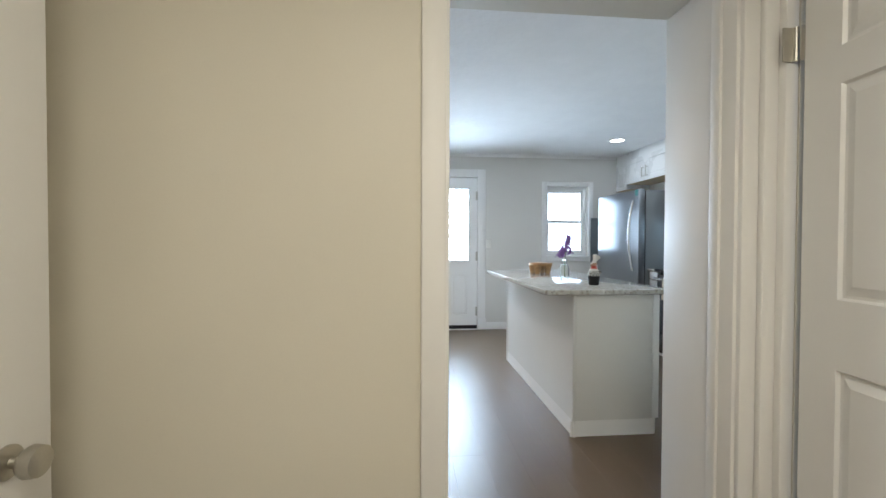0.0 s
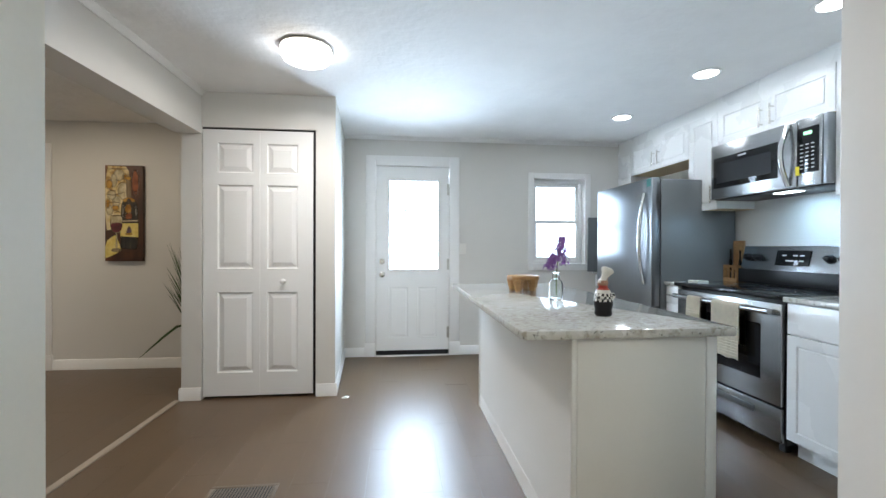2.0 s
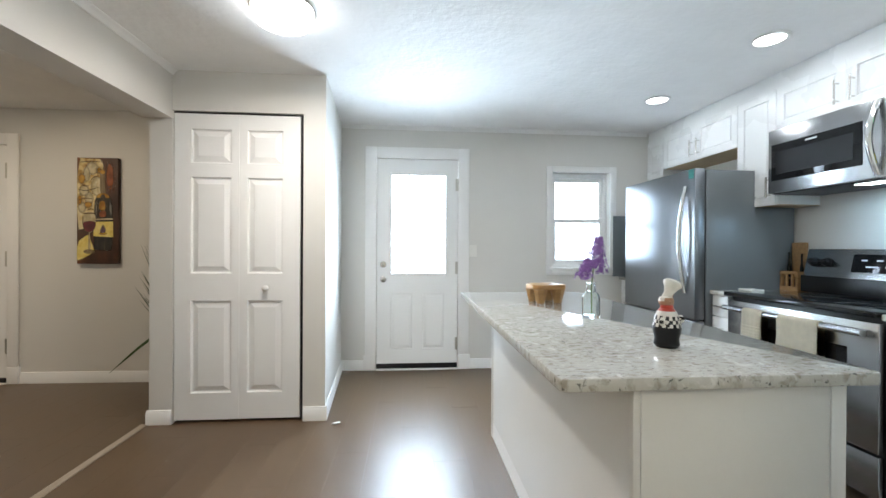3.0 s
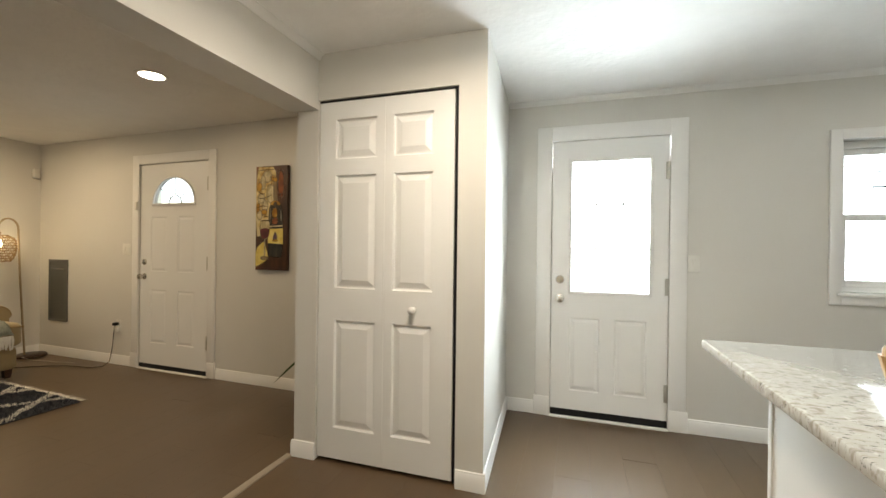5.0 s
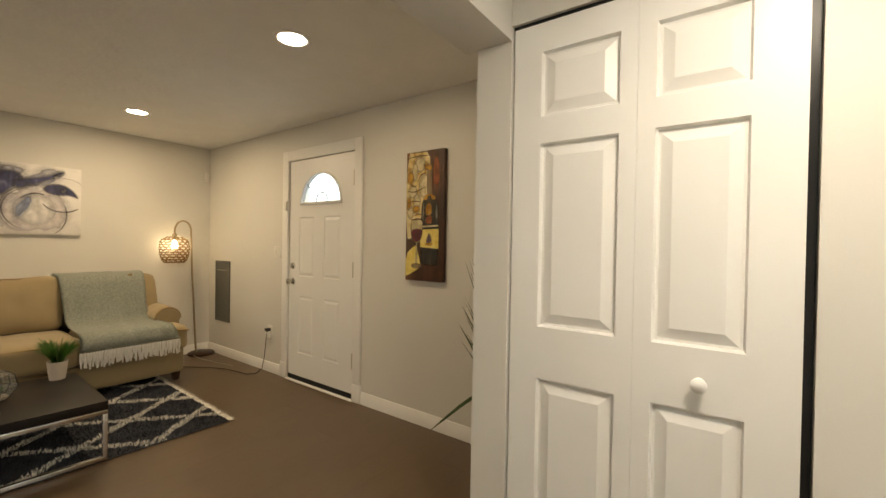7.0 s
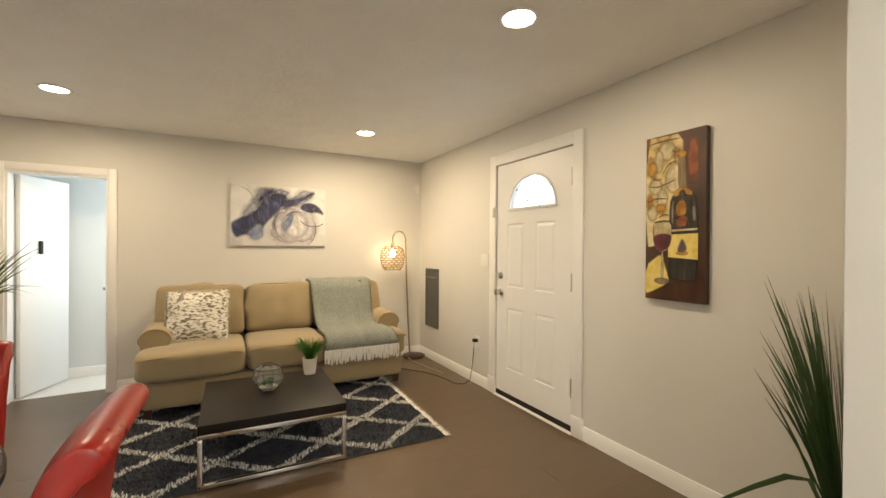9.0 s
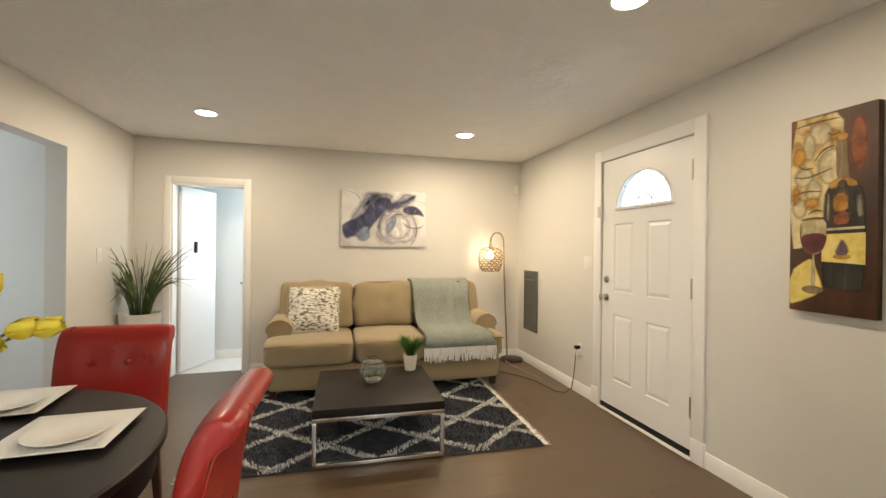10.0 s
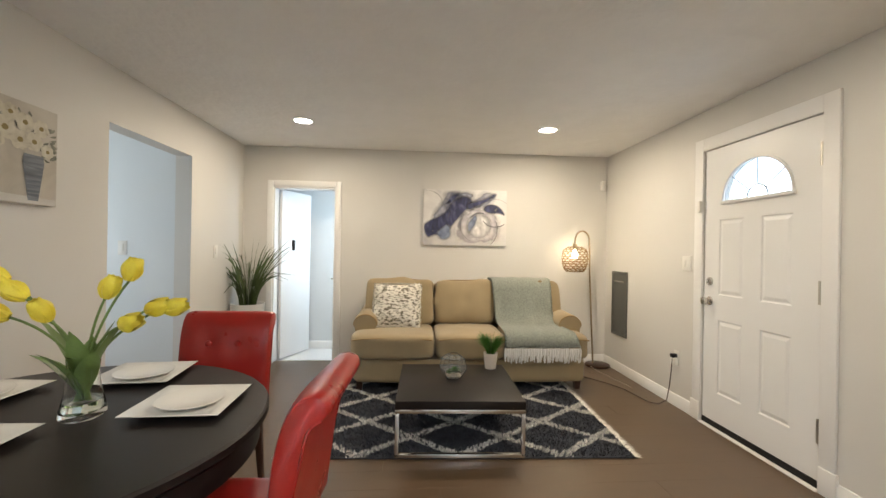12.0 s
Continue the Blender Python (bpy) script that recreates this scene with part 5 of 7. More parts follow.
for y in (3.908, 3.951, 3.994):
    jr = thing("spice_jar", (3.388, y, 0.931), 0, "small spice jar with steel lid", "jar", "jars in the spice rack")
    part("jar_body", lathe(bmesh.new(), [(0, 0), (0.013, 0), (0.013, 0.06), (0, 0.06)], 14), mat("spice", (0.25, 0.16, 0.09), 0.4), jr, world=False) if y == 3.908 else \
        part("jar_body", lathe(bmesh.new(), [(0, 0), (0.013, 0), (0.013, 0.06), (0, 0.06)], 14), M_BROWNLEG, jr, world=False)
    part("lid", lathe(bmesh.new(), [(0.0145, 0.06), (0.0145, 0.08), (0, 0.08)], 14), M_CHROME, jr, world=False)
dish = thing("spoon_dish", (3.08, 3.95, 0.915), 0, "small white ceramic dish on the counter", "dish")
part("dish_body", boxes((-0.05, 0.05, -0.055, 0.055, 0, 0.012), bevel=0.005), M_CERAMIC, dish, world=False)

# wall plates, floor register


def plate(name, where, normal, w=0.075, h=0.118, label="", toggles=1):
    p = thing(name, where, 0, label, "switch" if "switch" in name else "outlet", "white wall plates")
    ax = {"-y": 0, "+y": 180, "+x": 90, "-x": -90}[normal]
    turn = Matrix.Rotation(radians(ax), 4, "Z")
    bm = boxes((-w / 2, w / 2, -0.007, 0.0, -h / 2, h / 2), bevel=0.002)
    bm.transform(turn)
    part("cover", bm, M_PLASTIC, p, world=False)
    for k in range(toggles):
        dx = (k - (toggles - 1) / 2) * 0.046
        spans = ((-0.03, 0.03),) if "switch" in name else ((-0.042, -0.012), (0.012, 0.042))
        for za, zb in spans:
            bm = boxes((dx - 0.012, dx + 0.012, -0.011, -0.006, za, zb), bevel=0.002)
            bm.transform(turn)
            part("rocker" if "switch" in name else "socket_face", bm, M_PLASTIC, p, world=False)
    return p


plate("light_switch", (1.362, WALL_Y, 1.17), "-y", label="white rocker switch beside the kitchen door")
plan = ROOM
plate("light_switch", (-4.16, WALL_Y, 1.203), "-y", w=0.12, label="white double switch beside the front door", toggles=2)
plate("wall_outlet", (-4.277, WALL_Y, 0.406), "-y", label="white outlet with a lamp plug beside the front door")
plate("light_switch", (-5.03, REAR_Y, 1.227), "+y", label="white switch on the rear wall above the plant")
plate("light_switch", (OP[0], 0.42, 1.25), "+x", label="white switch inside the side hall")
plan = None
RGX, RGY = -0.095, 2.902
rg = thing("floor_register", (RGX, RGY, 0), 0, "bronze louvred floor register", "vent")
part("frame", boxes((-0.16, 0.16, -0.070, -0.052, 0.001, 0.007), (-0.16, 0.16, 0.052, 0.070, 0.001, 0.007), (-0.16, -0.142, -0.052, 0.052, 0.001, 0.007), (0.142, 0.16, -0.052, 0.052, 0.001, 0.007), bevel=0.0015), M_REGISTER, rg, world=False)
part("backing", boxes((-0.142, 0.142, -0.052, 0.052, 0.001, 0.002)), M_BLACK, rg, world=False)
for k in range(20):
    x = -0.140 + k * 0.0143
    part("slat", boxes((x, x + 0.0065, -0.052, 0.052, 0.002, 0.006)), M_REGISTER, rg, world=False)


scrap = thing("foil_scrap", (0.24, 4.13, 0.0), 25, "small crumpled foil scrap on the kitchen floor", "scrap")
bm = bmesh.new()
bmesh.ops.create_icosphere(bm, subdivisions=2, radius=1.0)
for v in bm.verts:
    v.co *= 1 + 0.45 * noise.noise(v.co * 2.3)
    v.co = Vector((v.co.x * 0.030, v.co.y * 0.013, max(0.0005, 0.008 + v.co.z * 0.008)))
part("foil", bm, M_HINGE, scrap, world=False, shade=0)

# ---------- living room: seating ----------
plan = FURNITURE
sf = thing("sofa", (-5.0, 3.55, 0), 0, "tan upholstered three-seat sofa on dark block feet", "sofa")
SY0, SY1 = 2.42, 4.67
bm = bmesh.new()
soft_box(bm, -5.03, (SY0 + SY1) / 2, 0.20, 0.98, SY1 - SY0, 0.22, 6, 16)
part("base", bm, M_TAN, sf)
for k, (a, b) in enumerate(((SY0, 3.205), (3.205, 3.88), (3.88, SY1))):
    bm = soft_box(bmesh.new(), -4.84, (a + b) / 2, 0.425, 0.72, b - a - 0.006, 0.235, 16, 7, 0.10, 0.009, 3 * k)
    c = part("seat_cushion", bm, M_TAN, sf)
    part("piping", tube(bmesh.new(), [(-4.492 + 0.012 * abs(2 * j / 12 - 1) ** 4, a + 0.03 + (b - a - 0.06) * j / 12, 0.512 - 0.012 * abs(2 * j / 12 - 1) ** 3) for j in range(13)], 0.006, 6), M_TANSEAM, c)
for k, (a, b) in enumerate(((2.50, 3.215), (3.215, 3.86), (3.86, 4.60))):
    bm = soft_box(bmesh.new(), 0, 0, 0, 0.49 - 0.012 * (k == 1), b - a - 0.004, 0.21, 16, 7, 0.22, 0.026, 5 + 2 * k)
    bm.transform(Matrix.Translation((-5.19, (a + b) / 2, 0.765)) @ Matrix.Rotation(radians(-102), 4, "Y"))
    c = part("back_cushion", bm, M_TAN, sf)
    part("piping", tube(bmesh.new(), [(-5.155 - 0.02 * (2 * j / 12 - 1) ** 2, a + 0.03 + (b - a - 0.06) * j / 12, 1.000 - 0.03 * (2 * j / 12 - 1) ** 4) for j in range(13)], 0.005, 6), M_TANSEAM, c)
bm = soft_box(bmesh.new(), -5.43, (2.5 + 4.6) / 2, 0.60, 0.17, 2.08, 0.66, 6, 9)
part("back_frame", bm, M_TAN, sf)
for y0, y1 in ((2.435, 2.635), (4.465, 4.665)):
    bm = bmesh.new()
    prof = [(0.0, 0.29), (0.0, 0.56)] + [(0.1 - 0.118 * math.cos(math.pi * k / 12), 0.59 + 0.105 * math.sin(math.pi * k / 12)) for k in range(13)] + [(0.2, 0.56), (0.2, 0.29)]
    rows = []
    for x in (-5.48, -5.2, -5.0, -4.79, -4.765):
        s = 0.97 if x == -4.765 else 1.0
        rise = 0.02 * max(0, (-4.9 - x)) / 0.5
        rows.append([bm.verts.new((x, y0 + 0.1 + (u - 0.1) * s, 0.29 + (z - 0.29) * s + rise)) for u, z in prof])
    for r0, r1 in zip(rows, rows[1:]):
        for k in range(len(prof) - 1):
            bm.faces.new((r0[k], r0[k + 1], r1[k + 1], r1[k]))
    bm.faces.new(rows[-1])
    bm.faces.new(rows[0][::-1])
    am = part("armrest", bm, M_TAN, sf)
    part("piping", tube(bmesh.new(), [(-4.768, y0 + 0.1 - 0.112 * math.cos(math.pi * k / 12), 0.585 + 0.100 * math.sin(math.pi * k / 12)) for k in range(13)], 0.006, 6), M_TANSEAM, am)
for x in (-5.42, -4.62):
    for y in (SY0 + 0.09, SY1 - 0.09):
        bm = lathe(bmesh.new(), [(0, 0), (0.032, 0), (0.045, 0.11), (0, 0.11)], 4)
        bm.transform(Matrix.Translation((x, y, 0.012)) @ Matrix.Rotation(radians(45), 4, "Z"))
        part("foot", bm, M_BROWNLEG, sf, "dark wooden block foot")

pl = thing("throw_pillow", (-4.93, 2.83, 0.52), 0, "white plush cushion with brown flecks on the sofa", "cushion")
bm = soft_box(bmesh.new(), 0, 0, 0, 0.47, 0.49, 0.11, 14, 9.0, 0.6, 0.022, 3)
for v in bm.verts:
    q2 = max(abs(v.co.x) / 0.23, abs(v.co.y) / 0.235)
    v.co.z *= max(0.12, 1 - 0.75 * q2 ** 4)
    pull = 0.94 + 0.10 * min(abs(v.co.x) / 0.23, abs(v.co.y) / 0.235) ** 2
    v.co.x, v.co.y = v.co.x * pull, v.co.y * pull
bm.transform(Matrix.Translation((0, 0, 0.225)) @ Matrix.Rotation(radians(-112), 4, "Y"))
part("plush_cover", bm, M_PILLOW, pl, world=False, shade=180)
rnd = random.Random(8)
bm = bmesh.new()
for k in range(2600):
    a, b = rnd.uniform(-0.23, 0.23), rnd.choice((-1, 1)) * 0.235
    if rnd.random() < 0.5:
        a, b = b, a
    p = Matrix.Translation((0, 0, 0.225)) @ Matrix.Rotation(radians(-112), 4, "Y") @ Vector((a * 0.97, b * 0.97, 0))
    d = Vector((rnd.uniform(-0.4, 1), b if abs(b) > 0.2 else 0, a if abs(a) > 0.2 else 0)).normalized() * rnd.uniform(0.014, 0.032)
    s = d.orthogonal().normalized() * 0.003
    bm.faces.new((bm.verts.new(p - s), bm.verts.new(p + s), bm.verts.new(p + d)))
part("plush_fringe", bm, M_PILEW, pl, world=False, shade=0, kind="stuff")

th = thing("throw_blanket", (-4.9, 4.15, 0.55), 0, "sage green woven throw with white fringe draped over the sofa", "blanket")
path = [(-5.40, 0.92), (-5.36, 1.0), (-5.26, 1.026), (-5.15, 1.01), (-5.085, 0.92), (-5.05, 0.80), (-5.02, 0.70), (-4.97, 0.615), (-4.88, 0.575), (-4.76, 0.572), (-4.62, 0.568), (-4.52, 0.56), (-4.478, 0.52), (-4.47, 0.46), (-4.472, 0.425)]
bm = bmesh.new()
rows = []
nu = 30
for i in range(nu + 1):
    u = i / nu
    row = []
    for k, (x, z) in enumerate(path):
        t = k / (len(path) - 1)
        y = (3.80 + 0.03 * t + 0.03 * math.sin(3 * t)) * (1 - u) + (4.50 + 0.06 * t - 0.06 * math.sin(math.pi * t)) * u
        w = 0.010 * math.sin(u * 11 + t * 4) * (0.3 + t) + 0.006 * noise.noise(Vector((u * 6, t * 7, 1)))
        row.append(bm.verts.new((x + abs(w) * 0.9, y, z + abs(w) * 0.8 + 0.004)))
    rows.append(row)
for a, b in zip(rows, rows[1:]):
    for k in range(len(path) - 1):
        bm.faces.new((a[k], a[k + 1], b[k + 1], b[k]))
bmesh.ops.solidify(bm, geom=bm.faces[:], thickness=0.006)
part("woven_cloth", bm, M_THROW, th, shade=180)
bm = bmesh.new()
rnd = random.Random(3)
for k in range(75):
    y = 3.84 + 0.71 * k / 74
    x = -4.462 + rnd.uniform(-0.004, 0.008)
    l = rnd.uniform(0.10, 0.135)
    tube(bm, [(x, y, 0.432), (x + 0.006, y + rnd.uniform(-0.006, 0.006), 0.38), (x + rnd.uniform(0, 0.012), y + rnd.uniform(-0.016, 0.016), 0.432 - l)], [0.0055, 0.0075, 0.0065], 5)
for k in range(22):
    for yy, s in ((3.80, -1), (4.50, 1)):
        x = -5.33 + 0.10 * rnd.random()
        z = 1.022 - rnd.random() * 0.03
        tube(bm, [(x, yy, z), (x + 0.01, yy + s * 0.03, z - 0.02), (x + 0.02, yy + s * 0.04, z - 0.06)], 0.004, 4)
part("fringe", bm, M_FRINGE, th, "white yarn fringe", kind="stuff")

# rug
RUG_C, RUG_A = Vector((-4.138, 3.335, 0)), -1.5
rg2 = thing("shag_rug", (RUG_C.x, RUG_C.y, 0.0), RUG_A, "charcoal shag rug with ivory diamond lattice and fringe", "rug")
RX, RY = 0.80, 1.13


def lattice(x, y):
    """Distance to the nearest line of the diamond lattice."""
    p, q3 = 0.66, 0.52
    wob = 0.012 * noise.noise(Vector((x * 6, y * 6, 0)))
    a = ((y / p + x / q3) % 1.0 - 0.5)
    b = ((y / p - x / q3) % 1.0 - 0.5)
    k = 1 / math.hypot(1 / p, 1 / q3)
    return min(abs(a), abs(b)) * k + wob


part("backing", boxes((-RX, RX, -RY, RY, 0.001, 0.010), bevel=0.003), M_PILE, rg2, world=False)
rnd = random.Random(11)
dark_v, dark_f, white_v, white_f = [], [], [], []
for k in range(36000):
    x, y = rnd.uniform(-RX, RX), rnd.uniform(-RY, RY)
    h = rnd.uniform(0.010, 0.019)
    a = rnd.random() * 6.283
    lean = rnd.uniform(0.004, 0.014)
    w = rnd.uniform(0.003, 0.0055)
    vs, fs = (white_v, white_f) if lattice(x, y) < 0.030 else (dark_v, dark_f)
    n = len(vs)
    ca, sa = math.cos(a), math.sin(a)
    vs += [(x - w * sa, y + w * ca, 0.009), (x + w * sa, y - w * ca, 0.009), (x + lean * ca, y + lean * sa, 0.010 + h)]
    fs.append((n, n + 1, n + 2))
for k in range(520):
    for s in (-1, 1):
        x, y = rnd.uniform(-RX, RX), s * RY
        vs, n = white_v, len(white_v)
        l = rnd.uniform(0.03, 0.055)
        white_v += [(x - 0.006, y, 0.012), (x + 0.006, y, 0.012), (x + rnd.uniform(-0.02, 0.02), y + s * l * 1.3, 0.004)]
        white_f.append((n, n + 1, n + 2))
for nm, vs, fs, mtl in (("charcoal_field", dark_v, dark_f, M_PILE), ("ivory_lattice", white_v, white_f, M_PILEW)):
    me = bpy.data.meshes.new(nm)
    me.from_pydata(vs, [], fs)
    me.materials.append(mtl)
    ob = tagged(new(nm, me), kind="stuff")
    ob.parent = rg2

# coffee table
ct = thing("coffee_table", (-3.745, 3.32, 0), -1.5, "square espresso coffee table on chrome frame", "coffee table")
part("tabletop", boxes((-0.42, 0.42, -0.415, 0.415, 0.318, 0.372), bevel=0.003), M_DARKWOOD, ct, world=False)
f0, f1 = 0.405, 0.402
for sx in (-1, 1):
    for sy in (-1, 1):
        part("leg", boxes((sx * f0 - 0.0125, sx * f0 + 0.0125, sy * f1 - 0.0125, sy * f1 + 0.0125, 0.02, 0.293), bevel=0.002), M_CHROME2, ct, "chrome leg", world=False)
    part("top_rail", boxes((sx * f0 - 0.0125, sx * f0 + 0.0125, -f1 - 0.0125, f1 + 0.0125, 0.293, 0.318), bevel=0.002), M_CHROME2, ct, "chrome rail", world=False)
    part("floor_rail", boxes((sx * f0 - 0.0125, sx * f0 + 0.0125, -f1 - 0.0125, f1 + 0.0125, 0.0125, 0.0375), bevel=0.002), M_CHROME2, ct, "chrome rail", world=False)
for sy in (-1, 1):
    part("side_rail", boxes((-f0 + 0.0125, f0 - 0.0125, sy * f1 - 0.0125, sy * f1 + 0.0125, 0.293, 0.318), bevel=0.002), M_CHROME2, ct, "chrome rail", world=False)
CT = 0.372


def grass_tuft(bm, rnd, n, spread, height, base_r, width, droop=0.5, lean_bias=None):
    for k in range(n):
        a = rnd.random() * 6.283
        r0 = base_r * math.sqrt(rnd.random())
        h = height * rnd.uniform(0.55, 1.0)
        out = spread * rnd.uniform(0.15, 1.0)
        d = Vector((math.cos(a), math.sin(a), 0))
        if lean_bias is not None:
            d = (d + Vector(lean_bias)).normalized()
        dr = droop * rnd.random()
        pts, ws = [], []
        for i in range(6):
            t = i / 5
            pts.append(Vector((r0 * math.cos(a), r0 * math.sin(a), 0)) + d * out * t ** 1.7 + Vector((0, 0, h * (t - dr * 0.55 * t ** 3))))
            ws.append(width * (0.55 + 0.9 * t) * (1 - t) ** 0.55 if i < 5 else 0.0004)
        ribbon(bm, pts, ws, up=(math.cos(a + 1.2) * 0.5, math.sin(a + 1.2) * 0.5, 0.6), fold=0.3)
    return bm


def pot_plant(name, x, y, z, prof, pot_mat, pot_label, leaf_label, blades, spread, height, width, soil_r, soil_z, mtl, seed, droop=0.5, bias=None):
    p = thing(name + "_pot", (x, y, z), 0, pot_label, "plant pot")
    part("pot_wall", lathe(bmesh.new(), prof, 32), pot_mat, p, world=False)
    part("soil", lathe(bmesh.new(), [(soil_r, soil_z), (0, soil_z + 0.004)], 24), M_SOIL, p, world=False)
    g = thing(name, (x, y, z + soil_z), 0, leaf_label, "plant")
    rnd = random.Random(seed)
    if height < 0.3:
        part("leaves", grass_tuft(bmesh.new(), rnd, blades, spread, height, soil_r * 0.55, width, droop, bias), mtl, g, world=False, shade=60, kind="stuff")
    else:
        for k in range(blades):
            part("blade", grass_tuft(bmesh.new(), rnd, 1, spread, height, soil_r * 0.55, width, droop, bias), mtl, g, world=False, shade=60)
    return p


pot_plant("table_grass", -4.055, 3.63, CT, [(0, 0), (0.043, 0), (0.058, 0.125), (0.053, 0.125), (0.04, 0.01), (0, 0.01)], M_BEIGEPOT, "small beige pot on the coffee table", "bright green artificial grass in a small pot",
          260, 0.125, 0.185, 0.0038, 0.05, 0.108, M_LEAF2, 21, 0.3)
# geometric terrarium
tr = thing("terrarium", (-3.805, 3.302, CT), 12, "geometric glass terrarium with succulents on the coffee table", "terrarium")
prof = [(0.055, 0.0), (0.105, 0.075), (0.088, 0.150), (0.042, 0.178)]
bm = lathe(bmesh.new(), prof, 6)
edges = [(e.verts[0].co.copy(), e.verts[1].co.copy()) for e in bm.edges]
bottom = bm.faces.new([v for v in bm.verts[:6]])
for fc2 in list(bm.faces):
    b2 = bmesh.new()
    vs = [b2.verts.new(v.co) for v in fc2.verts]
    b2.faces.new(vs)
    bmesh.ops.solidify(b2, geom=b2.faces[:], thickness=0.002)
    part("glass_pane", b2, M_THINGLASS, tr, world=False, shade=0)
bm.free()
fb = bmesh.new()
for a, b in edges:
    tube(fb, [a, b], 0.0018, 5)
part("leading", fb, M_BLACK, tr, "dark metal leading", world=False)
part("gravel", lathe(bmesh.new(), [(0, 0.004), (0.052, 0.004), (0.066, 0.024), (0, 0.030)], 6), M_GRAVEL, tr, world=False)
bm = bmesh.new()
rnd = random.Random(4)
for cx, cy, n, s in ((0.01, 0.01, 16, 0.05), (-0.035, 0.02, 10, 0.035), (0.02, -0.035, 10, 0.032)):
    for k in range(n):
        a, e = k * 2.4, 0.3 + 1.0 * k / n
        d = Vector((math.cos(a) * math.cos(e), math.sin(a) * math.cos(e), math.sin(e)))
        p = Vector((cx, cy, 0.042))
        ribbon(bm, [p, p + d * s * 0.5, p + d * s * 0.85, p + d * s], [0.004, 0.010, 0.007, 0.0008], fold=0.5)
part("succulents", bm, M_LEAF2, tr, "green rosette succulents", world=False)

# ---------- dining corner ----------
TC, TR, TZ = Vector((-2.14, 1.80, 0)), 0.69, 0.752
dt = thing("dining_table", (TC.x, TC.y, 0), 15, "round espresso dining table", "dining table")
part("tabletop", lathe(bmesh.new(), [(0, TZ - 0.04), (TR - 0.012, TZ - 0.04), (TR, TZ - 0.03), (TR, TZ - 0.008), (TR - 0.008, TZ), (0, TZ)], 96), M_DARKWOOD, dt, world=False)
part("apron", lathe(bmesh.new(), [(TR - 0.05, TZ - 0.13), (TR - 0.03, TZ - 0.13), (TR - 0.03, TZ - 0.04), (TR - 0.05, TZ - 0.04)], 64, closed=True), M_DARKWOOD, dt, world=False)
part("pedestal", lathe(bmesh.new(), [(0, 0.10), (0.12, 0.10), (0.10, 0.2), (0.075, 0.45), (0.11, 0.60), (0.20, TZ - 0.045), (0, TZ - 0.045)], 32), M_DARKWOOD, dt, world=False)
for k in range(4):
    bm = boxes((0.05, 0.42, -0.035, 0.035, 0.0, 0.06), bevel=0.008)
    for v in bm.verts:
        v.co.z += 0.10 * max(0, 1 - v.co.x / 0.42) ** 1.5
    bm.transform(Matrix.Rotation(radians(90 * k), 4, "Z"))
    part("foot", bm, M_DARKWOOD, dt, world=False)


def dining_chair(where, rz):
    """Upholstered chair with a rolled back; it faces its own +x."""
    c = thing("dining_chair", where, rz, "red leather dining chair with rolled tufted back", "chair", "red chairs round the table")
    part("seat", soft_box(bmesh.new(), 0.0, 0, 0.435, 0.48, 0.475, 0.12, 8, 7, 0.08), M_RED, c, world=False)
    prof = [(-0.175, 0.42), (-0.190, 0.55), (-0.205, 0.68), (-0.222, 0.80), (-0.250, 0.89), (-0.285, 0.938), (-0.325, 0.955), (-0.362, 0.945), (-0.378, 0.918), (-0.368, 0.893), (-0.338, 0.880), (-0.312, 0.862), (-0.296, 0.80), (-0.280, 0.68), (-0.262, 0.55), (-0.245, 0.42)]
    prof = [(ax * (1 - w) + bx * w, az * (1 - w) + bz * w) for (ax, az), (bx, bz) in zip(prof, prof[1:] + prof[:1]) for w in (0.25, 0.75)]
    bm = bmesh.new()
    rows = []
    for j in range(29):
        t = math.sin(math.pi / 2 * (2 * j / 28 - 1))
        inset = 0.024 * abs(t) ** 14
        cxm = sum(p[0] for p in prof) / len(prof)
        row = []
        for k, (x, z) in enumerate(prof):
            front = 1 if k < 9 else 0
            dent = 0.026 * max(0, 1 - math.hypot((abs(t) - 0.33) * 2.6, (z - 0.79) * 9)) * front
            puff = 0.012 * (1 - t * t) * front
            row.append(bm.verts.new((x + (cxm - x) * inset * 6 + puff - dent, t * 0.236, z - (z - 0.66) * inset)))
        rows.append(row)
    for a, b in zip(rows, rows[1:]):
        for k in range(len(prof)):
            j2 = (k + 1) % len(prof)
            bm.faces.new((a[k], a[j2], b[j2], b[k]))
    bm.faces.new(rows[0][::-1])
    bm.faces.new(rows[-1])
    bk = part("backrest", bm, M_RED, c, world=False, shade=75)
    for s in (-1, 1):
        b2 = lathe(bmesh.new(), [(0.017, -0.004), (0.015, 0.006), (0.008, 0.010), (0, 0.011)], 14)
        b2.transform(Matrix.Translation((-0.216, s * 0.078, 0.79)) @ Matrix.Rotation(radians(86), 4, "Y"))
        part("button", b2, M_RED, bk, world=False)
    for s in (-1, 1):
        b2 = bmesh.new()
        tube(b2, [(x - (0.004 if k < 6 else -0.002), s * 0.236, z) for k, (x, z) in enumerate(prof[19:31])], 0.003, 6)
        part("piping", b2, M_RED, bk, world=False)
    for x in (-0.20, 0.20):
        for y in (-0.2, 0.2):
            b2 = boxes((-0.02, 0.02, -0.02, 0.02, 0, 0.385), bevel=0.003)
            for v in b2.verts:
                k = 0.65 + 0.35 * v.co.z / 0.385
                v.co.x, v.co.y = v.co.x * k + (-(0.385 - v.co.z) * 0.18 if x < 0 else 0), v.co.y * k
            b2.transform(Matrix.Translation((x, y, 0)))
            part("leg", b2, M_BROWNLEG, c, "dark stained leg", world=False)
    return c


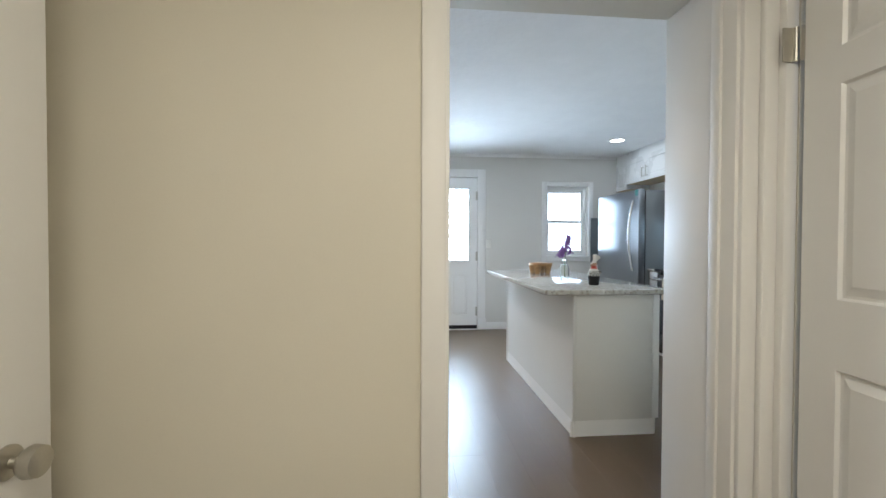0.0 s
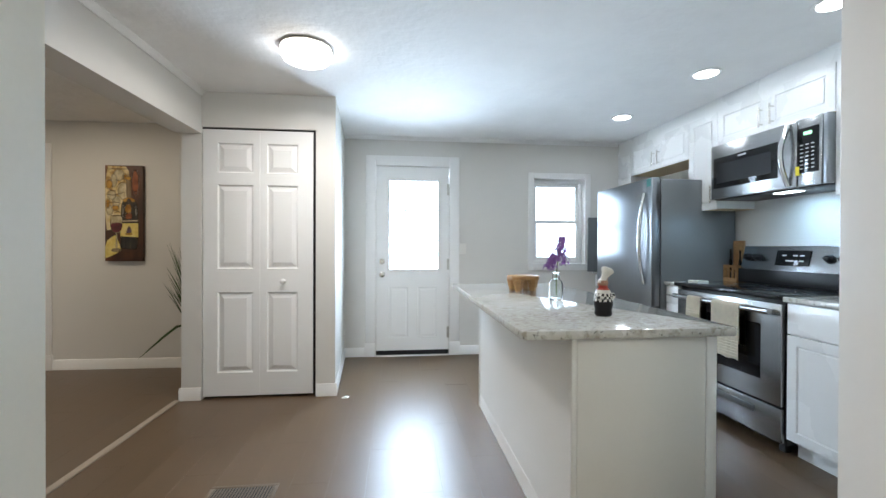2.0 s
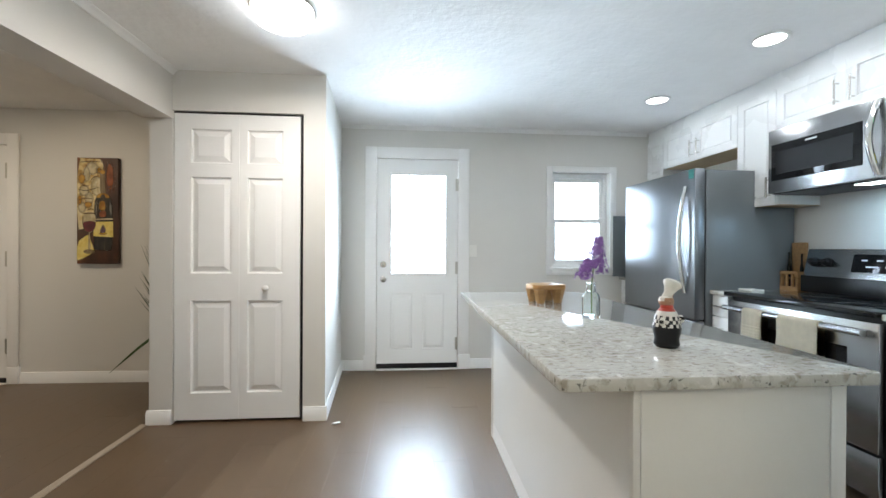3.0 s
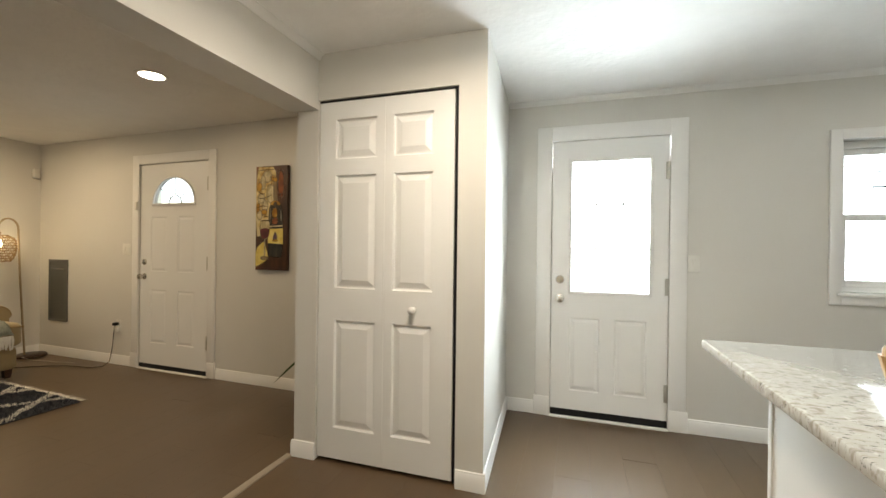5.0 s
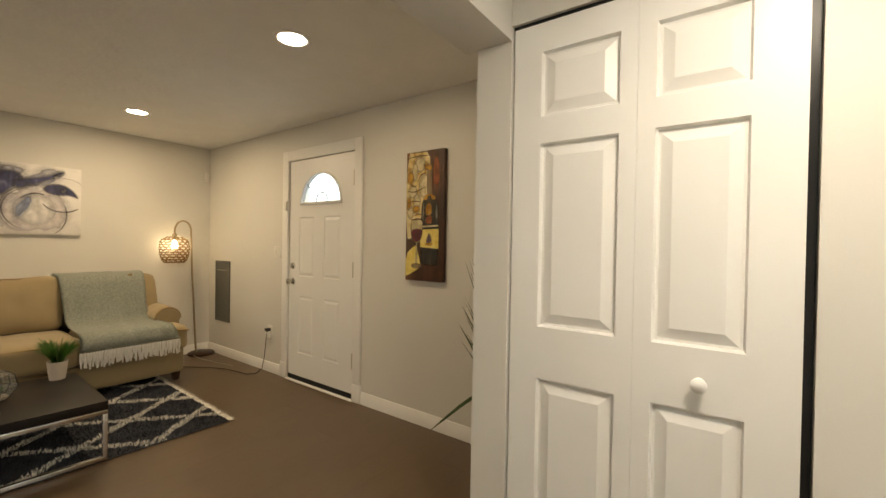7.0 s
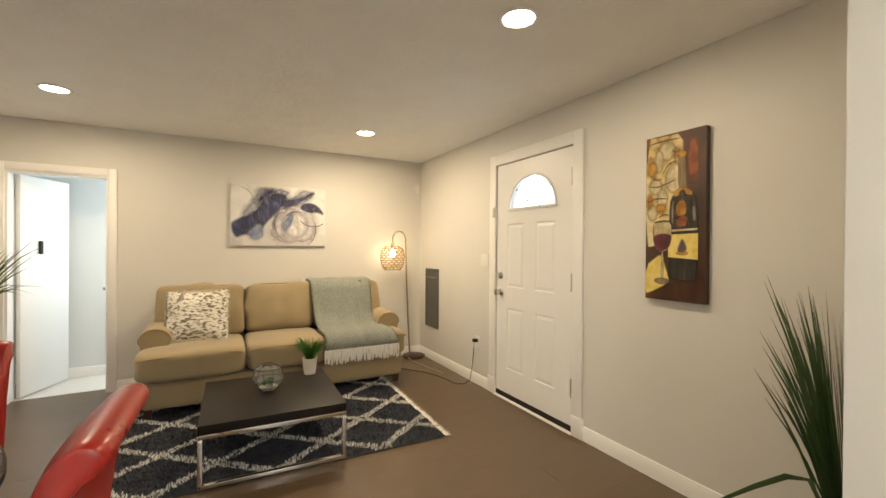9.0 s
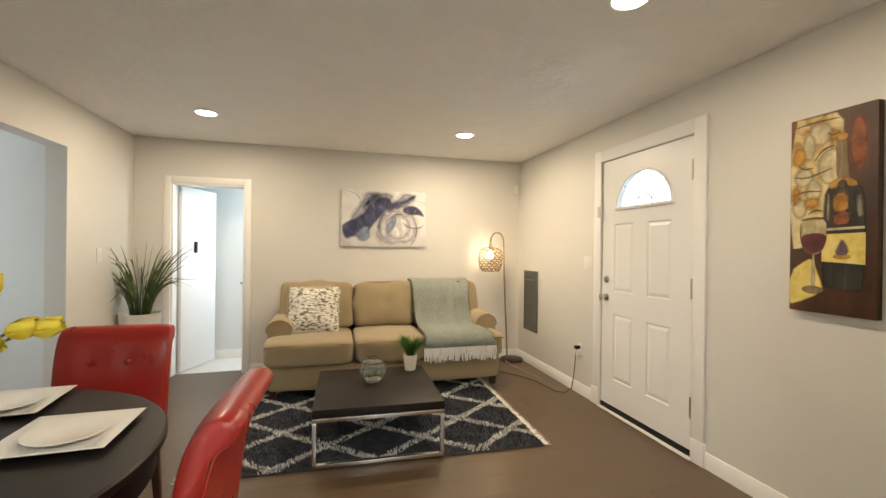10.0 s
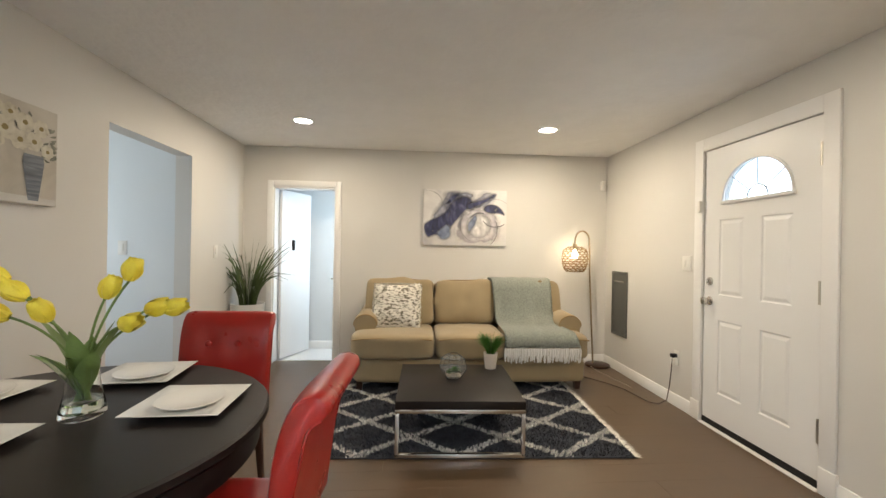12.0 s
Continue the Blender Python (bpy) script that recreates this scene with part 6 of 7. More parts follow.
dining_chair((-2.87, 1.955, 0), 0)
dining_chair((-2.06, 2.43, 0), -92)


def place_setting(x, y, rz):
    p = thing("square_plate", (x, y, TZ), rz, "square white ceramic dinner plate on the table", "plate", "square plates on the table")
    bm = bmesh.new()
    rings = []
    for r, z in ((0.085, 0.0), (0.11, 0.004), (0.155, 0.020), (0.157, 0.0225), (0.153, 0.0235), (0.108, 0.009), (0.09, 0.006)):
        rings.append([bm.verts.new((r * sx, r * sy, z)) for sx, sy in ((-1, -1), (1, -1), (1, 1), (-1, 1))])
    for a, b in zip(rings, rings[1:]):
        for k in range(4):
            bm.faces.new((a[k], a[(k + 1) % 4], b[(k + 1) % 4], b[k]))
    bm.faces.new(rings[0][::-1])
    bm.faces.new(rings[-1])
    bmesh.ops.bevel(bm, geom=[e for e in bm.edges if abs(e.verts[0].co.x) == abs(e.verts[1].co.x) and abs(e.verts[0].co.x - e.verts[1].co.x) < 0.06 and abs(e.verts[0].co.y - e.verts[1].co.y) < 0.06], offset=0.008, segments=2, affect="EDGES")
    part("plate_body", bm, M_CERAMIC, p, world=False, shade=60)
    q4 = thing("salad_plate", (x, y, TZ + 0.0065), rz, "round white salad plate on the square plate", "plate", "round plates on the table")
    part("plate_body", lathe(bmesh.new(), [(0, 0), (0.06, 0.0), (0.07, 0.004), (0.112, 0.018), (0.114, 0.0205), (0.110, 0.021), (0.07, 0.0085), (0, 0.007)], 48), M_CERAMIC, q4, world=False)


place_setting(-2.285, 2.205, 2)
place_setting(-2.62, 1.835, 6)
place_setting(-2.36, 1.40, -3)
place_setting(-1.93, 1.72, 0)

# tulips in a glass vase
VX, VY = -2.20, 1.90
va2 = thing("glass_vase", (VX, VY, TZ), 20, "clear oval glass vase with water on the table", "vase")
bm = lathe(bmesh.new(), [(0, 0.004), (0.056, 0.0), (0.064, 0.008), (0.062, 0.03), (0.048, 0.09), (0.042, 0.14), (0.046, 0.205), (0.0445, 0.206), (0.0395, 0.14), (0.045, 0.09), (0.058, 0.035), (0.055, 0.022), (0, 0.02)], 36)
for v in bm.verts:
    v.co.x *= 1.25
part("glass", bm, M_VASE, va2, world=False)
bm = lathe(bmesh.new(), [(0, 0.0205), (0.0545, 0.0225), (0.0575, 0.035), (0.053, 0.055), (0, 0.055)], 36)
for v in bm.verts:
    v.co.x *= 1.25
part("water", bm, glass_mat("water", (0.95, 1, 0.97), 0, 1.33), va2, world=False)


def tulip(tip, nod, seed, open_=0.35):
    """A yellow tulip from the vase's foot to its head."""
    rnd = random.Random(seed)
    t = thing("tulip", (VX, VY, TZ + 0.03), 0, "yellow tulip with pale green stem in the vase", "flower", "yellow tulips in the vase")
    tip = Vector(tip)
    side = Vector((tip.x, tip.y, 0))
    a = Vector((-side.x * 0.12, -side.y * 0.12, 0))
    neck = Vector((side.x * 0.10, side.y * 0.10, 0.18))
    pts = []
    for i in range(12):
        s = i / 11
        pts.append((1 - s) ** 2 * a + 2 * s * (1 - s) * (neck + Vector((0, 0, tip.z * 0.18))) + s * s * tip)
    part("stem", tube(bmesh.new(), pts, 0.0042, 7), M_TULIPLEAF, t, world=False)
    d = (Vector(nod)).normalized()
    s1 = d.orthogonal().normalized()
    s2 = d.cross(s1)
    for k in range(6):
        bm = bmesh.new()
        an = k * math.pi / 3 + rnd.uniform(-0.1, 0.1)
        o = s1 * math.cos(an) + s2 * math.sin(an)
        tng = d.cross(o)
        rad = 0.029 if k % 2 else 0.024
        rows = []
        for i in range(7):
            u = i / 6
            r = rad * math.sin(math.pi * (0.10 + (0.70 - 0.25 * open_) * u)) ** 0.8
            w = 0.030 * math.sin(math.pi * min(0.97, 0.12 + 0.85 * u)) ** 0.8
            c = tip + d * (0.082 * u) + o * r
            rows.append([bm.verts.new(c + tng * w * j - o * (0.010 * j * j)) for j in (-1, -0.5, 0, 0.5, 1)])
        for r0, r1 in zip(rows, rows[1:]):
            for j in range(4):
                bm.faces.new((r0[j], r0[j + 1], r1[j + 1], r1[j]))
        part("petal", bm, M_YELLOW, t, world=False, shade=180)
    return t


for k, (dx, dy, z, nod) in enumerate(((0.06, -0.185, 0.425, (0.3, -0.9, 0.35)), (0.05, -0.14, 0.365, (0.2, -0.7, 0.6)), (0.10, -0.145, 0.315, (0.3, -0.8, 0.3)), (0.05, -0.07, 0.295, (0.4, -0.2, 0.8)), (-0.02, 0.05, 0.36, (-0.1, 0.3, 0.9)),
                                      (-0.03, 0.12, 0.42, (-0.1, 0.2, 1.0)), (0.0, 0.115, 0.27, (0.2, 0.9, 0.35)), (-0.05, 0.165, 0.315, (0.0, 1.0, 0.35)), (-0.06, 0.215, 0.32, (-0.1, 1.0, 0.2)))):
    tulip((dx, dy, z), nod, k + 1, 0.2 if k == 3 else 0.35)
lf = thing("tulip_leaves", (VX, VY, TZ + 0.04), 0, "broad green tulip leaves in the vase", "leaves")
rnd = random.Random(9)
for k, (ax, ay, h, o) in enumerate(((0.3, -0.9, 0.33, 0.13), (0.9, 0.2, 0.29, 0.09), (-0.2, 0.9, 0.33, 0.14), (0.5, 0.7, 0.22, 0.09), (-0.8, -0.3, 0.24, 0.08), (0.7, -0.5, 0.22, 0.12), (-0.4, 0.6, 0.30, 0.08), (0.1, -0.5, 0.20, 0.15))):
    d = Vector((ax, ay, 0)).normalized()
    pts = [Vector((0, 0, 0)) + d * (o * (i / 7) ** 1.8) + Vector((0, 0, h * (i / 7) - 0.03 * (i / 7) ** 4)) for i in range(8)]
    part("leaf", ribbon(bmesh.new(), pts, [0.006, 0.013, 0.024, 0.032, 0.034, 0.028, 0.015, 0.001], up=(-d.x, -d.y, 0.4), fold=0.35), M_TULIPLEAF, lf, world=False, shade=180)


# ---------- floor lamp, plants, pictures ----------
LX, LY = -5.42, 5.15
lp = thing("floor_lamp", (LX, LY, 0), 0, "brass arc floor lamp with woven rattan shade, lit", "floor lamp")
part("base", lathe(bmesh.new(), [(0, 0), (0.135, 0), (0.14, 0.006), (0.138, 0.022), (0.125, 0.030), (0.02, 0.034), (0, 0.034)], 40), M_BRONZE, lp, "dark bronze disc base", world=False)
pts = [(LX, LY - 0.055, 0.03), (LX, LY - 0.080, 0.5), (LX, LY - 0.105, 1.0), (LX, LY - 0.120, 1.42)]
pts += [(LX, LY - 0.205 + 0.085 * math.cos(math.pi * k / 12), 1.455 + 0.115 * math.sin(math.pi * k / 12)) for k in range(13)] + [(LX, LY - 0.290, 1.41)]
part("pole", tube(bmesh.new(), pts, 0.010, 10), M_BRASS, lp)
part("socket", lathe(bmesh.new(), [(0, 0.0), (0.026, 0.0), (0.026, 0.05), (0.014, 0.065), (0, 0.066)], 20, (LX, LY - 0.290, 1.362)), M_BRASS, lp)
sh = bmesh.new()
sp = [(0.070, 1.385), (0.112, 1.370), (0.138, 1.325), (0.146, 1.250), (0.137, 1.175), (0.114, 1.115), (0.095, 1.098)]


def shade_r(z):
    for (r0, z0), (r1, z1) in zip(sp, sp[1:]):
        if z1 <= z <= z0:
            return r0 + (r1 - r0) * (z0 - z) / (z0 - z1)
    return sp[-1][0]


nz, na = 10, 13
for k in range(nz + 1):
    z = 1.383 - (1.383 - 1.10) * k / nz
    ring = [(LX + (shade_r(z) + 0.005 * (-1) ** (j + k)) * math.cos(2 * math.pi * j / 36), LY - 0.290 + (shade_r(z) + 0.005 * (-1) ** (j + k)) * math.sin(2 * math.pi * j / 36), z + 0.003 * math.sin(j * 2.1 + k)) for j in range(37)]
    tube(sh, ring, 0.0040, 5, ends=False)
for k in range(nz):
    z0, z1 = 1.383 - 0.283 * k / nz, 1.383 - 0.283 * (k + 1) / nz
    for j in range(na):
        a = 2 * math.pi * (j + 0.5 * (k % 2)) / na
        b = a + 2 * math.pi / na * 0.5
        for a2 in (a - 0.06, a + 0.06):
            tube(sh, [(LX + shade_r(z0) * math.cos(a2), LY - 0.290 + shade_r(z0) * math.sin(a2), z0), (LX + shade_r(z1) * math.cos(a2 + 0.03), LY - 0.290 + shade_r(z1) * math.sin(a2 + 0.03), z1)], 0.0035, 4, ends=False)
part("shade", sh, M_RATTAN, lp, "open woven rattan shade")
part("bulb", lathe(bmesh.new(), [(0, -0.105), (0.024, -0.095), (0.032, -0.07), (0.026, -0.04), (0.013, -0.01), (0, -0.005)], 16, (LX, LY - 0.290, 1.355)), M_BULB, lp, "glowing warm bulb")
lamp("floor_lamp_bulb", "POINT", tuple(FURNITURE @ Vector((LX, LY - 0.290, 1.285))), 13.5, (1.0, 0.78, 0.50), 0.03)

plan = ROOM
cd = thing("lamp_cord", (-4.3, 5.2, 0), 0, "dark lamp cord lying on the floor to the outlet", "cord")
cpts = [(-4.277, 5.345, 0.42), (-4.28, 5.318, 0.40), (-4.285, 5.312, 0.30), (-4.29, 5.30, 0.16), (-4.28, 5.27, 0.05), (-4.31, 5.22, 0.008), (-4.36, 5.15, 0.006), (-4.52, 5.13, 0.006), (-4.70, 5.10, 0.006), (-4.88, 5.02, 0.006), (-5.05, 4.90, 0.006), (-5.2, 4.78, 0.006)]
part("cable", tube(bmesh.new(), cpts, 0.0045, 6), M_CORD, cd)
part("plug", boxes((-4.297, -4.257, 5.30, 5.352, 0.411, 0.441), bevel=0.006), M_BLACK, cd)
cd = thing("lamp_cord", (-5.3, 5.2, 0), 0, "pale cord trailing from the lamp base", "cord")
part("cable", tube(bmesh.new(), [(-5.42, 5.07, 0.03), (-5.30, 5.10, 0.008), (-5.15, 5.14, 0.005), (-5.0, 5.15, 0.005), (-4.86, 5.19, 0.005), (-4.75, 5.20, 0.005)], 0.004, 6), M_CORDW, cd)
ad = thing("plug_adapter", (-4.277, WALL_Y - 0.012, 0.381), 0, "white plug-in adapter in the outlet", "adapter")
part("case", boxes((-4.312, -4.242, 5.315, 5.351, 0.346, 0.406), bevel=0.008), M_PLASTIC, ad)

vt = thing("return_vent", (-5.325, WALL_Y, 0.385), 0, "tall dark grey wall return vent", "vent")
part("frame", boxes((-5.50, -5.475, WALL_Y - 0.014, WALL_Y - 0.001, 0.385, 1.075), (-5.175, -5.15, WALL_Y - 0.014, WALL_Y - 0.001, 0.385, 1.075), (-5.475, -5.175, WALL_Y - 0.014, WALL_Y - 0.001, 0.385, 0.41), (-5.475, -5.175, WALL_Y - 0.014, WALL_Y - 0.001, 1.05, 1.075), bevel=0.003), M_VENT, vt)
part("backing", boxes((-5.475, -5.175, WALL_Y - 0.003, WALL_Y - 0.001, 0.41, 1.05)), M_BLACK, vt)
slat_mesh = None
for k in range(42):
    z = 0.4105 + k * 0.0152
    if slat_mesh is None:
        bm = boxes((-5.475, -5.175, WALL_Y - 0.010, WALL_Y - 0.004, z, z + 0.0118))
        s0 = part("slat", bm, M_VENT, vt)
        slat_mesh = s0.data
    else:
        s1 = new("slat", slat_mesh)
        s1.parent = vt
        s1.location = (0, 0, k * 0.0152)
part("latch_bar", boxes((-5.44, -5.21, WALL_Y - 0.016, WALL_Y - 0.010, 0.965, 0.975)), M_CHROME, vt, "pale latch bar")
sn = thing("alarm_sensor", (LEFT_X + 0.02, WALL_Y - 0.05, 2.045), 0, "small white alarm motion sensor in the corner", "sensor")
part("case", boxes((LEFT_X + 0.001, LEFT_X + 0.05, WALL_Y - 0.09, WALL_Y - 0.03, 1.99, 2.10), bevel=0.012), M_PLASTIC, sn)

# tall planter by the rear wall
plan = FURNITURE
PX, PY = -5.25, 1.24
ps = thing("plant_stand", (PX, PY, 0), 0, "dark wooden plant stand", "stand")
part("shelf", lathe(bmesh.new(), [(0, 0.36), (0.15, 0.36), (0.15, 0.385), (0, 0.385)], 24), M_BROWNLEG, ps, world=False)
for k in range(4):
    a = radians(45 + 90 * k)
    part("leg", tube(bmesh.new(), [(0.165 * math.cos(a), 0.165 * math.sin(a), 0), (0.14 * math.cos(a), 0.14 * math.sin(a), 0.372)], 0.014, 8), M_BROWNLEG, ps, world=False)
pot_plant("tall_grass_plant", PX, PY, 0.385, [(0, 0), (0.125, 0), (0.15, 0.06), (0.168, 0.32), (0.172, 0.335), (0.160, 0.335), (0.152, 0.30), (0.12, 0.02), (0, 0.02)], M_POT, "white round planter on a dark stand",
          "tall green artificial grass plant in a white planter", 95, 0.44, 0.86, 0.0088, 0.145, 0.29, M_LEAF3, 31, 1.25)
# plant on the floor beside the closet
plan = ROOM
pot_plant("corner_grass_plant", -1.34, 5.13, 0.0, [(0, 0), (0.10, 0), (0.125, 0.24), (0.115, 0.24), (0.095, 0.02), (0, 0.02)], M_POT, "white floor planter beside the closet wall",
          "tall dark green grass plant beside the closet", 190, 0.27, 1.04, 0.0068, 0.10, 0.20, M_LEAF, 37, 0.15, (-0.12, -0.30, 0))
bl = thing("bent_grass_blade", (-1.36, 5.10, 0.20), 0, "single bent grass blade hanging from the plant", "leaf")
part("blade", ribbon(bmesh.new(), [(-1.36, 5.10, 0.21), (-1.385, 5.08, 0.36), (-1.43, 5.06, 0.47), (-1.50, 5.045, 0.455), (-1.60, 5.02, 0.375), (-1.70, 5.0, 0.285), (-1.81, 4.98, 0.185)], [0.006, 0.008, 0.011, 0.012, 0.010, 0.007, 0.001], up=(0, 1, 0.3), fold=0.3), M_LEAF, bl)


def paint(parent, name, origin, ux, uz, nrm, shape, material, layer):
    """A flat patch of paint on a canvas; shape in 0..1 across and up."""
    bm = bmesh.new()
    o = Vector(origin) + Vector(nrm) * (0.0006 * layer)
    bm.faces.new([bm.verts.new(o + Vector(ux) * u + Vector(uz) * v) for u, v in shape])
    return part(name, bm, material, parent, shade=0)


def oval(cx, cy, rx, ry, n=20, a0=0.0, a1=6.283):
    return [(cx + rx * math.cos(a0 + (a1 - a0) * k / n), cy + ry * math.sin(a0 + (a1 - a0) * k / n)) for k in range(n if a1 - a0 > 6.2 else n + 1)]


def rounded(shape, times=2):
    """Corner cutting, so that a patch has a brushed outline."""
    for _ in range(times):
        out = []
        for (ax, ay), (bx, by) in zip(shape, shape[1:] + shape[:1]):
            out += [(ax * 0.75 + bx * 0.25, ay * 0.75 + by * 0.25), (ax * 0.25 + bx * 0.75, ay * 0.25 + by * 0.75)]
        shape = out
    return shape


def wash(parent, name, origin, ux, uz, nrm, shape, material, layer, soft, times=2):
    """A patch of paint whose rim thins out over a width in metres."""
    lu, lv = Vector(ux).length, Vector(uz).length
    shape = rounded(shape, times)
    pts = [Vector((u * lu, v * lv)) for u, v in shape]
    n = len(pts)
    area = sum(pts[k].x * pts[(k + 1) % n].y - pts[(k + 1) % n].x * pts[k].y for k in range(n))
    if area < 0:
        pts.reverse()
    bm = bmesh.new()
    fade = bm.verts.layers.float.new("fade")
    o, du, dv = Vector(origin) + Vector(nrm) * (0.0006 * layer), Vector(ux) / lu, Vector(uz) / lv
    inner, outer = [], []
    for k in range(n):
        d = (pts[(k + 1) % n] - pts[k - 1]).normalized()
        out = Vector((d.y, -d.x))
        for row, off, val in ((inner, -soft * 0.5, 1.0), (outer, soft * 0.5, 0.0)):
            p = pts[k] + out * off
            v = bm.verts.new(o + du * min(lu - 0.001, max(0.001, p.x)) + dv * min(lv - 0.001, max(0.001, p.y)))
            v[fade] = val
            row.append(v)
    if soft <= 0.004:
        # a thin line: a strip with no fading rim
        for v in outer:
            bm.verts.remove(v)
        for k in range(n):
            inner[k].co = o + du * min(lu - 0.001, max(0.001, pts[k].x)) + dv * min(lv - 0.001, max(0.001, pts[k].y))
        for k in range(n // 2 - 1):
            bm.faces.new([inner[k], inner[k + 1], inner[n - 2 - k], inner[n - 1 - k]])
        return part(name, bm, material, parent, shade=0)
    bm.faces.new(inner)
    for k in range(n):
        bm.faces.new([inner[k], outer[k], outer[(k + 1) % n], inner[(k + 1) % n]])
    return part(name, bm, material, parent, shade=0)


def line(points, width):
    """Outline of a brushed line along points."""
    a, b = [], []
    for k, (x, y) in enumerate(points):
        (x0, y0), (x1, y1) = points[max(0, k - 1)], points[min(len(points) - 1, k + 1)]
        d = Vector((x1 - x0, y1 - y0)).normalized()
        w = width * (0.35 + 0.65 * math.sin(math.pi * (k + 0.4) / (len(points) - 0.2)))
        a.append((x - d.y * w / 2, y + d.x * w / 2))
        b.append((x + d.y * w / 2, y - d.x * w / 2))
    return a + b[::-1]


# wine picture
wx0, wx1, wz0p, wz1p, wy = -2.34, -1.98, 1.042, 1.962, WALL_Y - 0.04
wp = thing("wine_picture", ((wx0 + wx1) / 2, wy, wz0p), 0, "tall canvas print of wine bottle and glass", "painting")
m_brown = canvas_mat("painted_umber", [(0.30, (0.030, 0.014, 0.008)), (0.5, (0.075, 0.030, 0.015)), (0.72, (0.20, 0.07, 0.026))], 4, 1.0, (1, 1, 0.5))
m_gold = canvas_mat("painted_ochre", [(0.25, (0.16, 0.085, 0.025)), (0.42, (0.46, 0.29, 0.09)), (0.52, (0.66, 0.52, 0.24)), (0.75, (0.74, 0.66, 0.44))], 10, 1.0, (1, 1, 1), fade=0.4)
m_cream2 = canvas_mat("painted_plaster", [(0.3, (0.45, 0.36, 0.19)), (0.7, (0.76, 0.69, 0.48))], 12, 1.0, fade=0.7)
m_label = canvas_mat("painted_label", [(0.25, (0.60, 0.42, 0.07)), (0.5, (0.76, 0.60, 0.16)), (0.8, (0.82, 0.72, 0.34))], 12, 0.8, fade=0.2)
m_bottle = canvas_mat("painted_bottle", [(0.35, (0.010, 0.010, 0.008)), (0.6, (0.035, 0.028, 0.020)), (0.85, (0.13, 0.09, 0.055))], 8, 0.8, (3, 1, 0.6), fade=0.2)
m_neck = canvas_mat("painted_neck", [(0.3, (0.10, 0.065, 0.035)), (0.7, (0.34, 0.25, 0.13))], 10, 0.8, (3, 1, 0.6), fade=0.2)
m_amber = canvas_mat("painted_amber", [(0.3, (0.30, 0.12, 0.015)), (0.7, (0.62, 0.36, 0.06))], 10, 1.0, fade=0.5)
m_rust = canvas_mat("painted_rust", [(0.3, (0.16, 0.045, 0.018)), (0.7, (0.34, 0.11, 0.04))], 10, 1.0, fade=0.5)
m_wine = canvas_mat("painted_wine", [(0.3, (0.045, 0.008, 0.012)), (0.7, (0.17, 0.025, 0.035))], 12, 0.5, fade=0.2)
m_glassp = canvas_mat("painted_glass", [(0.3, (0.34, 0.26, 0.12)), (0.7, (0.62, 0.54, 0.34))], 15, 1.0, (2, 1, 0.7), fade=0.6)
m_sheen = canvas_mat("painted_sheen", [(0.3, (0.20, 0.19, 0.15)), (0.7, (0.42, 0.40, 0.32))], 15, 1.0, (2, 1, 0.7), fade=0.9)
m_grape = canvas_mat("painted_grape", [(0.3, (0.07, 0.04, 0.08)), (0.7, (0.20, 0.12, 0.14))], 30, 1.0, fade=0.3)
m_line = canvas_mat("painted_line", [(0.3, (0.06, 0.04, 0.02)), (0.7, (0.14, 0.09, 0.04))], 20, 1.0, fade=0.7)
part("canvas", boxes((wx0, wx1, wy + 0.001, WALL_Y - 0.001, wz0p, wz1p), bevel=0.003), m_brown, wp)
W = lambda name, shape, m, layer, soft=0.008, times=1: wash(wp, name, (wx0, wy, wz0p), (wx1 - wx0, 0, 0), (0, 0, wz1p - wz0p), (0, -1, 0), shape, m, layer, soft, times)
W("painted_wall", [(0.0, 0.32), (0.0, 1.0), (0.32, 0.99), (0.64, 0.99), (0.65, 0.80), (0.64, 0.62), (0.46, 0.55), (0.44, 0.36), (0.2, 0.33)], m_gold, 1, 0.012)
for k, (cx, cy, rx, ry) in enumerate(((0.50, 0.73, 0.16, 0.09), (0.30, 0.62, 0.10, 0.06), (0.18, 0.69, 0.12, 0.05), (0.38, 0.90, 0.14, 0.06), (0.13, 0.53, 0.09, 0.05), (0.24, 0.84, 0.08, 0.07))):
    W("plaster_dab", oval(cx, cy, rx, ry, 9), m_cream2, 1.4 + 0.1 * k, 0.025)
for k, (cx, cy, rx, ry) in enumerate(((0.12, 0.80, 0.10, 0.05), (0.08, 0.60, 0.06, 0.05), (0.28, 0.555, 0.10, 0.03), (0.55, 0.88, 0.07, 0.03))):
    W("amber_dab", oval(cx, cy, rx, ry, 8), m_amber, 2.0 + 0.1 * k, 0.03)
for k, pts in enumerate((((0.04, 0.70), (0.2, 0.685), (0.36, 0.70), (0.52, 0.72)), ((0.10, 0.76), (0.18, 0.73), (0.30, 0.735)), ((0.04, 0.60), (0.2, 0.62), (0.40, 0.61)), ((0.30, 0.76), (0.40, 0.82), (0.55, 0.83)), ((0.46, 0.90), (0.52, 0.88), (0.60, 0.89)), ((0.24, 0.50), (0.33, 0.52), (0.42, 0.51)), ((0.05, 0.955), (0.3, 0.965), (0.60, 0.96)))):
    W("brush_line", line(pts, 0.010), m_line, 2.6 + 0.05 * k, 0.003)
W("painted_paper", [(0.0, 0.04), (0.05, 0.03), (0.40, 0.10), (0.43, 0.13), (0.30, 0.27), (0.24, 0.27), (0.0, 0.20)], m_label, 1.5, 0.01)
W("bottle_neck", [(0.57, 0.64), (0.565, 0.85), (0.57, 0.865), (0.68, 0.865), (0.685, 0.85), (0.70, 0.70), (0.74, 0.63)], m_neck, 3, 0.006)
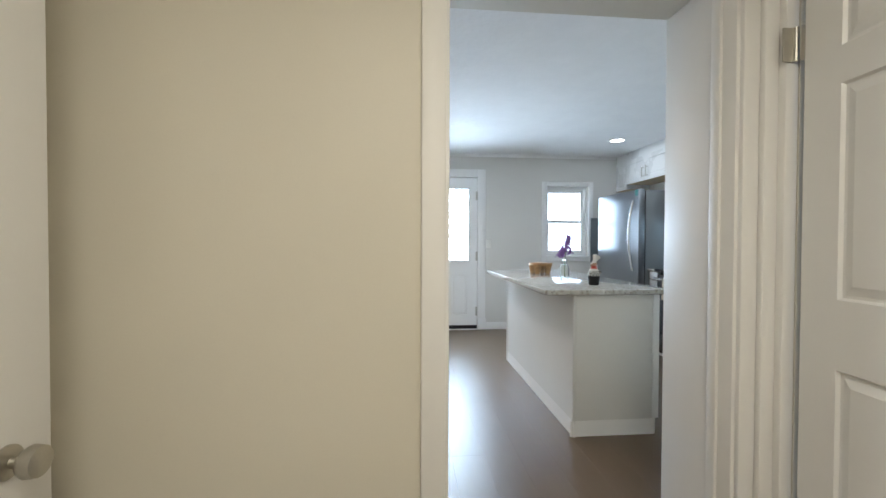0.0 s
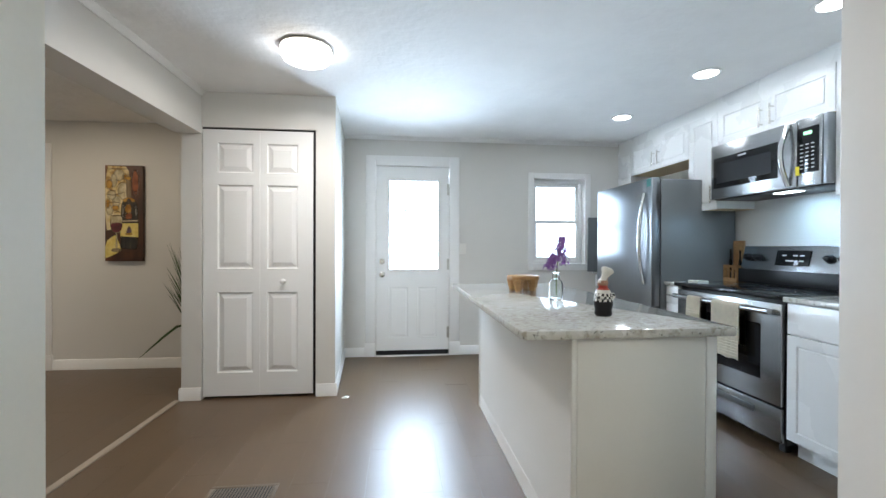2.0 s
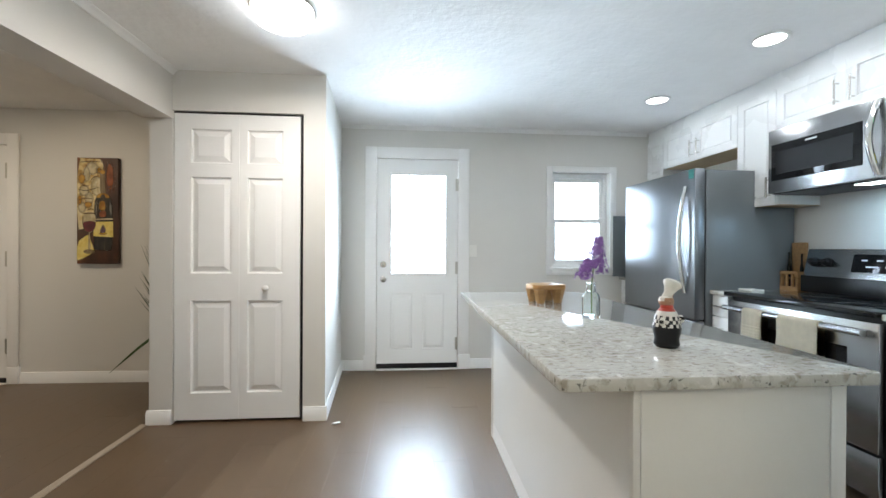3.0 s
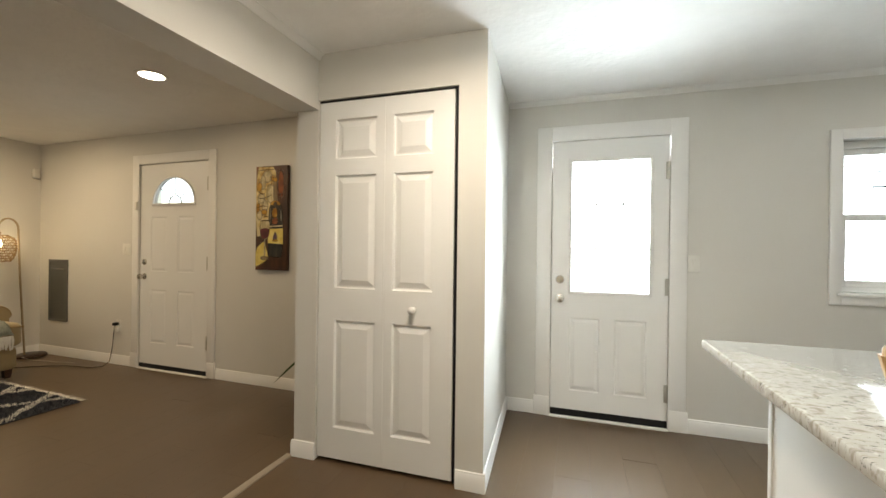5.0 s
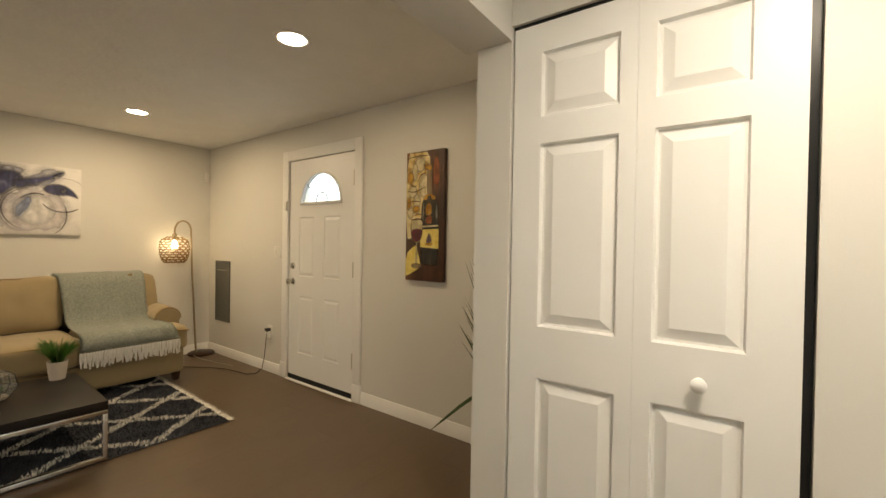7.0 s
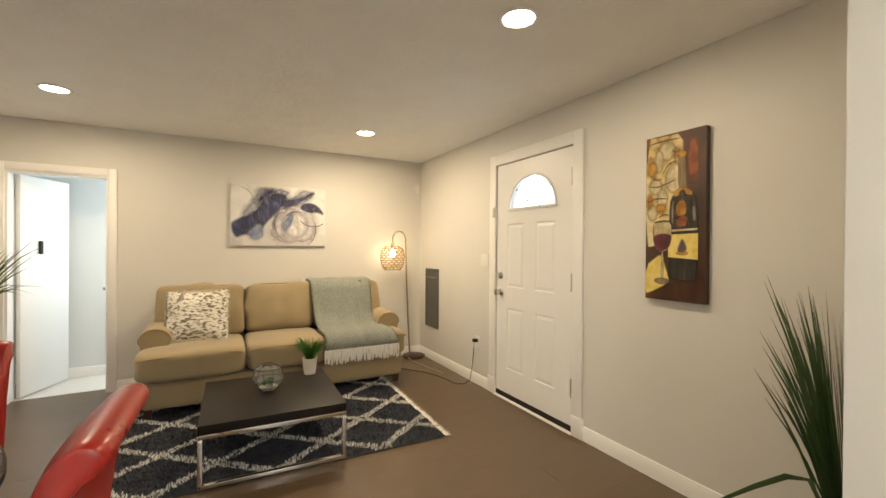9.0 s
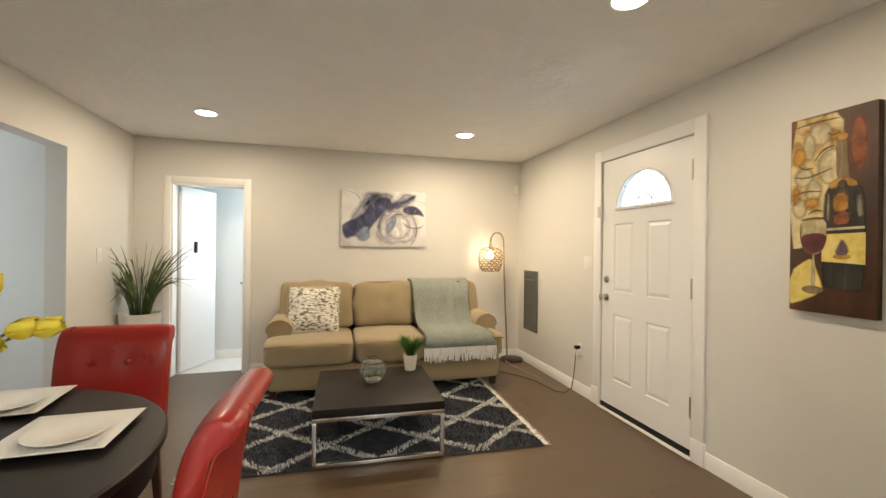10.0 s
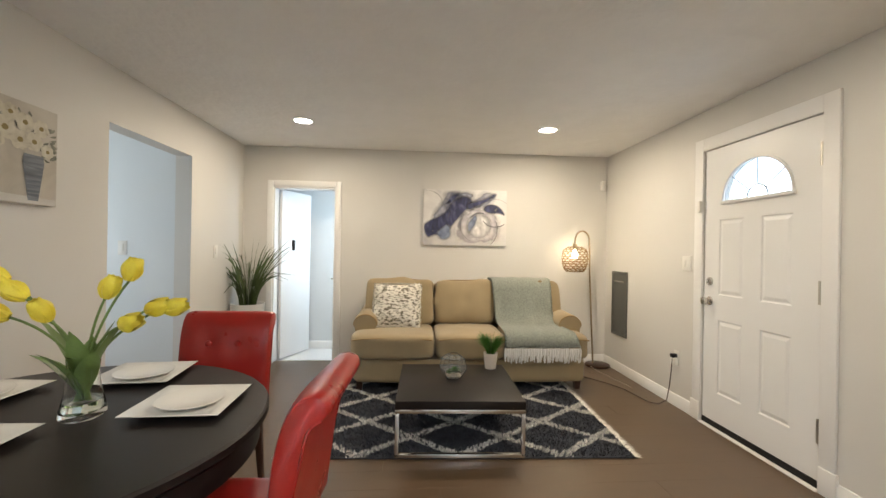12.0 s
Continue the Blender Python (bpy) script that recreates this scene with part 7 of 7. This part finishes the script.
W("bottle", [(0.46, 0.13), (0.82, 0.12), (0.87, 0.14), (0.885, 0.40), (0.88, 0.55), (0.84, 0.62), (0.72, 0.66), (0.56, 0.66), (0.48, 0.63), (0.43, 0.58), (0.42, 0.40), (0.42, 0.15)], m_bottle, 3.4, 0.010)
W("bottle_cap", oval(0.635, 0.865, 0.065, 0.020, 9), m_amber, 4, 0.006)
W("amber_light", [(0.53, 0.50), (0.54, 0.59), (0.70, 0.60), (0.71, 0.50)], m_amber, 4, 0.012)
W("rust_light", [(0.54, 0.435), (0.54, 0.50), (0.72, 0.51), (0.73, 0.44)], m_rust, 4.1, 0.014)
W("sheen", [(0.46, 0.47), (0.47, 0.58), (0.50, 0.60), (0.50, 0.46)], m_sheen, 4.2, 0.012)
W("sheen", [(0.80, 0.48), (0.80, 0.58), (0.85, 0.57), (0.86, 0.47)], m_sheen, 4.2, 0.012)
W("collar_label", [(0.47, 0.63), (0.56, 0.665), (0.72, 0.665), (0.82, 0.63), (0.76, 0.615), (0.64, 0.64), (0.54, 0.615)], m_amber, 4.4, 0.006)
W("collar_seal", oval(0.64, 0.635, 0.055, 0.022, 9), m_bottle, 4.6, 0.006)
W("label_band", [(0.42, 0.412), (0.88, 0.418), (0.88, 0.430), (0.42, 0.424)], m_cream2, 4.4, 0.002, 0)
W("bottle_label", [(0.41, 0.26), (0.89, 0.25), (0.89, 0.40), (0.41, 0.395)], m_label, 4.4, 0.004, 0)
W("grapes", [(0.56, 0.30), (0.62, 0.29), (0.72, 0.30), (0.70, 0.34), (0.64, 0.375), (0.60, 0.34)], m_grape, 5, 0.010)
W("label_shade", oval(0.64, 0.285, 0.10, 0.012, 9), m_amber, 4.8, 0.008)
W("wine_glass", [(0.16, 0.47), (0.15, 0.38), (0.19, 0.32), (0.27, 0.295), (0.36, 0.295), (0.43, 0.32), (0.47, 0.38), (0.46, 0.475), (0.31, 0.465)], m_glassp, 5, 0.006)
W("red_wine", [(0.15, 0.39), (0.16, 0.34), (0.22, 0.305), (0.32, 0.297), (0.42, 0.315), (0.465, 0.36), (0.465, 0.395), (0.31, 0.405)], m_wine, 5.6, 0.005)
W("glass_rim", line([(0.15, 0.47), (0.30, 0.478), (0.47, 0.475)], 0.014), m_line, 6, 0.002)
W("glass_rim", line([(0.155, 0.47), (0.14, 0.39), (0.19, 0.32), (0.26, 0.295)], 0.012), m_line, 6, 0.002)
W("glass_stem", [(0.285, 0.12), (0.34, 0.12), (0.33, 0.30), (0.295, 0.30)], m_glassp, 5.2, 0.005)
W("glass_foot", oval(0.31, 0.115, 0.14, 0.020, 12), m_neck, 5.4, 0.008)
W("rust_glow", [(0.74, 0.70), (0.70, 0.80), (0.72, 0.93), (0.82, 0.96), (0.90, 0.90), (0.92, 0.76), (0.86, 0.68)], m_rust, 1.2, 0.03, 2)

# abstract picture
ay0, ay1, az0, az1, axx = 3.097, 4.098, 1.331, 1.957, LEFT_X + 0.035
ap = thing("abstract_picture", (axx, (ay0 + ay1) / 2, az0), 0, "abstract canvas of navy strokes on white", "painting")
m_cream = canvas_mat("painted_white", [(0.25, (0.55, 0.54, 0.55)), (0.42, (0.70, 0.68, 0.66)), (0.6, (0.78, 0.76, 0.73)), (0.8, (0.70, 0.67, 0.66))], 3, 1.6)
m_white = canvas_mat("painted_white_wash", [(0.3, (0.66, 0.64, 0.64)), (0.6, (0.80, 0.78, 0.76))], 4, 1.6, fade=0.7)
m_navy = canvas_mat("painted_navy", [(0.30, (0.020, 0.022, 0.055)), (0.48, (0.040, 0.046, 0.115)), (0.62, (0.085, 0.095, 0.19)), (0.80, (0.28, 0.30, 0.40))], 5, 1.2, (1, 2.5, 1), (0.6, 0, 0), fade=0.35)
m_haze = canvas_mat("painted_grey_wash", [(0.3, (0.24, 0.25, 0.32)), (0.5, (0.40, 0.41, 0.47)), (0.75, (0.62, 0.61, 0.62))], 5, 1.6, (1, 1, 1), fade=0.85)
m_lilac = canvas_mat("painted_lilac_wash", [(0.3, (0.46, 0.43, 0.47)), (0.7, (0.66, 0.62, 0.62))], 5, 1.6, fade=0.8)
m_blue = canvas_mat("painted_blue", [(0.3, (0.11, 0.14, 0.25)), (0.7, (0.36, 0.42, 0.54))], 7, 1.0, fade=0.7)
m_ink = canvas_mat("painted_ink", [(0.3, (0.03, 0.03, 0.04)), (0.7, (0.14, 0.13, 0.15))], 12, 1.0, fade=0.6)
part("canvas", boxes((LEFT_X + 0.001, axx - 0.001, ay0, ay1, az0, az1), bevel=0.003), m_cream, ap)
A = lambda name, shape, m, layer, soft=0.05, times=2: wash(ap, name, (axx, ay0, az0), (0, ay1 - ay0, 0), (0, 0, az1 - az0), (1, 0, 0), shape, m, layer, soft, times)
A("grey_wash", [(0.20, 0.48), (0.22, 0.75), (0.28, 0.99), (0.56, 0.99), (0.60, 0.86), (0.42, 0.70), (0.30, 0.5)], m_haze, 1, 0.10)
A("grey_wash", [(0.10, 0.42), (0.14, 0.62), (0.24, 0.76), (0.30, 0.60), (0.20, 0.40)], m_haze, 1.3, 0.08)
A("grey_wash", [(0.56, 0.72), (0.70, 0.96), (0.86, 0.96), (0.84, 0.80), (0.66, 0.66)], m_haze, 1.6, 0.08)
A("lilac_wash", [(0.40, 0.10), (0.42, 0.45), (0.55, 0.66), (0.80, 0.62), (0.92, 0.40), (0.84, 0.08), (0.6, 0.02)], m_lilac, 1.9, 0.10)
A("white_wash", oval(0.66, 0.36, 0.14, 0.21, 12), m_white, 2.2, 0.08)
A("navy_stroke", [(0.0, 0.36), (0.0, 0.28), (0.055, 0.12), (0.10, 0.16), (0.20, 0.20), (0.30, 0.26), (0.38, 0.42), (0.47, 0.58), (0.56, 0.72), (0.58, 0.84), (0.50, 0.90), (0.40, 0.85), (0.32, 0.74), (0.27, 0.60), (0.17, 0.50), (0.06, 0.43)], m_navy, 3, 0.03)
A("navy_stroke", [(0.50, 0.76), (0.62, 0.80), (0.76, 0.86), (0.86, 0.95), (0.87, 0.91), (0.79, 0.81), (0.66, 0.71), (0.54, 0.62)], m_navy, 3.3, 0.04)
A("navy_stroke", [(0.72, 0.69), (0.79, 0.75), (0.88, 0.74), (0.95, 0.65), (0.985, 0.54), (0.92, 0.59), (0.81, 0.58), (0.73, 0.62)], m_navy, 3.3, 0.02)
A("blue_dab", [(0.16, 0.22), (0.19, 0.10), (0.31, 0.11), (0.33, 0.28), (0.29, 0.38), (0.22, 0.30)], m_blue, 3.6, 0.04)
A("blue_dab", [(0.54, 0.42), (0.62, 0.57), (0.65, 0.50), (0.61, 0.34), (0.55, 0.22), (0.52, 0.30)], m_blue, 3.6, 0.05)
A("navy_smudge", [(0.28, 0.72), (0.31, 0.90), (0.40, 0.97), (0.44, 0.90), (0.36, 0.78)], m_navy, 3.7, 0.10)


def arc(cx, cy, rx, ry, a0, a1, n=14):
    return [(cx + rx * math.cos(a0 + (a1 - a0) * k / n), cy + ry * math.sin(a0 + (a1 - a0) * k / n)) for k in range(n + 1)]


for pts, w in ((arc(0.64, 0.36, 0.20, 0.30, 1.7, 4.4), 0.012), (arc(0.65, 0.35, 0.225, 0.34, 1.6, 4.0), 0.007), (arc(0.62, 0.40, 0.19, 0.28, 1.5, 3.6), 0.006), (arc(0.72, 0.30, 0.17, 0.32, -1.1, 0.5), 0.012),
               (arc(0.86, 0.50, 0.15, 0.16, 3.5, 5.6), 0.020), (((0.56, 0.50), (0.62, 0.575), (0.68, 0.595), (0.73, 0.575)), 0.024), (arc(0.48, 0.80, 0.06, 0.14, -0.6, 3.4), 0.006),
               (arc(0.02, 0.76, 0.20, 0.22, -0.4, 1.6), 0.006), (arc(0.86, 0.74, 0.14, 0.10, 0.2, 2.2), 0.004), (arc(0.22, 0.70, 0.10, 0.3, -1.4, 0.3), 0.006), (arc(0.60, 0.62, 0.14, 0.10, 0.4, 2.6), 0.007)):
    A("ink_arc", line(pts, w), m_ink, 4.2, 0.004, 1)

# flower picture on the rear wall
fx0p, fx1p, fz0p, fz1p, fyp = -3.14, -2.50, 1.465, 1.945, REAR_Y + 0.035
fp = thing("flower_picture", ((fx0p + fx1p) / 2, fyp, fz0p), 0, "canvas of white blossoms in a blue vase", "painting")
part("canvas", boxes((fx0p, fx1p, REAR_Y + 0.001, fyp - 0.001, fz0p, fz1p), bevel=0.003), canvas_mat("painted_linen", [(0.0, (0.30, 0.28, 0.23)), (0.5, (0.50, 0.46, 0.39)), (1.0, (0.64, 0.60, 0.53))], 4, 1.2), fp)
FW = lambda name, shape, m, layer: paint(fp, name, (fx1p, fyp, fz0p), (fx0p - fx1p, 0, 0), (0, 0, fz1p - fz0p), (0, 1, 0), shape, m, layer)
m_vasep = canvas_mat("painted_blue_vase", [(0.25, (0.06, 0.075, 0.10)), (0.5, (0.13, 0.15, 0.185)), (0.8, (0.28, 0.31, 0.34))], 5, 0.5, (1, 1, 12))
m_fol = canvas_mat("painted_foliage", [(0.25, (0.06, 0.065, 0.05)), (0.5, (0.17, 0.17, 0.13)), (0.8, (0.36, 0.35, 0.28))], 22, 1.0)
m_pet = canvas_mat("painted_petals", [(0.25, (0.34, 0.30, 0.22)), (0.45, (0.56, 0.52, 0.41)), (0.75, (0.68, 0.64, 0.53))], 18, 1.0)
m_eye = mat("painted_stamen", (0.25, 0.19, 0.06), 0.6)
rnd = random.Random(14)
FW("shelf", [(0.01, 0.01), (0.99, 0.01), (0.99, 0.07), (0.01, 0.10)], mat("painted_shelf", (0.62, 0.60, 0.55), 0.6), 1)
for k in range(80):
    a, r = rnd.uniform(-0.5, 3.64), rnd.uniform(0.15, 0.46)
    cx, cy = 0.62 + r * 0.95 * math.cos(a), 0.55 + r * 0.85 * abs(math.sin(a)) - 0.06
    b = rnd.uniform(-0.6, 0.6) + a
    cx, cy = min(0.92, max(0.06, cx)), min(0.92, cy)
    FW("leaf_dab", [(cx, cy), (cx + 0.05 * math.cos(b) - 0.02 * math.sin(b), cy + 0.05 * math.sin(b)), (cx + 0.08 * math.cos(b), cy + 0.07 * math.sin(b)), (cx + 0.05 * math.cos(b) + 0.02 * math.sin(b), cy + 0.05 * math.sin(b) - 0.02)], m_fol, 1.2 + k * 0.03)
FW("painted_vase", [(0.735, 0.04), (0.825, 0.04), (0.855, 0.26), (0.875, 0.42), (0.865, 0.50), (0.695, 0.50), (0.685, 0.42), (0.705, 0.26)], m_vasep, 3)
for k, (cx, cy, r) in enumerate(((0.66, 0.62, 0.09), (0.78, 0.63, 0.085), (0.54, 0.70, 0.10), (0.70, 0.80, 0.085), (0.84, 0.78, 0.08), (0.46, 0.58, 0.09), (0.40, 0.74, 0.08), (0.58, 0.86, 0.075), (0.90, 0.56, 0.065), (0.30, 0.62, 0.08), (0.26, 0.80, 0.07), (0.47, 0.88, 0.06))):
    for j in range(6):
        a = j * 1.047 + k
        FW("petal_dab", oval(cx + r * 0.5 * math.cos(a), min(0.93, cy + r * 0.6 * math.sin(a)), r * 0.46, r * 0.55, 9), m_pet, 4 + 0.03 * (j + 6 * k))
    FW("flower_eye", oval(cx, cy, r * 0.28, r * 0.30, 8), m_eye, 7)

plan = None
for ob, frame_of in drawn:
    ob.matrix_basis = frame_of @ ob.matrix_basis

# ---------- garden seen through the glass ----------


def leaf_cloud(name, n, centre, size, seed, material, parent=None, leaf=0.12, kind="stuff"):
    rnd = random.Random(seed)
    vs, fs = [], []
    for k in range(n):
        d = Vector((rnd.gauss(0, 1), rnd.gauss(0, 1), rnd.gauss(0, 1))).normalized() * rnd.random() ** 0.4
        bumpy = 1 + 0.35 * noise.noise(d * 2.2 + Vector((seed, 0, 0)))
        p = Vector(centre) + Vector((d.x * size[0], d.y * size[1], d.z * size[2])) * bumpy
        a = Vector((rnd.gauss(0, 1), rnd.gauss(0, 1), rnd.gauss(0, 1))).normalized() * leaf * rnd.uniform(0.6, 1.2)
        b = a.orthogonal().normalized() * leaf * 0.4
        i = len(vs)
        vs += [tuple(p - a), tuple(p + b), tuple(p + a), tuple(p - b)]
        fs.append((i, i + 1, i + 2, i + 3))
    me = bpy.data.meshes.new(name)
    me.from_pydata(vs, [], fs)
    me.materials.append(material)
    ob = tagged(new(name, me), kind=kind)
    if parent is not None:
        ob.parent = parent
        ob.location = -Vector(parent.location)
    return ob


M_FOL = mat("garden_foliage", (0.11, 0.20, 0.05), 0.6, vary=0.5, scale=1.5, fine=8, bump=0.0)
M_BARK = mat("bark", (0.12, 0.085, 0.06), 0.9, vary=0.3, scale=6, bump=0.6)
for k, (x, y, h) in enumerate(((-3.5, 16, 5.5), (3.5, 20, 7.0), (9.5, 17, 6.0), (-9, 21, 7.5))):
    t = thing("tree", (x, y, -0.25), 0, "leafy green garden tree on the lawn", "tree", "garden trees")
    bm = tube(bmesh.new(), [(0, 0, 0), (0.08, 0.05, h * 0.3), (0.0, 0.1, h * 0.55), (0.1, 0.0, h * 0.8)], [0.20, 0.15, 0.11, 0.05], 9)
    for j in range(5):
        a = j * 1.3 + k
        tube(bm, [(0.04, 0.06, h * (0.38 + 0.07 * j)), (0.6 * math.cos(a), 0.6 * math.sin(a), h * (0.5 + 0.07 * j)), (1.2 * math.cos(a), 1.2 * math.sin(a), h * (0.58 + 0.08 * j))], [0.07, 0.05, 0.02], 6)
    part("trunk", bm, M_BARK, t, world=False)
    leaf_cloud("crown", 4500, (x, y, h * 0.72 - 0.25), (h * 0.36, h * 0.36, h * 0.34), 50 + k, M_FOL, t)
hd = thing("hedge", (0, 26, -0.25), 0, "long green hedge along the garden", "hedge")
for k in range(7):
    leaf_cloud("foliage", 2500, (-15 + k * 5, 26, 1.1), (3.4, 1.0, 1.7), 70 + k, M_FOL, hd, 0.16)

# ---------- floor planks ----------
PW, PL = 0.186, 1.22
plank_meshes = {}


def plank_mesh(w, l):
    key = (round(w, 3), round(l, 3))
    if key not in plank_meshes:
        g = 0.0001
        b = 0.0004
        me = bpy.data.meshes.new("plank")
        x, y = w / 2 - g, l / 2 - g
        vs = [(-x, -y, -0.004), (x, -y, -0.004), (x, y, -0.004), (-x, y, -0.004), (-x, -y, -b), (x, -y, -b), (x, y, -b), (-x, y, -b), (-x + b, -y + b, 0), (x - b, -y + b, 0), (x - b, y - b, 0), (-x + b, y - b, 0)]
        fs = [(8, 9, 10, 11)] + [(i, (i + 1) % 4, 4 + (i + 1) % 4, 4 + i) for i in range(4)] + [(4 + i, 4 + (i + 1) % 4, 8 + (i + 1) % 4, 8 + i) for i in range(4)]
        me.from_pydata(vs, [], fs)
        me.materials.append(M_PLANK)
        plank_meshes[key] = me
    return plank_meshes[key]


def plank_field(x0, x1, y0, y1, shift):
    n = max(1, round((x1 - x0) / PW))
    w = (x1 - x0) / n
    for i in range(n):
        y = y0 - PL * ((i * 0.37 + shift) % 1.0)
        while y < y1 - 0.01:
            a, b = max(y, y0), min(y + PL, y1)
            if b - a > 0.03:
                p = new("plank", plank_mesh(w, round(b - a, 2)))
                p.parent = FLOOR
                p.location = (x0 + w * (i + 0.5), (a + b) / 2, 0.0)
            y += PL


plank_field(-5.44, -1.056, REAR_Y, WALL_Y, 0.1)
plank_field(-1.008, RIGHT_X, NEAR_Y, WALL_Y, 0.45)
